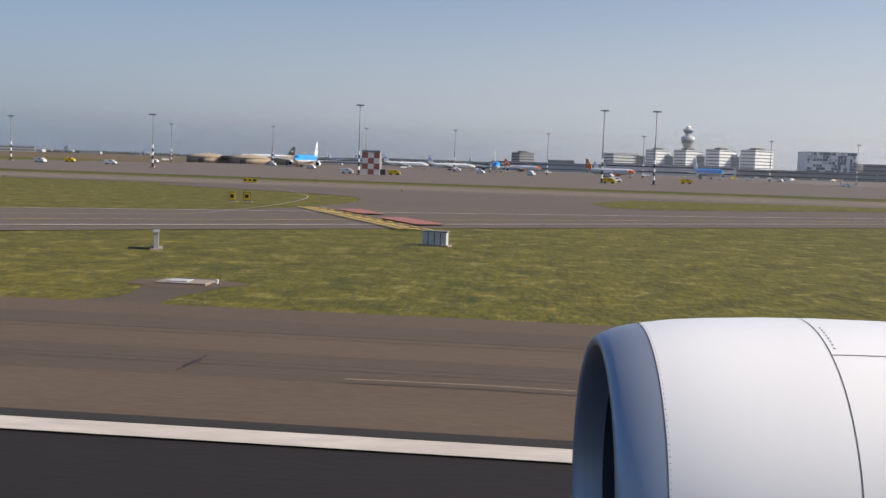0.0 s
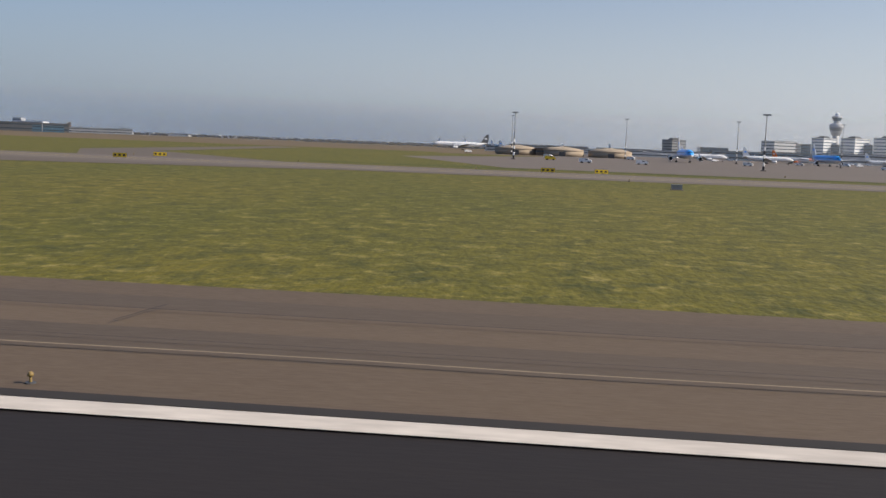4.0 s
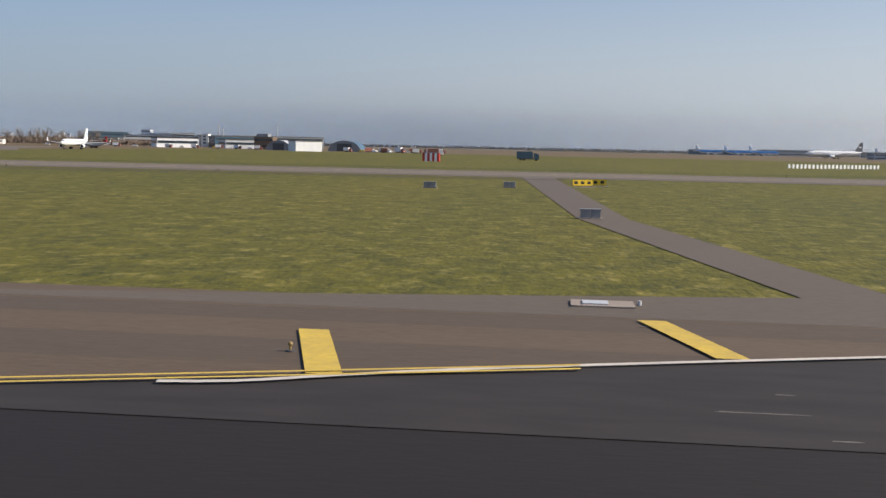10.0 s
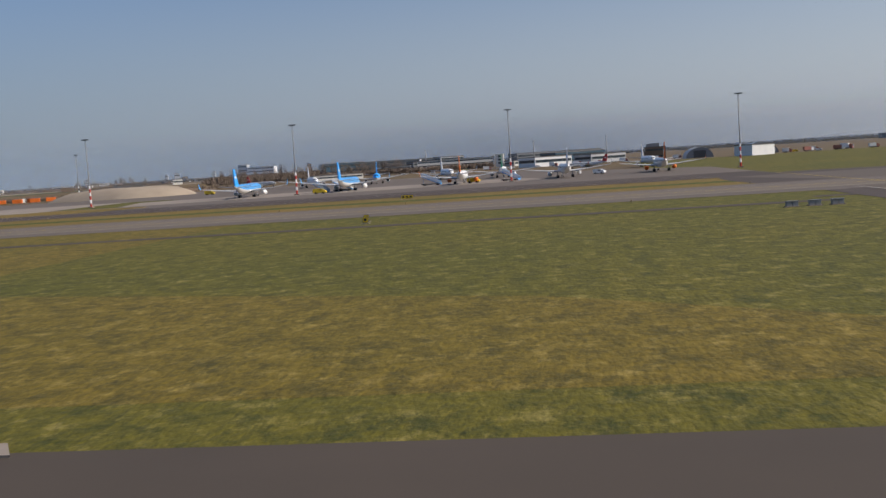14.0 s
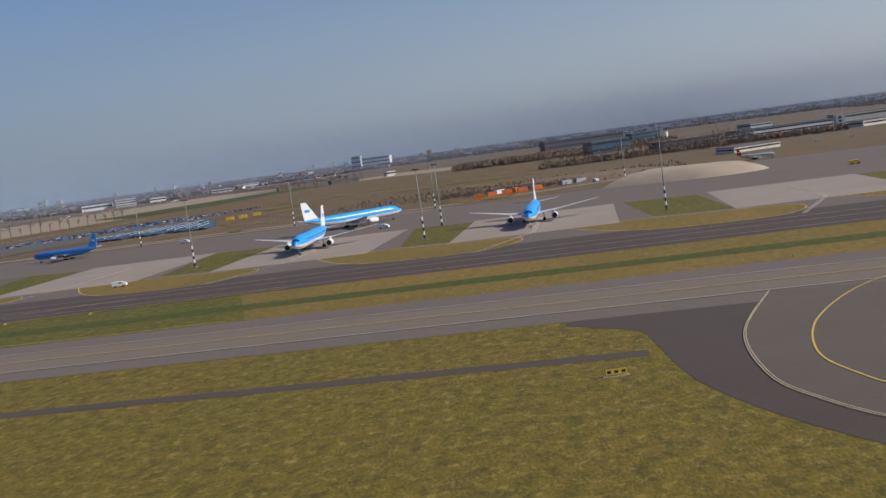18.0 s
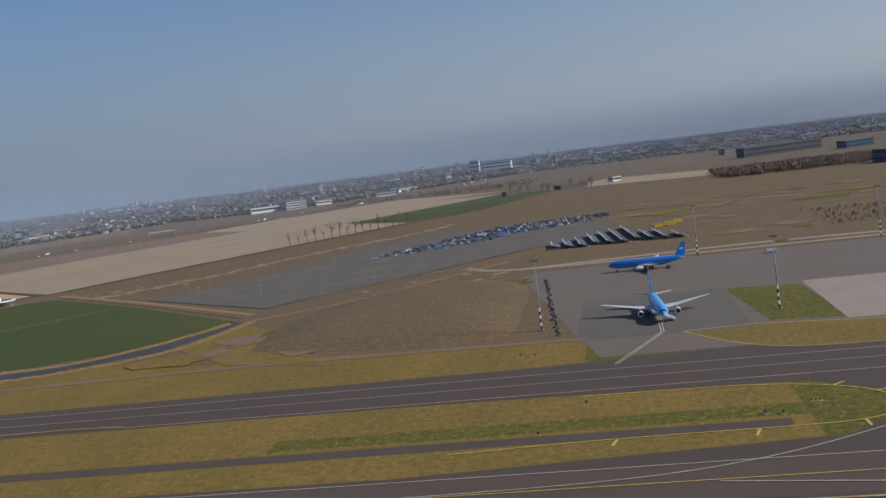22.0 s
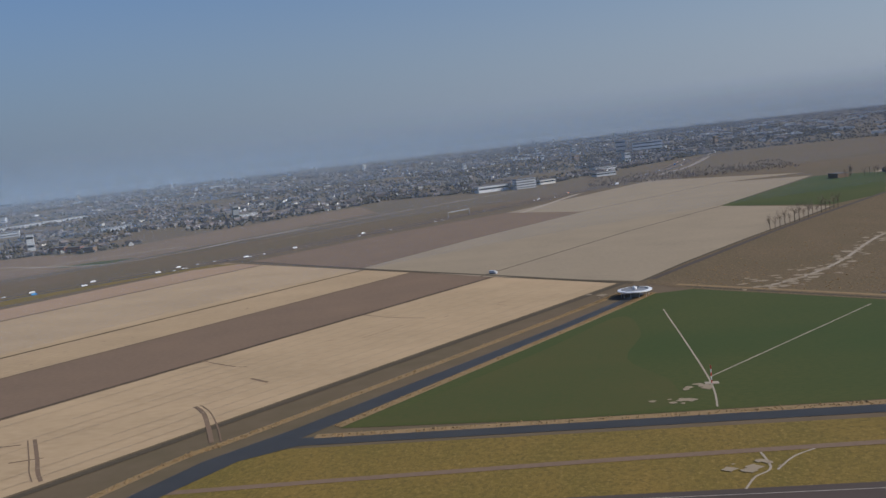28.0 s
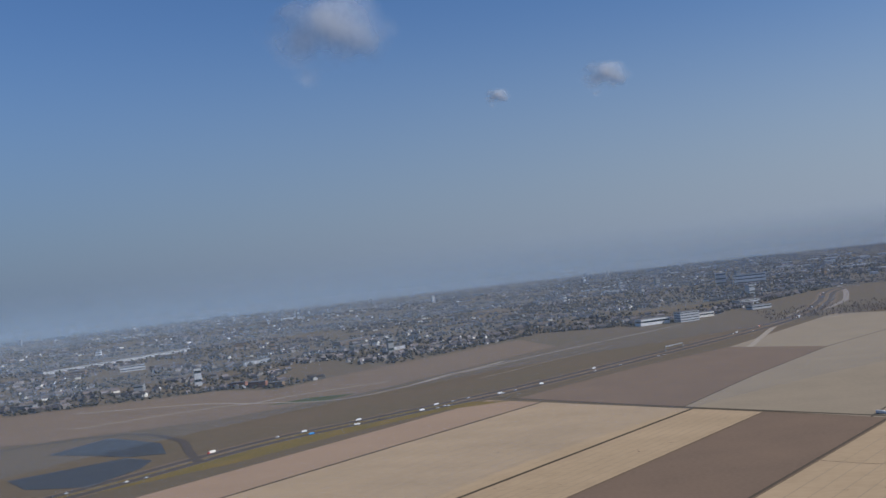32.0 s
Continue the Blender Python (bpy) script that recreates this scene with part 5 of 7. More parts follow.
t0 = tank((-252, 742))
for x in (-219, -185):
    copy_thing(t0, at_pose((x, 738)))
block("low_building", -238, -228, 730, 742, 5, "brown_wall", "small brown building between storage tanks", 1)
hut = thing("radar_hut", (-67, 390), 0, "small hut with red and white checked panels", "hut")
part("core", Geo().box(-3.4, 3.4, -2.4, 2.4, 0, 8.6), "grey", hut)
for i in range(3):
    for k in range(4):
        part("panel", Geo().box(-3.45 + i * 2.3, -1.2 + i * 2.3, -2.55, -2.42, k * 2.15 + 0.05, k * 2.15 + 2.1), "red_paint" if (i + k) % 2 else "offwhite", hut)
        part("panel", Geo().box(-3.55, -3.42, -2.4 + i * 1.6, -0.85 + i * 1.6, k * 2.15 + 0.05, k * 2.15 + 2.1), "red_paint" if (i + k) % 2 == 0 else "offwhite", hut)
part("railing", Geo().box(-3.5, 3.5, -2.5, -2.4, 8.6, 9.4), "grey", hut)
part("step", Geo().box(3.5, 5.5, -1.5, 0.5, 0, 2.2), "dark_grey", hut)
# buildings behind the northern apron
block("long_building", -1090, -1010, 1020, 1040, 10.5, "offwhite", "long white three-storey building with rows of windows", 3, turn=8)
block("long_building", -1132, -1093, 1012, 1030, 7, "offwhite", "white two-storey building with window bands", 2, turn=8)
block("low_hall", -976, -934, 800, 822, 7.5, "white", "low white hall with dark gates", 1, turn=32)
block("low_hall", -961, -904, 900, 925, 10, "blue_glass", "dark glazed hall among airport buildings", 2, turn=32)
block("low_hall", -932, -890, 840, 860, 7, "light_grey", "grey workshop hall beside the apron", 1, turn=32)
bt = block("brick_tower", -879, -864, 782, 795, 9.5, "brown_wall", "squat brown brick lookout building with dark windows", 2)
part("upper_room", Geo().box(-6, 3, -5, 5, 10, 12.4), "grey", bt)
block("white_box_building", -828, -803, 685, 700, 6.8, "white", "plain white box-shaped building on the grass", 0, turn=32)
for x0, x1, y, r, m, lab in ((-855, -836, 742, 7.4, "light_grey", "pale round-roofed tent hangar"), (-813, -788, 762, 8.2, "blue_glass", "dark blue-green round-roofed hangar")):
    hg = thing("arched_hangar", ((x0 + x1) / 2, y), 0, lab, "hangar")
    w = (x1 - x0) / 2
    part("shell", Geo().loft([[(w * math.cos(math.pi * i / 12), yy, r * math.sin(math.pi * i / 12)) for i in range(13)] for yy in (-10, 14)], False, False, False), m, hg, smooth=True)
    part("front", Geo().loft([[(w * math.cos(math.pi * i / 12), yy, r * math.sin(math.pi * i / 12)) for i in range(13)] for yy in (-9.8, -9.6)], True, True), "grey", hg)
    part("gate", Geo().box(-w * 0.45, w * 0.45, -10.05, -9.85, 0, r * 0.7), "dark_grey", hg)
BUILT = ((-1250, -1193, 1250, 1285, 15, "blue_glass", "teal-blue hangar with pale roof edge", 2), (-1180, -1105, 1090, 1130, 8, "dark_grey", "dark low industrial hall", 2), (-1106, -1034, 1050, 1085, 10, "grey", "grey industrial hall with flat roof", 2),
         (-1000, -940, 1016, 1034, 5, "offwhite", "long beige low building with a stair tower", 1), (-1085, -1050, 1110, 1140, 14, "light_grey", "pale grey concrete industrial building", 3), (-1000, -900, 1080, 1130, 12, "grey", "large grey hangar with flat roof", 2), (-930, -905, 900, 915, 6, "white", "white low office with dark windows", 1),
         (-1147, -1100, 800, 812, 4, "offwhite", "long low white shed", 1), (-1333, -1177, 1900, 1940, 17, "dark_grey", "long dark hangar with yellow end", 2), (-1180, -1120, 1780, 1830, 12, "blue_glass", "dark teal factory hall", 2), (-1334, -1176, 2207, 2250, 12, "grey", "far long hangar with pale roof", 2),
         (-1639, -1589, 1500, 1520, 5.5, "roof_grey", "long low farm shed with grey roof", 0), (-1560, -1540, 1540, 1560, 8, "offwhite", "white farm building with dark windows", 1), (-1715, -1690, 1480, 1495, 6, "brown_wall", "brown farm shed among bare trees", 0), (-2284, -2218, 1950, 1990, 12, "white", "white factory hall beside the town", 1), (-2210, -2163, 1950, 1985, 19, "light_grey", "pale grey office block beside a factory", 4),
         (-2170, -2130, 2020, 2060, 9, "offwhite", "pale industrial hall beside the motorway", 1), (-2060, -2010, 2100, 2130, 8, "light_grey", "grey warehouse beside the motorway", 1))
for x0, x1, y0, y1, h, m, lab, fl in BUILT:
    block("industrial_building", x0, x1, y0, y1, h, m, lab, fl, turn=25)
stair = thing("stair_tower", (-1004.6, 1026), 0, "square beige stair tower with three dark windows", "tower")
part("wall", Geo().box(-4, 4, -4, 4, 0, 13), "offwhite", stair)
for k in range(3):
    part("window", Geo().box(-1.4, 1.4, -4.12, -4.02, 3 + k * 3.3, 5 + k * 3.3), "dark_grey", stair)
for x, y, h, r in ((-1145, 1500, 27, 1.0), (-968, 960, 22, 0.6), (-1139, 1400, 14, 2.2), (-902, 930, 22, 0.5), (-1050, 1588, 17, 0.8)):
    ch = thing("chimney", (x, y), 0, "tall slim industrial chimney", "chimney")
    part("stack", Geo().tube((0, 0, 0), (0, 0, h), r, r * 0.75, 10), "white" if r > 2 else "grey", ch, smooth=True)
    part("cap", Geo().tube((0, 0, h), (0, 0, h + 0.6), r * 0.9, n=10), "dark_grey", ch)
bunker = thing("brick_bunker", (-1890, 376), -2, "low brick station building with flat grey roof on the grass", "building")
part("wall", Geo().box(-13, 13, -6.5, 6.5, 0, 4.6), "brick", bunker)
part("roof", Geo().box(-13.6, 13.6, -7.1, 7.1, 4.6, 5.0), "roof_grey", bunker)
for k in range(9):
    part("pilaster", Geo().box(-12.6 + k * 3.1, -12.1 + k * 3.1, -6.8, -6.45, 0, 4.5), "brown_wall", bunker)
for k in range(8):
    part("door", Geo().box(-11.8 + k * 3.1, -10.0 + k * 3.1, -6.6, -6.5, 0.2, 3.4), "dark_grey", bunker)
part("roof_vent", Geo().box(6, 8, -1, 1, 5.0, 5.9), "white", bunker)
part("side_door", Geo().box(13.0, 13.1, -2, 0.5, 0, 2.6), "white", bunker)
ground("concrete_yard", [(-1908, 364), (-1908, 369), (-1868, 388), (-1862, 366)], 0.05, "soil_dark", "brown worn ground round the brick building", "yard")
# ring-shaped radio beacon in the field
vor = thing("radio_beacon", (-1997, 676), 0, "round white radio beacon platform on posts", "beacon")
part("platform", Geo().loft([[(r * math.cos(2 * math.pi * i / 28), r * math.sin(2 * math.pi * i / 28), z) for i in range(28)] for r, z in ((11, 4.0), (11.4, 4.2), (11.4, 4.8), (9.2, 5.0))], False, False), "white", vor)
part("deck", Geo().tube((0, 0, 4.3), (0, 0, 4.5), 11, n=28), "grey", vor)
part("cabin", Geo().box(-3, 3, -3, 3, 0, 4.3), "grey", vor)
part("dome", Geo().ball((0, 0, 5.6), 1.6, 1.6, 10, 6), "white", vor, smooth=True)
for i in range(10):
    part("post", Geo().tube((9 * math.cos(i * 0.628), 9 * math.sin(i * 0.628), 0), (9 * math.cos(i * 0.628), 9 * math.sin(i * 0.628), 4.3), 0.2, n=6), "steel", vor)
ant = thing("antenna_mast", (-1968, 445), 0, "thin red and white antenna mast on a small base", "antenna")
for k in range(5):
    part("band", Geo().tube((0, 0, k * 1.6), (0, 0, k * 1.6 + 1.6), 0.22, n=6), "red" if k % 2 == 0 else "white", ant)
part("base", Geo().box(-3, 3, -2, 2, 0, 0.25), "path", ant)

# ---- mounds and rough heaps beside the apron ----
def heap(name, pts, h, m, label):
    c = Vector((sum(p[0] for p in pts) / len(pts), sum(p[1] for p in pts) / len(pts)))
    ring = curve(list(pts) + [pts[0]], 5)[:-1]
    rings = []
    for s, z in ((1.0, 0.0), (0.9, 0.35), (0.72, 0.8), (0.5, 0.98), (0.2, 1.0)):
        rings.append([(c.x + (p[0] - c.x) * s, c.y + (p[1] - c.y) * s, z * h * (1 + 0.12 * noise.noise(Vector((p[0] * 0.05, p[1] * 0.05, s))))) for p in ring])
    return solid(name, Geo().loft(rings, False, True), m, label=label, category="mound", smooth=True)


heap("sand_mound", [(-1238, 560), (-1180, 540), (-1150, 556), (-1165, 590), (-1225, 596)], 6, "sand", "flat-topped brown sand heap beside the apron")
heap("earth_mound", [(-1700, 395), (-1600, 372), (-1590, 440), (-1600, 530), (-1660, 560), (-1705, 470)], 3.0, "grass_rough", "low grassy brown earth mound behind the stands")
heap("earth_mound", [(-1300, 690), (-1230, 640), (-1180, 660), (-1200, 720), (-1290, 750)], 2.5, "soil_dark", "low brown earth bank with scrub")

stones = Geo()
srng = random.Random(41)
for k in range(46):
    y = 372 + k * 3.4
    stones.ball((-1571 - (y - 372) * 0.095 + srng.uniform(-0.8, 0.8), y, 0.3), srng.uniform(0.5, 1.1), srng.uniform(0.4, 0.9), 6, 4)
solid("edge_stones", stones, "dark_grey", label="row of dark boulders along the stand", category="stones", kind="stuff")

# ---- service vehicles, containers, stairs ----
def van(at, turn, colour, label, L=5.0, H=2.0):
    ob = thing("service_van", at, turn, label, "vehicle", "service vehicles")
    b = part("body", Geo().loft([[(-1.05, y, z0), (1.05, y, z0), (1.05, y, z1), (-1.05, y, z1)] for y, z0, z1 in ((-L / 2, 0.5, 1.2), (-L / 2 + 0.7, 0.45, 1.5), (-L / 2 + 1.5, 0.45, H), (L / 2, 0.45, H))]), colour, ob)
    part("windscreen", Geo().flat([(-0.95, -L / 2 + 0.72, 1.55), (0.95, -L / 2 + 0.72, 1.55), (0.95, -L / 2 + 1.42, H - 0.1), (-0.95, -L / 2 + 1.42, H - 0.1)]), "glass", b)
    for x in (-1.07, 1.07):
        part("side_window", Geo().box(x - 0.02, x + 0.02, -L / 2 + 1.4, -L / 2 + 2.6, 1.4, H - 0.25), "glass", b)
    for x in (-0.95, 0.95):
        for y in (-L / 2 + 1.1, L / 2 - 1.1):
            part("wheel", Geo().tube((x - 0.14, y, 0.4), (x + 0.14, y, 0.4), 0.4, n=10), "rubber", ob)
    return ob


def truck(at, turn, box, cab, label, L=12.0, group="vehicles on the motorway"):
    ob = thing("truck", at, turn, label, "truck", group)
    part("cargo_box", Geo().box(-1.25, 1.25, -L / 2 + 2.6, L / 2, 1.0, 3.9), box, ob)
    c = part("cab", Geo().loft([[(-1.2, y, 0.6), (1.2, y, 0.6), (1.2, y, z), (-1.2, y, z)] for y, z in ((-L / 2, 1.8), (-L / 2 + 0.3, 3.0), (-L / 2 + 2.2, 3.2))]), cab, ob)
    part("windscreen", Geo().flat([(-1.1, -L / 2 + 0.0, 1.85), (1.1, -L / 2 + 0.0, 1.85), (1.1, -L / 2 + 0.26, 2.9), (-1.1, -L / 2 + 0.26, 2.9)]), "glass", c)
    part("chassis", Geo().box(-0.9, 0.9, -L / 2 + 0.4, L / 2 - 0.2, 0.6, 1.0), "dark_grey", ob)
    for x in (-1.0, 1.0):
        for y in (-L / 2 + 1.2, L / 2 - 3.2, L / 2 - 1.8):
            part("wheel", Geo().tube((x - 0.18, y, 0.5), (x + 0.18, y, 0.5), 0.5, n=10), "rubber", ob)
    return ob


yv = van((59, 435), 90, "yellow", "yellow service van on the apron")
wv = van((-38, 600), 60, "white", "small white service van on the apron")
for at, turn in (((-78, 396), 90), ((-214, 414), 80), ((-190, 430), 90), ((28, 412), 100), ((148, 520), 90), ((-126, 540), 70), ((-1412, 345), 100), ((-1340, 470), 80), ((-1470, 545), 90), ((-925, 424), 60), ((-1240, 640), 30)):
    copy_thing(wv, at_pose(at, turn))
for at, turn in (((-1032, 382), 90), ((-1120, 505), 90), ((23, 372), 80), ((-228, 470), 90), ((-975, 405), 80), ((-60, 402), 90)):
    copy_thing(yv, at_pose(at, turn))
arng = random.Random(23)
for k in range(54):
    x, y = arng.uniform(-290, 330), arng.uniform(560, 1060)
    if min(abs(x - a) for a in (-148, -36, 118)) > 24:
        copy_thing(yv if k % 7 == 0 else wv, at_pose((x, y, 0.05), arng.uniform(40, 130)))
truck((-654, 436), 90, "blue_glass", "blue_glass", "blue-grey box truck on the grass road", 9.5, "service vehicles")
tk = truck((-712, 590), 90, "red_paint", "white", "red and white airport truck near the hangars", 9, "service vehicles")
for at, turn in (((-760, 700), 70), ((-775, 720), 110), ((-745, 735), 90), ((-730, 690), 20)):
    copy_thing(tk, at_pose(at, turn) @ Matrix.Scale(0.8, 4))
wk = truck((-752, 712), 60, "white", "red_paint", "white airport truck with red cab near the hangars", 8, "service vehicles")
for at, turn in (((-738, 700), 95), ((-768, 735), 80), ((-722, 705), 100), ((-790, 715), 70), ((-858, 762), 85), ((-872, 770), 95), ((-895, 790), 80), ((-915, 805), 100), ((-930, 790), 90), ((-948, 780), 70), ((-1000, 800), 95)):
    copy_thing(wk, at_pose(at, turn) @ Matrix.Scale(0.8, 4))
for k, (at, turn) in enumerate((((-733, 712), 80), ((-748, 722), 90), ((-758, 708), 100), ((-770, 712), 70), ((-782, 728), 90), ((-845, 755), 90), ((-880, 775), 90), ((-902, 796), 100), ((-921, 812), 80), ((-940, 788), 90), ((-960, 782), 85), ((-980, 790), 95), ((-1020, 805), 90), ((-1045, 815), 80), ((-1070, 820), 90))):
    copy_thing(yv if k % 4 == 0 else wv, at_pose(at, turn) @ Matrix.Scale(0.8, 4))
rwb = thing("localiser_hut", (-686, 359), 0, "small hut painted in red and white vertical stripes", "hut")
for k in range(7):
    part("stripe", Geo().box(-3 + k * 0.857, -3 + (k + 1) * 0.857, -1.5, 1.5, 0, 3.0), "white" if k % 2 else "red", rwb)
part("roof", Geo().box(-3.1, 3.1, -1.6, 1.6, 3.0, 3.15), "grey", rwb)


def container(at, turn, m, label):
    ob = thing("container", at, turn, label, "container", "containers by the rough land")
    part("box", Geo().box(-3, 3, -1.25, 1.25, 0.1, 2.7), m, ob)
    for k in range(7):
        part("rib", Geo().box(-2.9 + k * 0.93, -2.75 + k * 0.93, -1.32, -1.24, 0.2, 2.6), m, ob)
    part("frame", Geo().box(-3.05, 3.05, -1.28, 1.28, 2.7, 2.82), "grey", ob)
    return ob


oc = container((-1303, 622), 20, "orange", "orange steel container beside rough land")
for x, y, a in ((-1294, 626, 15), (-1285, 632, 20), (-1276, 636, 25), (-1290, 637, 80), (-1310, 616, 10)):
    copy_thing(oc, at_pose((x, y), a))
wc = container((-1258, 652), 15, "white", "white cabin container beside rough land")
for x, y, a in ((-1249, 655, 15), (-1120, 830, 5), (-1300, 640, 40)):
    copy_thing(wc, at_pose((x, y), a))
yc = container((-1519, 752), 12, "yellow", "yellow cabin beside the solar panels")
for x, y, a in ((-1512, 762, 12), (-1504, 772, 12), (-1510, 756, 12)):
    copy_thing(yc, at_pose((x, y), a))


def stairs_truck(at, turn):
    ob = thing("boarding_stairs", at, turn, "pale mobile boarding stairs beside an aircraft", "boarding stairs", "boarding stairs")
    part("ramp", Geo().add([(-1, -4, 0.6), (1, -4, 0.6), (1, 4, 4.0), (-1, 4, 4.0), (-1, -4, 0.3), (1, -4, 0.3), (1, 4, 3.7), (-1, 4, 3.7)], [(0, 1, 2, 3), (7, 6, 5, 4), (0, 4, 5, 1), (2, 6, 7, 3), (1, 5, 6, 2), (3, 7, 4, 0)]), "pale_blue", ob)
    for x in (-1.05, 1.05):
        part("side_rail", Geo().add([(x, -4, 0.6), (x, 4, 4.0), (x, 4, 5.1), (x, -4, 1.6)], [(0, 1, 2, 3)]), "white", ob)
    part("chassis", Geo().box(-0.9, 0.9, -3.5, 4, 0.35, 0.7), "dark_grey", ob)
    part("strut", Geo().tube((0, 3, 0.6), (0, 3.6, 3.8), 0.12, n=6), "steel", ob)
    for x in (-0.9, 0.9):
        for y in (-2.6, 2.8):
            part("wheel", Geo().tube((x - 0.12, y, 0.35), (x + 0.12, y, 0.35), 0.35, n=8), "rubber", ob)
    return ob


st = stairs_truck((-1532.5, 381, 0.05), 100)
for at, turn in (((-1036, 400, 0.05), 60), ((-1028, 405, 0.05), 120), ((-992, 405, 0.05), 80), ((-960, 400, 0.05), 60)):
    copy_thing(st, at_pose(at, turn))

# ---- car park and solar field ----
def car_kind(colour, label, name="parked_car", group="cars in the storage lot"):
    g = Geo().loft([[(-0.88, y, z0), (0.88, y, z0), (0.88, y, z1), (-0.88, y, z1)] for y, z0, z1 in ((-2.2, 0.45, 0.75), (-2.1, 0.3, 0.85), (-0.9, 0.28, 0.98), (1.7, 0.28, 1.0), (2.15, 0.35, 0.9))])
    ob = solid(name, g, colour, (0, 0), 0, label, "car", group)
    part("cabin_glass", Geo().loft([[(-w, y, 0.95), (w, y, 0.95), (w * 0.85, y2, z), (-w * 0.85, y2, z)] for y, y2, z, w in ((-1.0, -0.35, 1.42, 0.84), (1.75, 1.2, 1.44, 0.84))]), "glass", ob)
    part("roof", Geo().box(-0.66, 0.66, -0.3, 1.15, 1.42, 1.48), colour, ob)
    return ob


CAR_KINDS = [car_kind(c, l) for c, l in (("black", "black car parked in a storage lot"), ("royal_blue", "dark blue car parked in a storage lot"), ("dark_grey", "dark grey car parked in a storage lot"), ("grey", "grey car parked in a storage lot"), ("light_grey", "silver car parked in a storage lot"), ("white", "white car parked in a storage lot"))]
ground("storage_lot", [(-1856, 622), (-1738, 524), (-1718, 555), (-1670, 609), (-1607, 696), (-1562, 733), (-1553, 850), (-1640, 930), (-1720, 900), (-1768, 825), (-1800, 715), (-1826, 655)], 0.05, "lot_asphalt", "large grey asphalt storage lot, mostly empty", "car park")
crng = random.Random(21)
A, B = Vector((-1733, 742)), Vector((-1655, 900))
ACROSS = Vector((0.86, 0.0)) + Vector((0.0, 0.30))
made, used = 0, 0
spots = []
for r in range(12):
    for k in range(60):
        p = A.lerp(B, r / 11.0) + ACROSS.normalized() * (k * 2.9) + Vector((crng.uniform(-0.3, 0.3), crng.uniform(-0.5, 0.5)))
        inside = p.x < -1556 and k * 2.9 < 60 + 95 * (r / 11.0) and not (r in (4, 8) and k % 3) and not (r < 3 and k > 34)
        if inside and crng.random() < 0.80:
            spots.append(p)
crng.shuffle(spots)
for i, p in enumerate(spots[:300]):
    m = at_pose((p.x, p.y, 0.05), 20 + crng.uniform(-3, 3))
    kind = crng.choices(CAR_KINDS, (5, 4, 4, 2, 1.6, 1.2))[0]
    if used < 6 and i < 6:
        CAR_KINDS[i].matrix_basis = m
        used += 1
    else:
        copy_thing(kind, m)
for row in range(5):
    a, b = Vector((-1830, 622)).lerp(Vector((-1725, 545)), row / 4), Vector((-1735, 745)).lerp(Vector((-1650, 620)), row / 4)
    paint("lot_line", band([tuple(a), tuple(b)], 0.4, 0.07), "faded_paint", "faint pale line across the storage lot")
    for k in range(3 if row % 2 == 0 else 0):
        p = a.lerp(b, (k + 0.4) / 3)
        lp = thing("lamp_post", (p.x, p.y, 0.05), 20, "thin grey lamp post in the storage lot", "lamp post", "lot lamp posts")
        part("pole", Geo().tube((0, 0, 0), (0, 0, 9), 0.12, 0.07, 6), "grey", lp)
        part("arm", Geo().box(-0.9, 0.9, -0.08, 0.08, 8.9, 9.05), "grey", lp)
        part("lamp", Geo().box(0.5, 1.1, -0.15, 0.15, 8.76, 8.9), "dark_grey", lp)


def solar_row(at, n):
    ob = thing("solar_panel_row", at, 96, "tilted row of dark blue solar panels with pale edge", "solar panels", "solar panel rows")
    part("frame", Geo().box(-0.1, n * 3.1, -0.1, 0.1, 0, 1.0), "steel", ob)
    part("edge_rail", Geo().box(-0.2, n * 3.1, 2.62, 3.3, 2.3, 2.75), "light_grey", ob, "pale rail along the upper edge")
    part("gravel_strip", Geo().box(-0.2, n * 3.1, -3.9, -2.8, 0, 0.12), "path", ob, "pale gravel strip before the panels")
    for k in range(n):
        x = k * 3.1
        part("panel", Geo().add([(x, -2.6, 0.6), (x + 2.9, -2.6, 0.6), (x + 2.9, 2.6, 2.6), (x, 2.6, 2.6), (x, -2.6, 0.5), (x + 2.9, -2.6, 0.5), (x + 2.9, 2.6, 2.5), (x, 2.6, 2.5)], [(0, 1, 2, 3), (7, 6, 5, 4), (0, 4, 5, 1), (2, 6, 7, 3), (1, 5, 6, 2), (3, 7, 4, 0)]), "panel_blue", ob)
    return ob


for x, y, n in ((-1588, 674, 9), (-1579, 671, 13), (-1570, 668, 16), (-1561, 675, 19), (-1552, 670, 24), (-1543, 668, 28), (-1534, 676, 30), (-1525, 668, 19), (-1516, 666, 19), (-1507, 665, 9)):
    solar_row((x, y, 0.05), n)
ground("solar_field", [(-1596, 668), (-1545, 800), (-1486, 800), (-1500, 690)], 0.045, "grass_rough", "brown rough grass under the solar panels", "grass")

# ---- traffic on the motorway ----
trng = random.Random(5)
def along(i, off):
    a, b = Vector(MOTORWAY[i]), Vector(MOTORWAY[i + 1])
    d = (b - a).normalized()
    p = a.lerp(b, trng.random()) + Vector((0.83, -0.55)) * off
    return (p.x, p.y, 0.08), math.degrees(math.atan2(d.x, -d.y))
lorries = [truck((0, 0), 0, c, k, l) for c, k, l in (("white", "white", "white lorry on the motorway"), ("orange", "white", "orange lorry with white cab on the motorway"), ("pale_blue", "royal_blue", "blue lorry on the motorway"), ("offwhite", "red", "pale lorry with red cab on the motorway"))]
cars = [car_kind(c, l, "car", "vehicles on the motorway") for c, l in (("white", "white car on the motorway"), ("dark_grey", "dark grey car on the motorway"), ("light_grey", "silver car on the motorway"))]
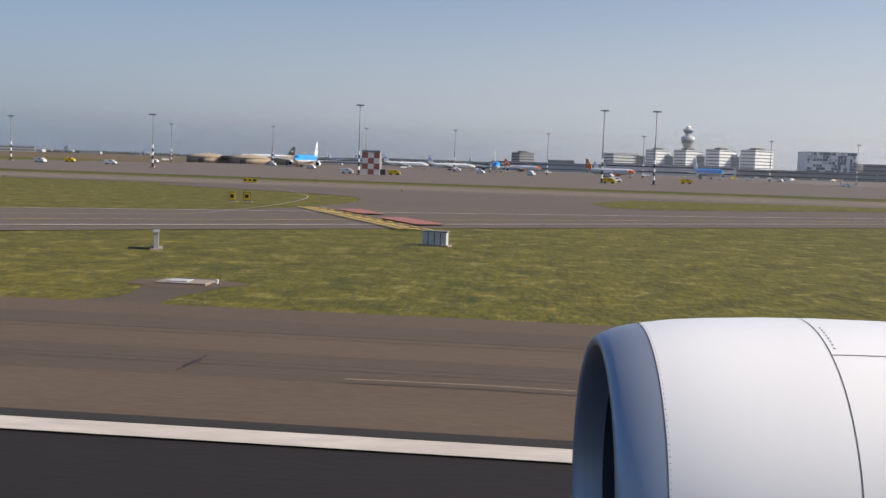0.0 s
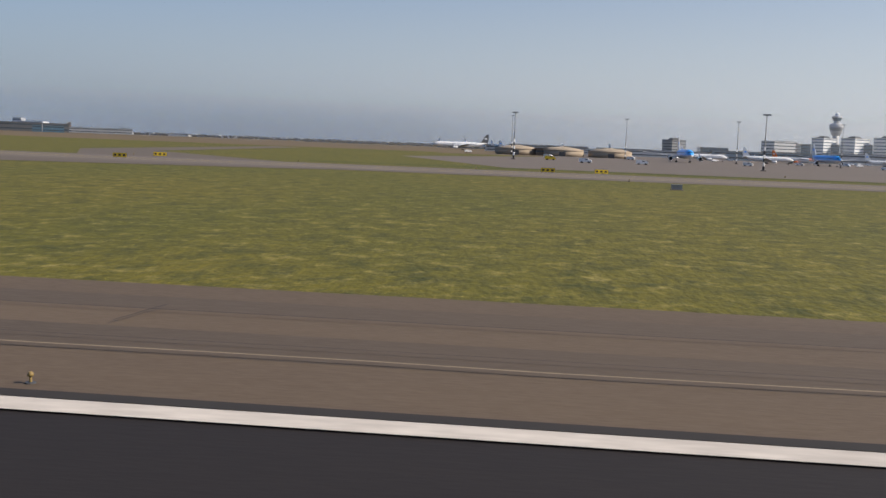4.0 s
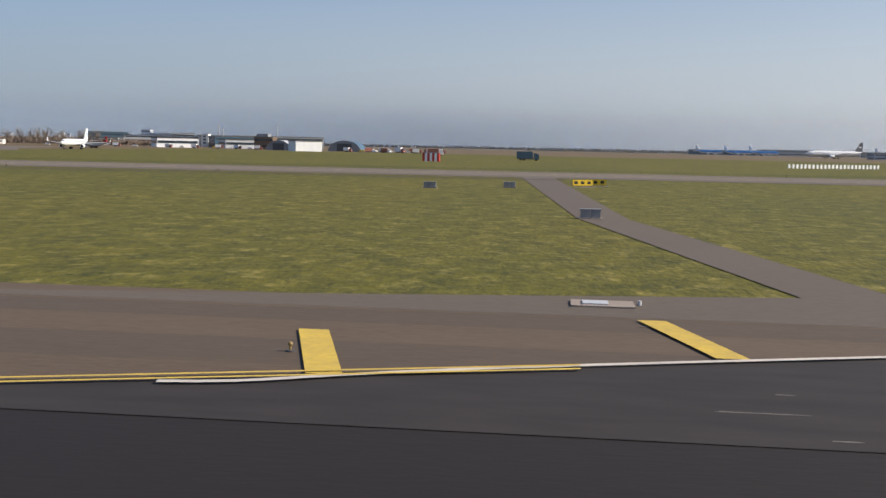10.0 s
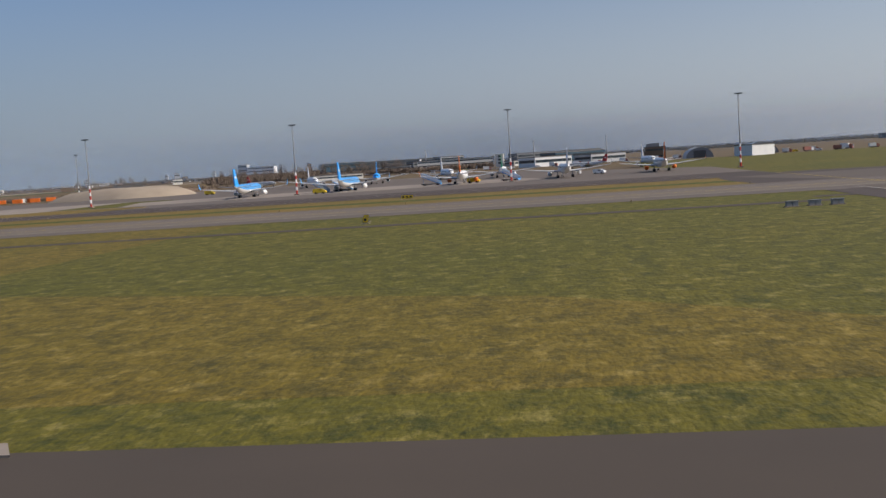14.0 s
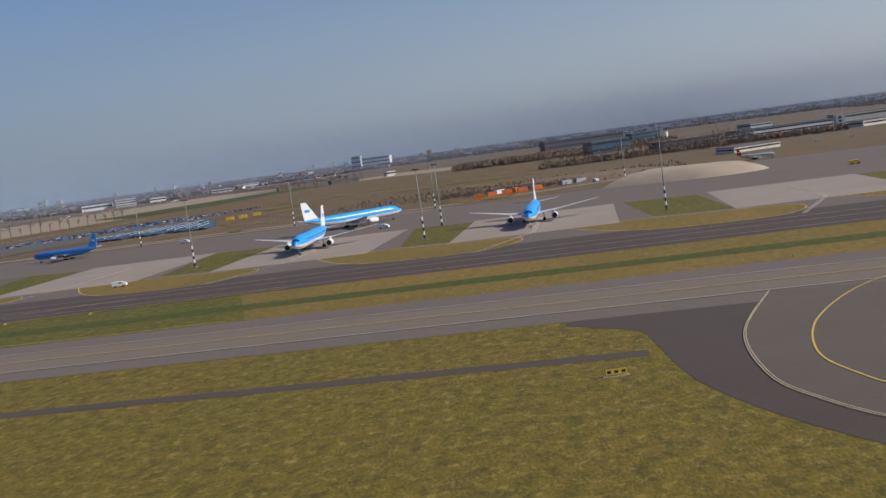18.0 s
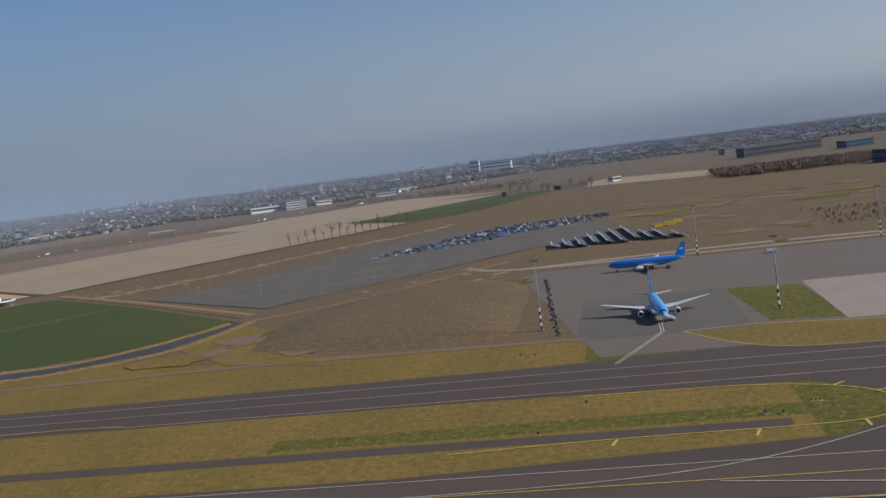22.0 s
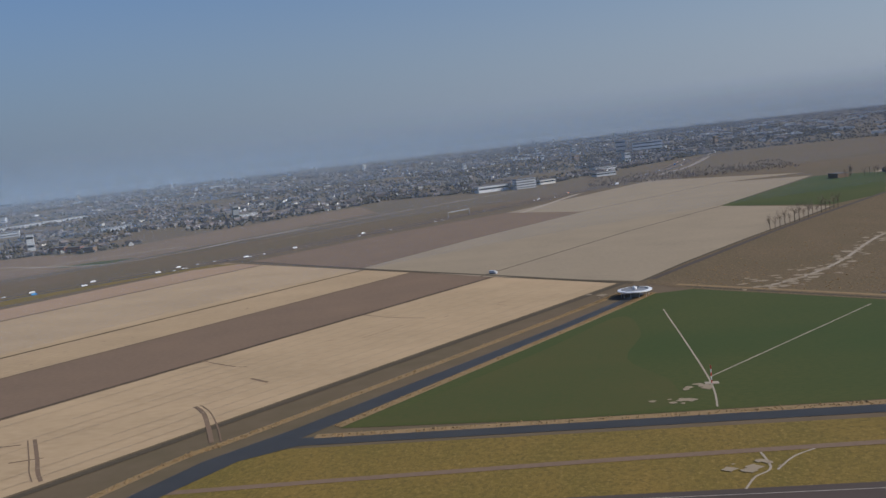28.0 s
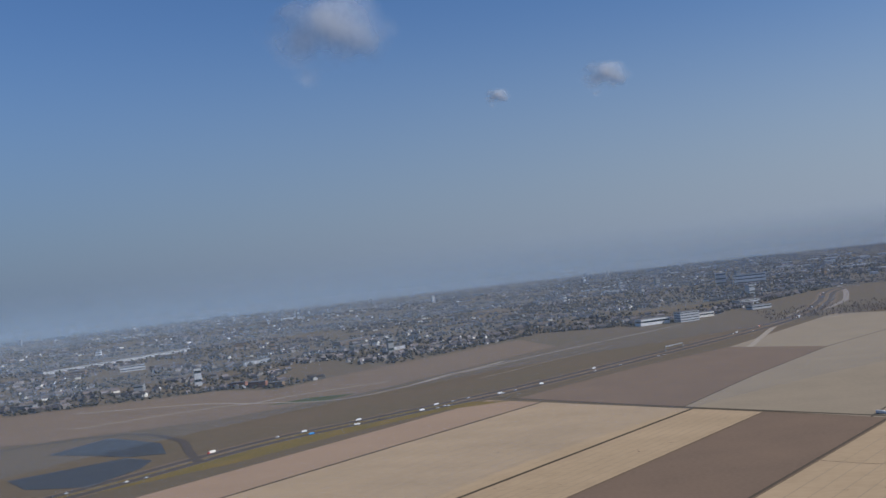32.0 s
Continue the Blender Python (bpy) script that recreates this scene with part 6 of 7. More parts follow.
for n in range(64):
    i = trng.randrange(12, len(MOTORWAY) - 14)
    off = trng.choice((-14, -9, 9, 14))
    at, ang = along(i, off)
    pool = lorries if n < 22 else cars
    src = pool[n % len(pool)] if n < 8 or n >= 22 else pool[0]
    if n < 4 or 22 <= n < 25:
        src.matrix_basis = at_pose(at, ang + (180 if off < 0 else 0)) @ Matrix.Scale(0.72 if n < 22 else 0.9, 4)
    else:
        copy_thing(src, at_pose(at, ang + (180 if off < 0 else 0)) @ Matrix.Scale(0.72 if n < 22 else 0.9, 4))
gantry = thing("sign_gantry", (-2238, 1462), 54, "grey sign gantry over the motorway", "gantry")
for x in (-22, 22):
    part("post", Geo().box(x - 0.4, x + 0.4, -0.4, 0.4, 0, 8), "grey", gantry)
part("beam", Geo().box(-22, 22, -0.5, 0.5, 7.4, 8.6), "grey", gantry)
for x in (-14, -7, 7, 14):
    part("sign_panel", Geo().box(x - 2.6, x + 2.6, -0.7, -0.5, 7.0, 8.9), "grey", gantry)
copy_thing(lorries[0], at_pose((-2112, 838, 0.06), 50))

# ---- trees ----
def bare_tree(h, seed, name="tree", label="tall bare deciduous tree with fine brown twigs"):
    r = random.Random(seed)
    ob = thing(name, (0, 0), 0, label, "tree", "bare trees")
    part("trunk", Geo().tube((0, 0, 0), (0, 0, h * 0.55), h * 0.022, h * 0.012, 7), "bark", ob)
    twigs = Geo()
    for k in range(15):
        z = h * r.uniform(0.25, 0.6)
        a, e = r.uniform(0, 6.28), r.uniform(0.6, 1.3)
        L = h * r.uniform(0.2, 0.45)
        q = Vector((math.cos(a) * math.cos(e), math.sin(a) * math.cos(e), math.sin(e))) * L + Vector((0, 0, z))
        if k < 7:
            part("limb", Geo().tube((0, 0, z), q, h * 0.009, h * 0.003, 5, False), "bark", ob)
        for j in range(16):
            c = Vector((0, 0, z)).lerp(q, r.uniform(0.4, 1.05)) + Vector((r.gauss(0, 1), r.gauss(0, 1), r.gauss(0, 0.8))) * h * 0.05
            d = Vector((r.gauss(0, 1), r.gauss(0, 1), r.gauss(0.5, 0.8))).normalized() * h * r.uniform(0.03, 0.08)
            s = Vector((r.gauss(0, 1), r.gauss(0, 1), r.gauss(0, 1))).normalized() * h * 0.008
            twigs.add([c - s, c + d * 0.5 + s, c + d, c + d * 0.4 - s * 1.5], [(0, 1, 2, 3)])
    part("crown", twigs, "twigs", ob, "loose crown of thin brown twigs")
    return ob


TREES = [bare_tree(h, s) for h, s in ((14, 1), (12, 2), (15, 3))]
grng = random.Random(8)
spots = [(-1869 + (89 * k / 15), 966 + (144 * k / 15)) for k in range(16)]
spots += [(-1285 + k * 4.2 + grng.uniform(-2, 2), 985 + grng.uniform(-14, 14)) for k in range(46)]
spots += [(-1640 + grng.uniform(-60, 60), 1480 + grng.uniform(-25, 40)) for _ in range(22)] + [(-1130 + grng.uniform(-30, 20), 940 + grng.uniform(-8, 8)) for _ in range(8)]
for k, (x, y) in enumerate(spots):
    m = at_pose((x, y), grng.uniform(0, 360)) @ Matrix.Scale(grng.uniform(0.8, 1.2), 4)
    if k < 3:
        TREES[k].matrix_basis = m
    else:
        t = copy_thing(TREES[k % 3], m)


def clumps(name, place, n, seed, lo, hi, m, label):
    """Many small uneven tree clumps in one mesh; place gives a plan point or None."""
    r = np.random.RandomState(seed)
    V, F = [], []
    base = np.array([(1, 0, 0.5), (0.3, 0.95, 0.45), (-0.8, 0.6, 0.5), (-0.8, -0.6, 0.4), (0.3, -0.95, 0.55), (0.0, 0.0, 1.0), (0.35, 0.2, 0.9), (0, 0, 0)])
    fs = [(0, 1, 6), (1, 2, 5), (2, 3, 5), (3, 4, 5), (4, 0, 6), (1, 5, 6), (5, 4, 6), (1, 0, 7), (2, 1, 7), (3, 2, 7), (4, 3, 7), (0, 4, 7)]
    pr = random.Random(seed)
    while n > 0:
        p = place(pr)
        n -= 1
        if p is None:
            continue
        s = pr.uniform(lo, hi)
        v = base * (s * pr.uniform(0.7, 1.2), s * pr.uniform(0.7, 1.2), s * pr.uniform(1.0, 1.9)) + r.uniform(-0.22, 0.22, base.shape) * s
        v[7, 2] = 0
        a = pr.uniform(0, 6.28)
        rot = np.array([[math.cos(a), -math.sin(a), 0], [math.sin(a), math.cos(a), 0], [0, 0, 1]])
        k = len(V)
        V += [tuple(q) for q in (v @ rot.T + (p[0], p[1], 0))]
        F += [tuple(i + k for i in f) for f in fs]
    g = Geo()
    g.v, g.f = V, F
    return solid(name, g, m, label=label, category="trees", kind="stuff")


def thicket(name, place, n, seed, lo, hi, label):
    """Leafless bushes and trees as loose fans of thin upright twigs, in one mesh."""
    pr, r = random.Random(seed), np.random.RandomState(seed)
    spots = [place(pr) for _ in range(n)]
    k = 22
    P = np.repeat(np.array([(p[0], p[1], pr.uniform(lo, hi)) for p in spots]), k, axis=0)
    m = len(P)
    s = P[:, 2]
    a, lean, up = r.uniform(0, 6.28, m), r.uniform(0.1, 0.75, m) * s, r.uniform(0.5, 1.9, m) * s
    foot = np.c_[P[:, 0] + r.normal(0, 0.22, m) * s, P[:, 1] + r.normal(0, 0.22, m) * s, r.uniform(0, 0.7, m) * up]
    tip = np.c_[P[:, 0] + np.cos(a) * lean, P[:, 1] + np.sin(a) * lean, up]
    b = r.uniform(0, 6.28, m)
    side = np.c_[np.cos(b), np.sin(b), r.uniform(-0.3, 0.3, m)] * (s * 0.10)[:, None]
    mid = (foot + tip) / 2
    v = np.stack((foot, mid + side, tip, mid - side), axis=1).reshape(-1, 3)
    g = Geo()
    g.v, g.f = v.tolist(), np.arange(4 * m).reshape(-1, 4).tolist()
    return solid(name, g, "twigs", label=label, category="trees", kind="stuff")


def edge_y(x):
    """Where the town begins, by x."""
    pts = [(-9000, 1500), (-3245, 1391), (-2925, 1490), (-2818, 1440), (-2746, 1580), (-2466, 2015), (-2231, 1960), (-2113, 2079), (-1941, 2389), (-1500, 3000), (-800, 3800)]
    return float(np.interp(x, [p[0] for p in pts], [p[1] for p in pts]))


def in_town(r):
    x = r.uniform(-6800, -1300)
    y = edge_y(x) + 4200 * r.random() ** 1.6
    return (x, y) if noise.noise(Vector((x * 0.004, y * 0.004, 3.0))) > -0.25 else None


clumps("town_trees", in_town, 34000, 3, 1.8, 4.4, "far_trees", "bare brown trees filling the gardens of a town")
thicket("hedge_trees", lambda r: (r.uniform(-1420, -1180), r.uniform(640, 760)) if r.random() < 0.5 else (r.uniform(-1340, -1240), 655 + r.uniform(0, 25)), 1300, 4, 0.7, 1.8, "brown scrub on the rough land")
clumps("wood", lambda r: (lambda x: (x, 2600 + (x + 1500) * -0.1 + r.random() ** 1.5 * 3800))(r.uniform(-2600, 1800)), 20000, 6, 1.8, 4.0, "far_trees", "far bare woodland towards the horizon")
thicket("wood", lambda r: (r.uniform(-1420, -1130), 1290 + r.uniform(0, 190)), 2600, 7, 2.2, 5, "dark bare woodland behind the airfield")
thicket("wood", lambda r: (r.uniform(-2060, -1700), 1780 + r.uniform(0, 140) + (r.random() < 0.3) * 120), 800, 11, 1.5, 3.4, "trees round farms beside the motorway")
thicket("tree_row", lambda r: (r.uniform(-1290, -1010), 960 + r.uniform(0, 60)), 1500, 12, 1.6, 3.6, "brown bare tree belt behind the hangars")
clumps("wood", lambda r: (r.uniform(-700, 900), 1900 + r.uniform(0, 900)), 7000, 13, 1.2, 2.8, "far_trees", "far trees behind the terminal")


def houses(name, n, seed, spread, label):
    r = random.Random(seed)
    walls, pale, roofs = Geo(), Geo(), Geo()
    for k in range(n):
        p = None
        while p is None:
            x = r.uniform(-6500, -1500)
            y = edge_y(x) + 12 + spread * r.random() ** 1.7
            p = (x, y) if noise.noise(Vector((x * 0.004, y * 0.004, 3.0))) > -0.22 and noise.noise(Vector((x * 0.0085, y * 0.0085, 9.0))) > -0.12 + 0.25 * r.random() else None
        a = round(noise.noise(Vector((p[0] * 0.002, p[1] * 0.002, 1))) * 6) * 0.35 + r.choice((0, 1.571))
        L, Wd, h = r.uniform(3, 10), r.uniform(2.4, 3.8), r.uniform(2.4, 4.4)
        c, s = math.cos(a), math.sin(a)
        f = lambda u, v, z: (p[0] + u * c - v * s, p[1] + u * s + v * c, z)
        (pale if k % 9 == 0 else walls).add([f(-L, -Wd, 0), f(L, -Wd, 0), f(L, Wd, 0), f(-L, Wd, 0), f(-L, -Wd, h), f(L, -Wd, h), f(L, Wd, h), f(-L, Wd, h), f(-L, 0, h + 3), f(L, 0, h + 3)],
                  [(0, 1, 5, 4), (1, 2, 6, 9, 5), (2, 3, 7, 6), (3, 0, 4, 8, 7)])
        e = 0.4
        roofs.add([f(-L - e, -Wd - e, h - 0.2), f(L + e, -Wd - e, h - 0.2), f(L + e, 0, h + 3.2), f(-L - e, 0, h + 3.2), f(L + e, Wd + e, h - 0.2), f(-L - e, Wd + e, h - 0.2)], [(0, 1, 2, 3), (3, 2, 4, 5)])
    solid(name, walls, "house_wall", label=label + " walls", category="houses", kind="stuff")
    solid(name, pale, "offwhite", label="scattered pale rendered town houses", category="houses", kind="stuff")
    solid(name + "_roofs", roofs, "house_roof", label=label + " roofs", category="houses", kind="stuff")


houses("town_houses", 9000, 31, 3600, "dense rows of small pitched town houses,")
brng = random.Random(77)
for k in range(110):
    x = brng.uniform(-5600, -1700)
    y = edge_y(x) + 40 + 4200 * brng.random() ** 1.2
    w, d, h = brng.choice(((40, 12, 12), (14, 14, 40), (60, 14, 14), (22, 18, 26), (30, 30, 8), (70, 30, 9), (16, 12, 34)))
    block("town_building", x, x + w, y, y + d, h * brng.uniform(0.55, 0.9), brng.choice(("light_grey", "light_grey", "brown_wall", "grey", "grey")), {40: "tall flat-roofed apartment tower in the town", 34: "tall flat-roofed apartment tower in the town"}.get(h, "flat-roofed block among town houses"), brng.choice((2, 3)), group="town blocks", ends=False, turn=brng.uniform(15, 40))
for x, y, w, d, h, m in ((-3330, 1400, 60, 18, 12, "offwhite"), (-3260, 1440, 40, 14, 9, "grey"), (-2920, 1500, 26, 12, 9, "brick"), (-2880, 1480, 26, 12, 9, "brick"), (-2840, 1455, 22, 12, 8, "brown_wall"), (-1960, 3180, 90, 40, 30, "white"), (-2010, 3245, 30, 30, 40, "light_grey")):
    block("town_building", x, x + w, y, y + d, h, m, "flat-roofed block at the edge of the town", 3, group="town blocks")
for x, y, n, h, turn, m in ((-3593, 2429, 220, 8, 64, "light_grey"), (-3300, 2080, 60, 8, 50, "brown_wall"), (-3050, 1960, 50, 7, 62, "light_grey"), (-2760, 1960, 44, 7, 58, "light_grey"), (-2930, 2280, 70, 9, 64, "brown_wall")):
    block("town_building", x - n / 2, x + n / 2, y - 6, y + 6, h, m, "long pale terrace of flats in the town", 3, group="town blocks", ends=False, turn=turn)
sheds = Geo()
for k in range(300):
    x, y = brng.uniform(-1700, 1500), brng.uniform(2500, 5200)
    w, d = brng.uniform(8, 60), brng.uniform(8, 30)
    sheds.box(x, x + w, y, y + d, 0, brng.uniform(3, 8))
solid("far_sheds", sheds, "light_grey", label="scattered far sheds and halls near the horizon", category="buildings", kind="stuff")

# ---- small airfield things ----
def edge_light(at):
    ob = thing("runway_light", at, 0, "small dull brass runway edge light on a stub", "light", "runway edge lights")
    part("base", Geo().tube((0, 0, 0), (0, 0, 0.06), 0.22, n=10), "dark_grey", ob)
    part("stem", Geo().tube((0, 0, 0.06), (0, 0, 0.28), 0.06, n=8), "lamp_brass", ob)
    part("lens", Geo().loft([[(r * math.cos(i * 0.785), r * math.sin(i * 0.785), z) for i in range(8)] for r, z in ((0.1, 0.28), (0.13, 0.34), (0.11, 0.44), (0.05, 0.48))]), "lamp_brass", ob, smooth=True)
    return ob


el = edge_light((-61, 20.4, 0.05))
el.matrix_basis = el.matrix_basis @ Matrix.Scale(0.55, 4)
for x in (-37.6, -85.8, -240, -290, -334, -359, -395, -436, -463, -505, -716, -750, -905, -940):
    copy_thing(el, at_pose((x, 20.4 if x > -500 else 20.2, 0.05)))
for x, y in ((-166, 27.5), (-138, 31), (-648.5, 25.5), (-795, 21), (-801, 24.5), (-785, 22), (-886, 33), (-600, 52), (-560, 78)):
    copy_thing(el, at_pose((x, y, 0.06)))


def guidance_sign(at, turn, w, h, face, label, blocks=3):
    ob = thing("guidance_sign", at, turn, label, "sign", "taxiway signs")
    part("panel", Geo().box(-w / 2, w / 2, -0.12, 0.12, 0.25, 0.25 + h), face, ob)
    part("frame", Geo().box(-w / 2 - 0.05, w / 2 + 0.05, -0.09, 0.09, 0.2, 0.3 + h), "dark_grey", ob)
    for k in range(2):
        x = (-0.35 + 0.7 * k) * w
        part("leg", Geo().box(x - 0.05, x + 0.05, -0.05, 0.05, 0, 0.25), "grey", ob)
    for k in range(blocks):
        x0 = -w / 2 + w * (k + 0.2) / blocks
        part("mark", Geo().box(x0, x0 + w * 0.55 / blocks, -0.135, -0.12, 0.25 + h * 0.25, 0.25 + h * 0.75), "black" if face == "yellow" else "yellow", ob)
    part("plinth", Geo().box(-w / 2 - 0.3, w / 2 + 0.3, -0.5, 0.5, -0.05, 0.06), "concrete", ob)
    return ob


w5 = thing("guidance_sign", (-732, 39.6), 34, "yellow sign with black lettering and arrow on the grass", "sign", "taxiway signs")
part("panel", Geo().box(-0.85, 0.85, -0.12, 0.12, 0.15, 1.2), "yellow", w5)
part("frame", Geo().box(-0.9, 0.9, -0.09, 0.09, 0.1, 1.25), "dark_grey", w5)
part("plinth", Geo().box(-1.2, 1.2, -0.5, 0.5, -0.05, 0.15), "concrete", w5)
tx = bpy.data.curves.new("lettering", "FONT")
tx.body, tx.size, tx.align_x, tx.align_y, tx.extrude = "W5", 0.85 * SC, "CENTER", "CENTER", 0.003
tx.materials.append(M["black"])
to = new("lettering", tx)
to.parent, to.location, to.rotation_euler = w5, (-0.22 * SC, -0.13 * SC, 0.66 * SC), (radians(90), 0, 0)
part("arrow", Geo().add([(0.3, -0.13, 0.62), (0.6, -0.13, 0.62), (0.6, -0.13, 0.5), (0.8, -0.13, 0.67), (0.6, -0.13, 0.84), (0.6, -0.13, 0.72), (0.3, -0.13, 0.72)], [(0, 1, 2, 3, 4, 5, 6)]), "black", w5)
ys = guidance_sign((-383, 212), 0, 3.0, 0.8, "yellow", "long yellow taxiway sign with black marks")
for x, y, a in ((-319, 207, 0), (-320, 232, 10), (-822, 187, 0), (-838, 276, 0), (-980, 266, 0), (-60, 203, 0), (-1241, 143, 10), (-636, 150, 0), (-638, 146, 20), (-1433, 261, 10), (-1428, 256, 5), (-1502, 259, 5), (-217, 232, 10), (-229, 226, 0)):
    copy_thing(ys, at_pose((x, y, 0.03), a))
ks = guidance_sign((-901, 108), 4, 4.4, 0.75, "black", "long black and yellow taxiway sign", 4)
ss = guidance_sign((-755, 158), 0, 0.8, 0.85, "yellow", "small yellow marker sign on the grass", 1)
for x, y, a in ((-37, 118, 0), (-35.5, 119, 0), (-809, 171, 0), (-833, 278, 0), (-415, 210, 0), (-1367, 173, -50), (-1418, 263, -60), (-1356, 163, -20), (-1515, 251, -60), (-1582, 341, 0), (-1511, 250, -60), (-1558, 273, 0), (-1577, 340, 0), (-1888, 326, -40), (-1135, 156, 0), (-1169, 164, 0), (-1416, 262, 0), (-1569, 247, 0), (-1423, 279, 0), (-972, 171, 0), (-971, 165, 0)):
    copy_thing(ss, at_pose((x, y, 0.03), a))


def cabinet(at, turn, w, h, d, m, n, label):
    ob = thing("equipment_cabinet", at, turn, label, "cabinet", "grey field cabinets")
    for k in range(n):
        x0 = -w / 2 + w * k / n
        part("panel", Geo().box(x0 + 0.03, x0 + w / n - 0.03, -d / 2, d / 2, 0.12, h), m, ob)
    part("cap", Geo().box(-w / 2 - 0.05, w / 2 + 0.05, -d / 2 - 0.05, d / 2 + 0.05, h, h + 0.08), "grey", ob)
    part("plinth", Geo().box(-w / 2 - 0.15, w / 2 + 0.15, -d / 2 - 0.2, d / 2 + 0.2, -0.03, 0.12), "concrete", ob)
    return ob


cabinet((-7, 66), -12, 1.7, 0.95, 0.5, "light_grey", 4, "row of pale grey field panels on the grass")
cabinet((-22, 56), -70, 1.6, 1.0, 0.25, "grey", 2, "thin grey field panel on the grass")
cb = cabinet((-639, 80), 0, 1.6, 0.75, 0.7, "grey", 2, "blue-grey equipment box beside a service road")
for x, y, a in ((-382, 122, 0), (-658, 131, 0), (-648, 138, 0), (-902, 146, 4), (-905, 146, 4), (-908, 146, 4), (-840, 159, 0), (-844, 160, 0), (-432, 190, 0), (-415, 186, 0), (-210, 153, 0)):
    copy_thing(cb, at_pose((x, y, 0.03), a))
cabinet((-765, 41), -60, 1.2, 0.9, 0.4, "grey", 1, "small grey concrete block sign on the grass")
wp = cabinet((-1181, 140), 20, 2.4, 1.0, 0.4, "offwhite", 3, "pale sign board seen from behind on the grass")


def pit(at, turn, label="concrete cover slab with small fittings in bare earth"):
    ob = thing("inspection_pit", at, turn, label, "cover slab", "cover slabs")
    r = random.Random(int(at[0]))
    ring = [(2.0 * (1 + 0.4 * r.random()) * math.cos(i * 0.45), 1.3 * (1 + 0.5 * r.random()) * math.sin(i * 0.45)) for i in range(14)]
    part("bare_earth", Geo().flat(ring, 0.04), "shoulder_asphalt", ob, "bare grey-brown earth")
    part("slab", Geo().box(-1.1, 1.1, -0.7, 0.7, 0, 0.12), "concrete", ob)
    part("lid", Geo().box(-0.7, 0.2, -0.4, 0.4, 0.12, 0.16), "light_grey", ob)
    part("fitting", Geo().tube((1.3, 0.2, 0), (1.3, 0.2, 0.22), 0.07, n=8), "light_grey", ob)
    return ob


p0 = pit((-15, 41.5, 0.0), 0)
for x, y in ((-61, 37), (-184, 38), (-158, 44), (-129, 47), (-717, 36.5), (-330, 37), (-405, 38), (-640, 35.5)):
    copy_thing(p0, at_pose((x, y), 0))


for x, y in ((-15, 41.5), (-184, 38)):
    earth = curve([(x - 2.4, 34.2), (x + 1.8, 34.0), (x + 1.1, 36.2), (x + 1.9, y - 0.6), (x + 1.2, y + 0.7), (x - 1.3, y + 0.5), (x - 0.9, 37), (x - 2.0, 35.4), (x - 2.4, 34.2)], 4)[:-1]
    solid("bare_earth", Geo().flat(earth, 0.036), "shoulder_worn", label="bare grey-brown earth between slab and shoulder", category="bare ground", kind="structure")


def ramp_pit(at):
    ob = thing("drain_cover", at, 0, "pale concrete drain cover with sloped apron", "drain cover", "drain covers")
    part("apron", Geo().prism([(-2.2, -0.9), (2.2, -0.9), (1.2, 0.7), (-1.2, 0.7)], 0, 0.1), "concrete", ob)
    part("grate", Geo().box(-1.0, 1.0, -0.3, 0.4, 0.1, 0.14), "dark_grey", ob)
    for k in range(5):
        part("bar", Geo().box(-0.95 + k * 0.42, -0.85 + k * 0.42, -0.28, 0.38, 0.14, 0.17), "light_grey", ob)
    return ob


r0 = ramp_pit((-800, 36.4, 0.05))
for x, y in ((-919, 36), (-990, 36.5), (-960, 36.3), (-1140, 95), (-1159, 106), (-1179, 116), (-1100, 74), (-840, 68)):
    copy_thing(r0, at_pose((x, y, 0.05)))
arr = thing("antenna_array", (-540, 388), 35, "long row of short white antenna posts on the grass", "antenna array")
for k in range(24):
    part("post", Geo().box(-24 + k * 2.05, -23.2 + k * 2.05, -0.2, 0.2, 0, 1.5), "white", arr)
part("rail", Geo().box(-24, 24, -0.1, 0.1, 0.5, 0.6), "light_grey", arr)
drng = random.Random(15)
for k in range(40):
    x, y = -20 - k * 38, drng.choice((183, 234, 279))
    ob = copy_thing(el, at_pose((x + drng.uniform(-6, 6), y, 0.05)))
    ob.matrix_basis = ob.matrix_basis @ Matrix.Scale(1.8, 4)

# ---- the aircraft's own engine, as it stands at the start of the run ----
eng = thing("engine_nacelle", (0.52, 9.0, 2.55), 5.0, "white jet engine nacelle with grey metal lip", "engine")
def ringx(s, r, n=72):
    return [(s, r * math.cos(2 * math.pi * i / n), r * math.sin(2 * math.pi * i / n)) for i in range(n)]
part("lip", Geo().loft([ringx(s, r) for s, r in ((0.30, 1.27), (0.12, 1.295), (0.03, 1.33), (0.0, 1.37), (0.02, 1.41), (0.08, 1.45), (0.2, 1.50), (0.30, 1.526), (0.375, 1.540))], False, False), "lip_metal", eng, "brushed grey metal intake lip", smooth=True)
cowl = part("cowl", Geo().loft([ringx(s, r) for s, r in ((0.38, 1.541), (0.5, 1.56), (0.7, 1.588), (1.0, 1.61), (1.5, 1.632), (2.0, 1.64), (2.6, 1.635), (3.2, 1.60), (3.9, 1.53), (4.6, 1.42), (5.2, 1.30))], False, False), "nacelle_white", eng, smooth=True)
part("intake_duct", Geo().loft([ringx(s, r) for s, r in ((1.7, 1.28), (1.0, 1.27), (0.5, 1.26), (0.30, 1.27))], False, False), "duct_blue", eng, "smooth dark inside of the intake", smooth=True)
part("fan_disc", Geo().tube((1.65, 0, 0), (1.7, 0, 0), 1.27, n=48), "black", eng)
part("spinner", Geo().loft([ringx(s, r, 24) for s, r in ((1.0, 0.02), (1.15, 0.16), (1.4, 0.3), (1.66, 0.38))], True, False), "dark_grey", eng, smooth=True)
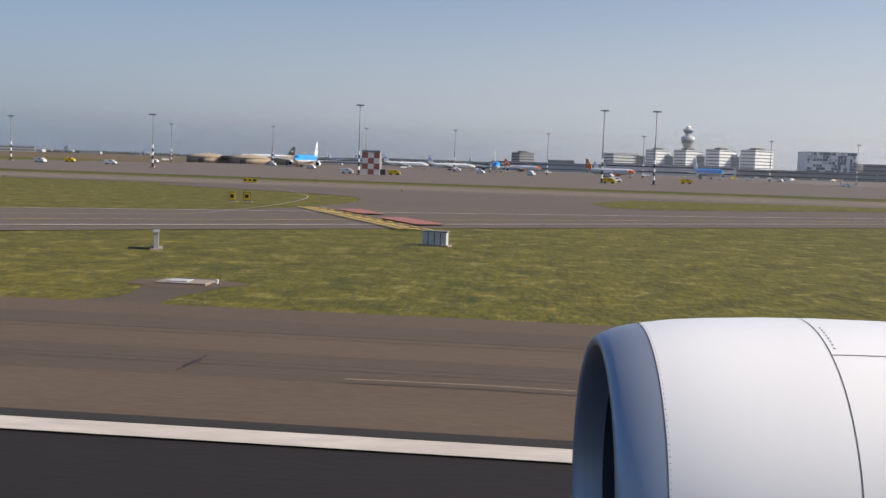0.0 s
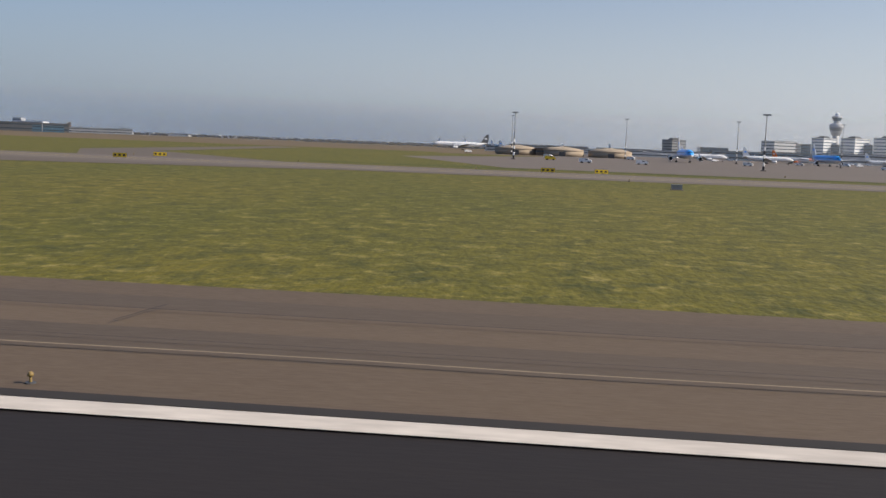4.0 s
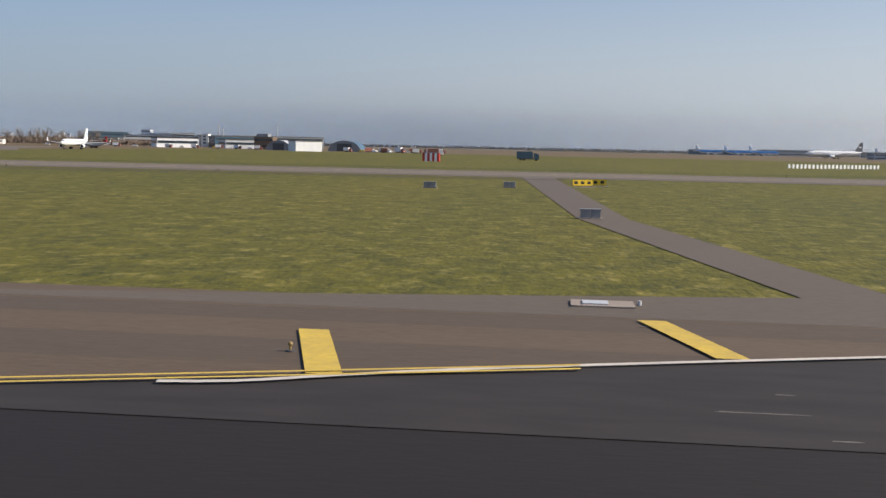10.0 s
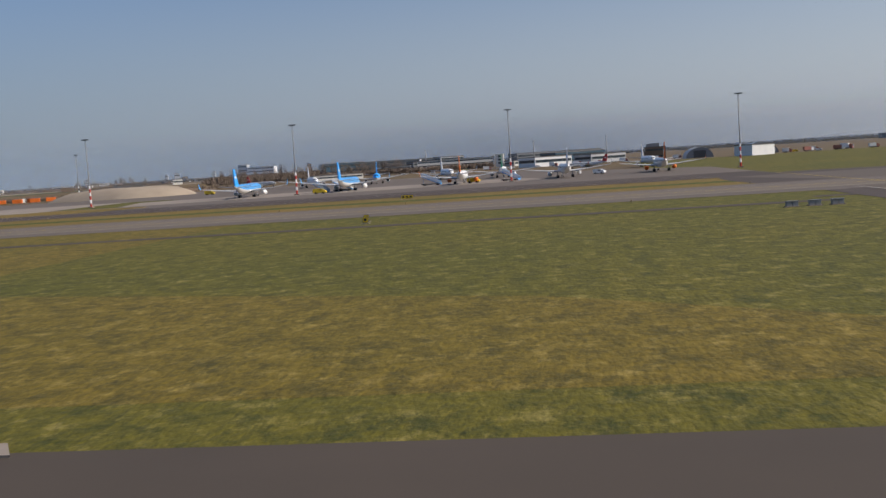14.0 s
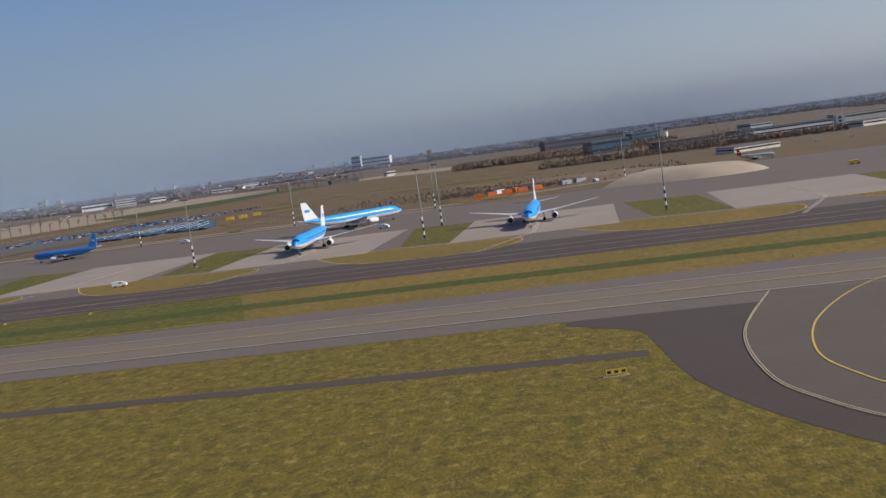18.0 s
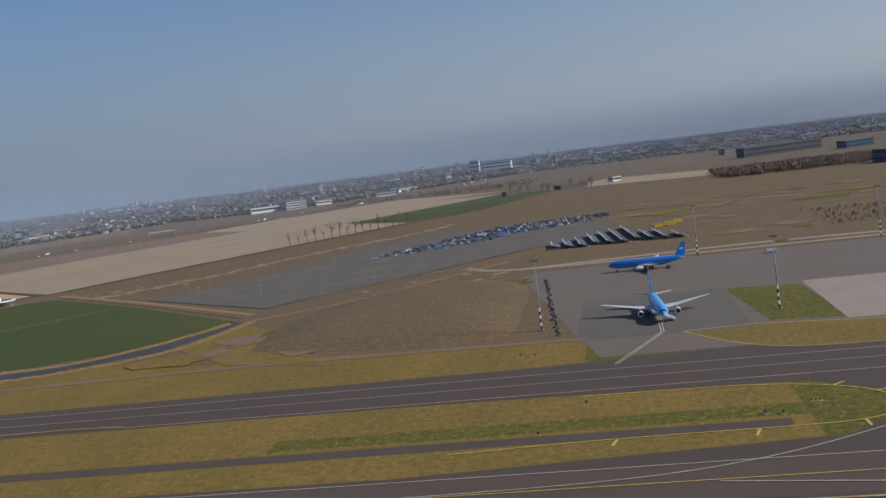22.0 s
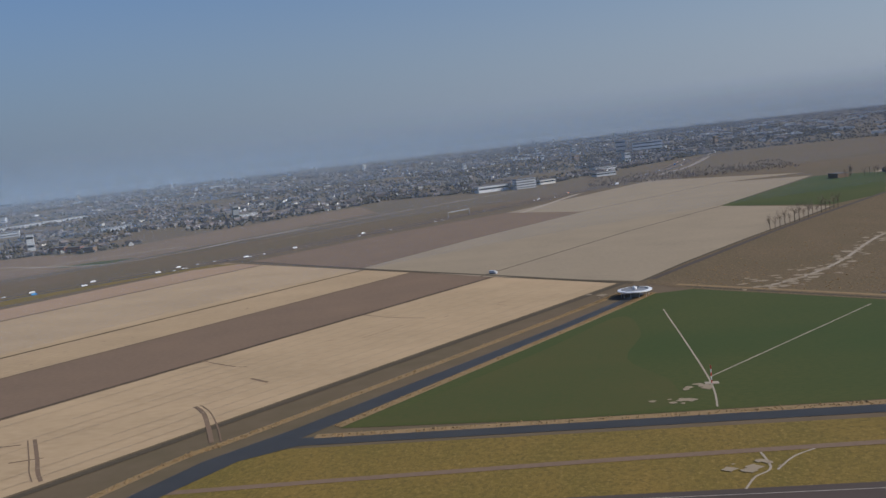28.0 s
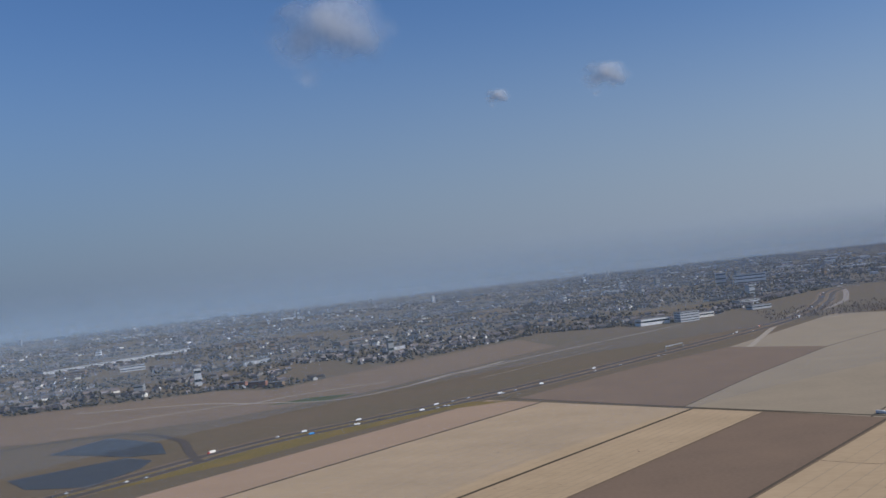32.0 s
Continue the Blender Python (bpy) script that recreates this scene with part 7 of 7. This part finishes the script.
for k in range(22):
    a = 2 * math.pi * k / 22
    part("fan_blade", Geo().add([(1.45, 0.35 * math.cos(a), 0.35 * math.sin(a)), (1.6, 0.35 * math.cos(a + 0.12), 0.35 * math.sin(a + 0.12)), (1.62, 1.25 * math.cos(a + 0.3), 1.25 * math.sin(a + 0.3)), (1.42, 1.25 * math.cos(a + 0.12), 1.25 * math.sin(a + 0.12))], [(0, 1, 2, 3)]), "dark_grey", eng)
part("lip_seam", Geo().loft([ringx(0.374, 1.5415), ringx(0.382, 1.5435)], False, False), "dark_grey", cowl, "thin dark seam behind the lip")
part("cowl_seam", Geo().loft([ringx(1.80, 1.6385), ringx(1.811, 1.6387)], False, False), "dark_grey", cowl, "thin dark panel seam")
part("side_seam", Geo().loft([[(s, r * math.cos(radians(a)), r * math.sin(radians(a))) for a in (116.5, 116.8)] for s, r in ((1.805, 1.639), (2.0, 1.6425), (2.6, 1.638), (3.2, 1.603), (3.9, 1.533), (4.6, 1.423))], False, False, False), "dark_grey", cowl, "thin dark panel seam")
for k in range(90):
    a = math.pi * (0.35 + 0.9 * k / 90)
    part("rivet", Geo().tube((0.396, 1.543 * math.cos(a), 1.543 * math.sin(a)), (0.396, 1.5455 * math.cos(a), 1.5455 * math.sin(a)), 0.0045, n=6), "dark_grey", cowl)
for k in range(8):
    a = math.pi * (0.555 + 0.075 * k / 7)
    part("rivet", Geo().tube((1.86, 1.637 * math.cos(a), 1.637 * math.sin(a)), (1.86, 1.6415 * math.cos(a), 1.6415 * math.sin(a)), 0.008, n=6), "dark_grey", cowl)
part("core_cowl", Geo().loft([ringx(s, r, 36) for s, r in ((4.8, 0.9), (5.6, 0.8), (6.4, 0.55))], True, True), "steel", eng, smooth=True)

# ---- horizon haze painted as a glowing ring, and three small clouds ----
hm = bpy.data.materials.new("haze_glow")
hm.use_nodes = True
hn, hl = hm.node_tree.nodes, hm.node_tree.links
hn.remove(hn["Principled BSDF"])
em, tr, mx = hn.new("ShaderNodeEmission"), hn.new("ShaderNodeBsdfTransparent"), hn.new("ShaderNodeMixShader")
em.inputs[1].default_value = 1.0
# haze brightness towards the sun (+x) is put into the emission colour
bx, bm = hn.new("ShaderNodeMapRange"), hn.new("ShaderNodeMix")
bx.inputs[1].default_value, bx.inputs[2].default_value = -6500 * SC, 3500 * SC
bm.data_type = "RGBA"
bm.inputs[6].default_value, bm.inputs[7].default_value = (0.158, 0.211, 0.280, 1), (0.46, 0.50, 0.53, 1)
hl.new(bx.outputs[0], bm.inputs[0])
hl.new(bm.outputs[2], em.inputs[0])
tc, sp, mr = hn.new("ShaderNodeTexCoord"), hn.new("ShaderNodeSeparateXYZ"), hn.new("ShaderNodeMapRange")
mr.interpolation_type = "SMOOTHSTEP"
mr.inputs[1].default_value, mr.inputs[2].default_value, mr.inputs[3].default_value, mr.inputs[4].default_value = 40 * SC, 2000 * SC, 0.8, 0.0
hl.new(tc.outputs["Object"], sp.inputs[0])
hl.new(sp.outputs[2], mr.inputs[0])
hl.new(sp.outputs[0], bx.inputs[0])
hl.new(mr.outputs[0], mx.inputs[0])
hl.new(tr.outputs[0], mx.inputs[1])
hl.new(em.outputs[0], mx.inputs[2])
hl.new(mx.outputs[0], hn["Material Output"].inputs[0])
M["haze_glow"] = hm
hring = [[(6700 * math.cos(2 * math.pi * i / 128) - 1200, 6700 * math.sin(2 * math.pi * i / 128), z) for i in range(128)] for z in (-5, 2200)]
solid("backdrop", Geo().loft(hring, False, False), "haze_glow", label="glowing ring coloured as blue-grey haze along the horizon", category="backdrop", kind="structure")


# added haze sheets, lit by sun and sky, thickening towards the farthest land
def veil(R, thick):
    vm = bpy.data.materials.new("haze_veil")
    vm.use_nodes = True
    vn, vl = vm.node_tree.nodes, vm.node_tree.links
    vn.remove(vn["Principled BSDF"])
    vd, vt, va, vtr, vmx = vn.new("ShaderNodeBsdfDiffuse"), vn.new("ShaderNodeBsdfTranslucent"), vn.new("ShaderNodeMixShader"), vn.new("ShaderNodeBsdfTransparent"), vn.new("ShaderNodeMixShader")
    vx, vb = vn.new("ShaderNodeMapRange"), vn.new("ShaderNodeMix")      # sun-side whitening of the haze, painted into the sheet colour
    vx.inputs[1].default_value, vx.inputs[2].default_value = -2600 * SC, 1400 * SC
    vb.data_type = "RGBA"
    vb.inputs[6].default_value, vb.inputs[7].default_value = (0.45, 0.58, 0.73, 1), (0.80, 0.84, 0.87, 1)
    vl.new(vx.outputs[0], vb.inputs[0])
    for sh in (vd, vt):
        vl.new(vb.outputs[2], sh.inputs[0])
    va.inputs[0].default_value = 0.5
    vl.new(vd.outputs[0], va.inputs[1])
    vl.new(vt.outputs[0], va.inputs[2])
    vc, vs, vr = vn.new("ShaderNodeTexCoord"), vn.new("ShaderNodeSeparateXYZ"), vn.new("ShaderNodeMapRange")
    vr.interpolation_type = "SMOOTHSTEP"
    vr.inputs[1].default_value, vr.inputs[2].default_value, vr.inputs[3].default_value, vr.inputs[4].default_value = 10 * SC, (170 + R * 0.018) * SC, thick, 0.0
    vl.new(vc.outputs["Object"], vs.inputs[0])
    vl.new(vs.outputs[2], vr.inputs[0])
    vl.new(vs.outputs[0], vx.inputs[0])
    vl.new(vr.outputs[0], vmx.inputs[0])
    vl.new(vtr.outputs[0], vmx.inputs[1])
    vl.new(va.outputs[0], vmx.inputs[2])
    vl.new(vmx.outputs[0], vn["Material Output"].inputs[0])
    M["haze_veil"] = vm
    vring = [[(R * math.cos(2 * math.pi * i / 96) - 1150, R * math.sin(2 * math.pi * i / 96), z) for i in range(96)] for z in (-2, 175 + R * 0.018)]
    solid("haze_veil", Geo().loft(vring, False, False), "haze_veil", label="see-through ring sheet coloured as blue-grey haze over far land", category="haze", kind="structure", smooth=True)


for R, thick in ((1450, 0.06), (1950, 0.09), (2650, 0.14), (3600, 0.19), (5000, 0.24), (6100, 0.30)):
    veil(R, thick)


def cloud(direction, far, size, label):
    """A soft domed puff that thins out from its middle."""
    c = Vector((-2380, -15, 160)) + Vector(direction).normalized() * far
    rings = [[(math.sin(t) * math.cos(2 * math.pi * i / 40), -0.6 * math.cos(t), 0.62 * math.sin(t) * math.sin(2 * math.pi * i / 40)) for i in range(40)] for t in [0.02 + 1.55 * k / 14 for k in range(15)]]
    ob = solid("cloud", Geo().loft(rings, True, False), "cloud", (c.x, c.y, c.z), 6.0, label=label, category="cloud", kind="structure", smooth=True)
    ob.scale = (size, size, size)
    return ob


cm = bpy.data.materials.new("cloud")
cm.use_nodes = True
cn, cl = cm.node_tree.nodes, cm.node_tree.links
cn.remove(cn["Principled BSDF"])
cmx, ctr, cdf, ctl, cad = cn.new("ShaderNodeMixShader"), cn.new("ShaderNodeBsdfTransparent"), cn.new("ShaderNodeBsdfDiffuse"), cn.new("ShaderNodeBsdfTranslucent"), cn.new("ShaderNodeMixShader")
for sh in (cdf, ctl):
    sh.inputs[0].default_value = (0.95, 0.95, 0.95, 1)
ccd, cns, cof, cln, cfl, cmp, cml = cn.new("ShaderNodeTexCoord"), cn.new("ShaderNodeTexNoise"), cn.new("ShaderNodeVectorMath"), cn.new("ShaderNodeVectorMath"), cn.new("ShaderNodeVectorMath"), cn.new("ShaderNodeMapRange"), cn.new("ShaderNodeVectorMath")
cns.inputs["Scale"].default_value, cns.inputs["Detail"].default_value = 2.4 / SC, 6.0
cl.new(ccd.outputs["Object"], cns.inputs["Vector"])
cof.operation, cfl.operation, cml.operation, cln.operation = "SUBTRACT", "MULTIPLY", "ADD", "LENGTH"
cof.inputs[1].default_value, cfl.inputs[1].default_value = (0.5, 0.5, 0.5), (0.34, 0.34, 0.34)
cl.new(cns.outputs["Color"], cof.inputs[0])
cl.new(cof.outputs[0], cfl.inputs[0])
cl.new(ccd.outputs["Object"], cml.inputs[0])
cl.new(cfl.outputs[0], cml.inputs[1])
csc = cn.new("ShaderNodeVectorMath")
csc.operation, csc.inputs[1].default_value = "MULTIPLY", (1.0, 0.0, 1.62)
cl.new(cml.outputs[0], csc.inputs[0])
cl.new(csc.outputs[0], cln.inputs[0])
cmp.interpolation_type = "SMOOTHSTEP"
cmp.inputs[1].default_value, cmp.inputs[2].default_value, cmp.inputs[3].default_value, cmp.inputs[4].default_value = 0.0, 0.80 * SC, 0.92, 0.0
cl.new(cln.outputs["Value"], cmp.inputs[0])
cl.new(cmp.outputs[0], cmx.inputs[0])
cad.inputs[0].default_value = 0.45
cl.new(cdf.outputs[0], cad.inputs[1])
cl.new(ctl.outputs[0], cad.inputs[2])
cl.new(ctr.outputs[0], cmx.inputs[1])
cl.new(cad.outputs[0], cmx.inputs[2])
cl.new(cmx.outputs[0], cn["Material Output"].inputs[0])
M["cloud"] = cm
for cdir, csize, clab in (((-0.232, 0.969, 0.231), 470, "small soft white cloud in the blue sky"), ((0.022, 1.013, 0.1660), 185, "small white cloud puff in the blue sky"), ((-0.083, 0.994, 0.158), 100, "faint tiny white cloud wisp")):
    cloud(cdir, 5200, csize, clab)
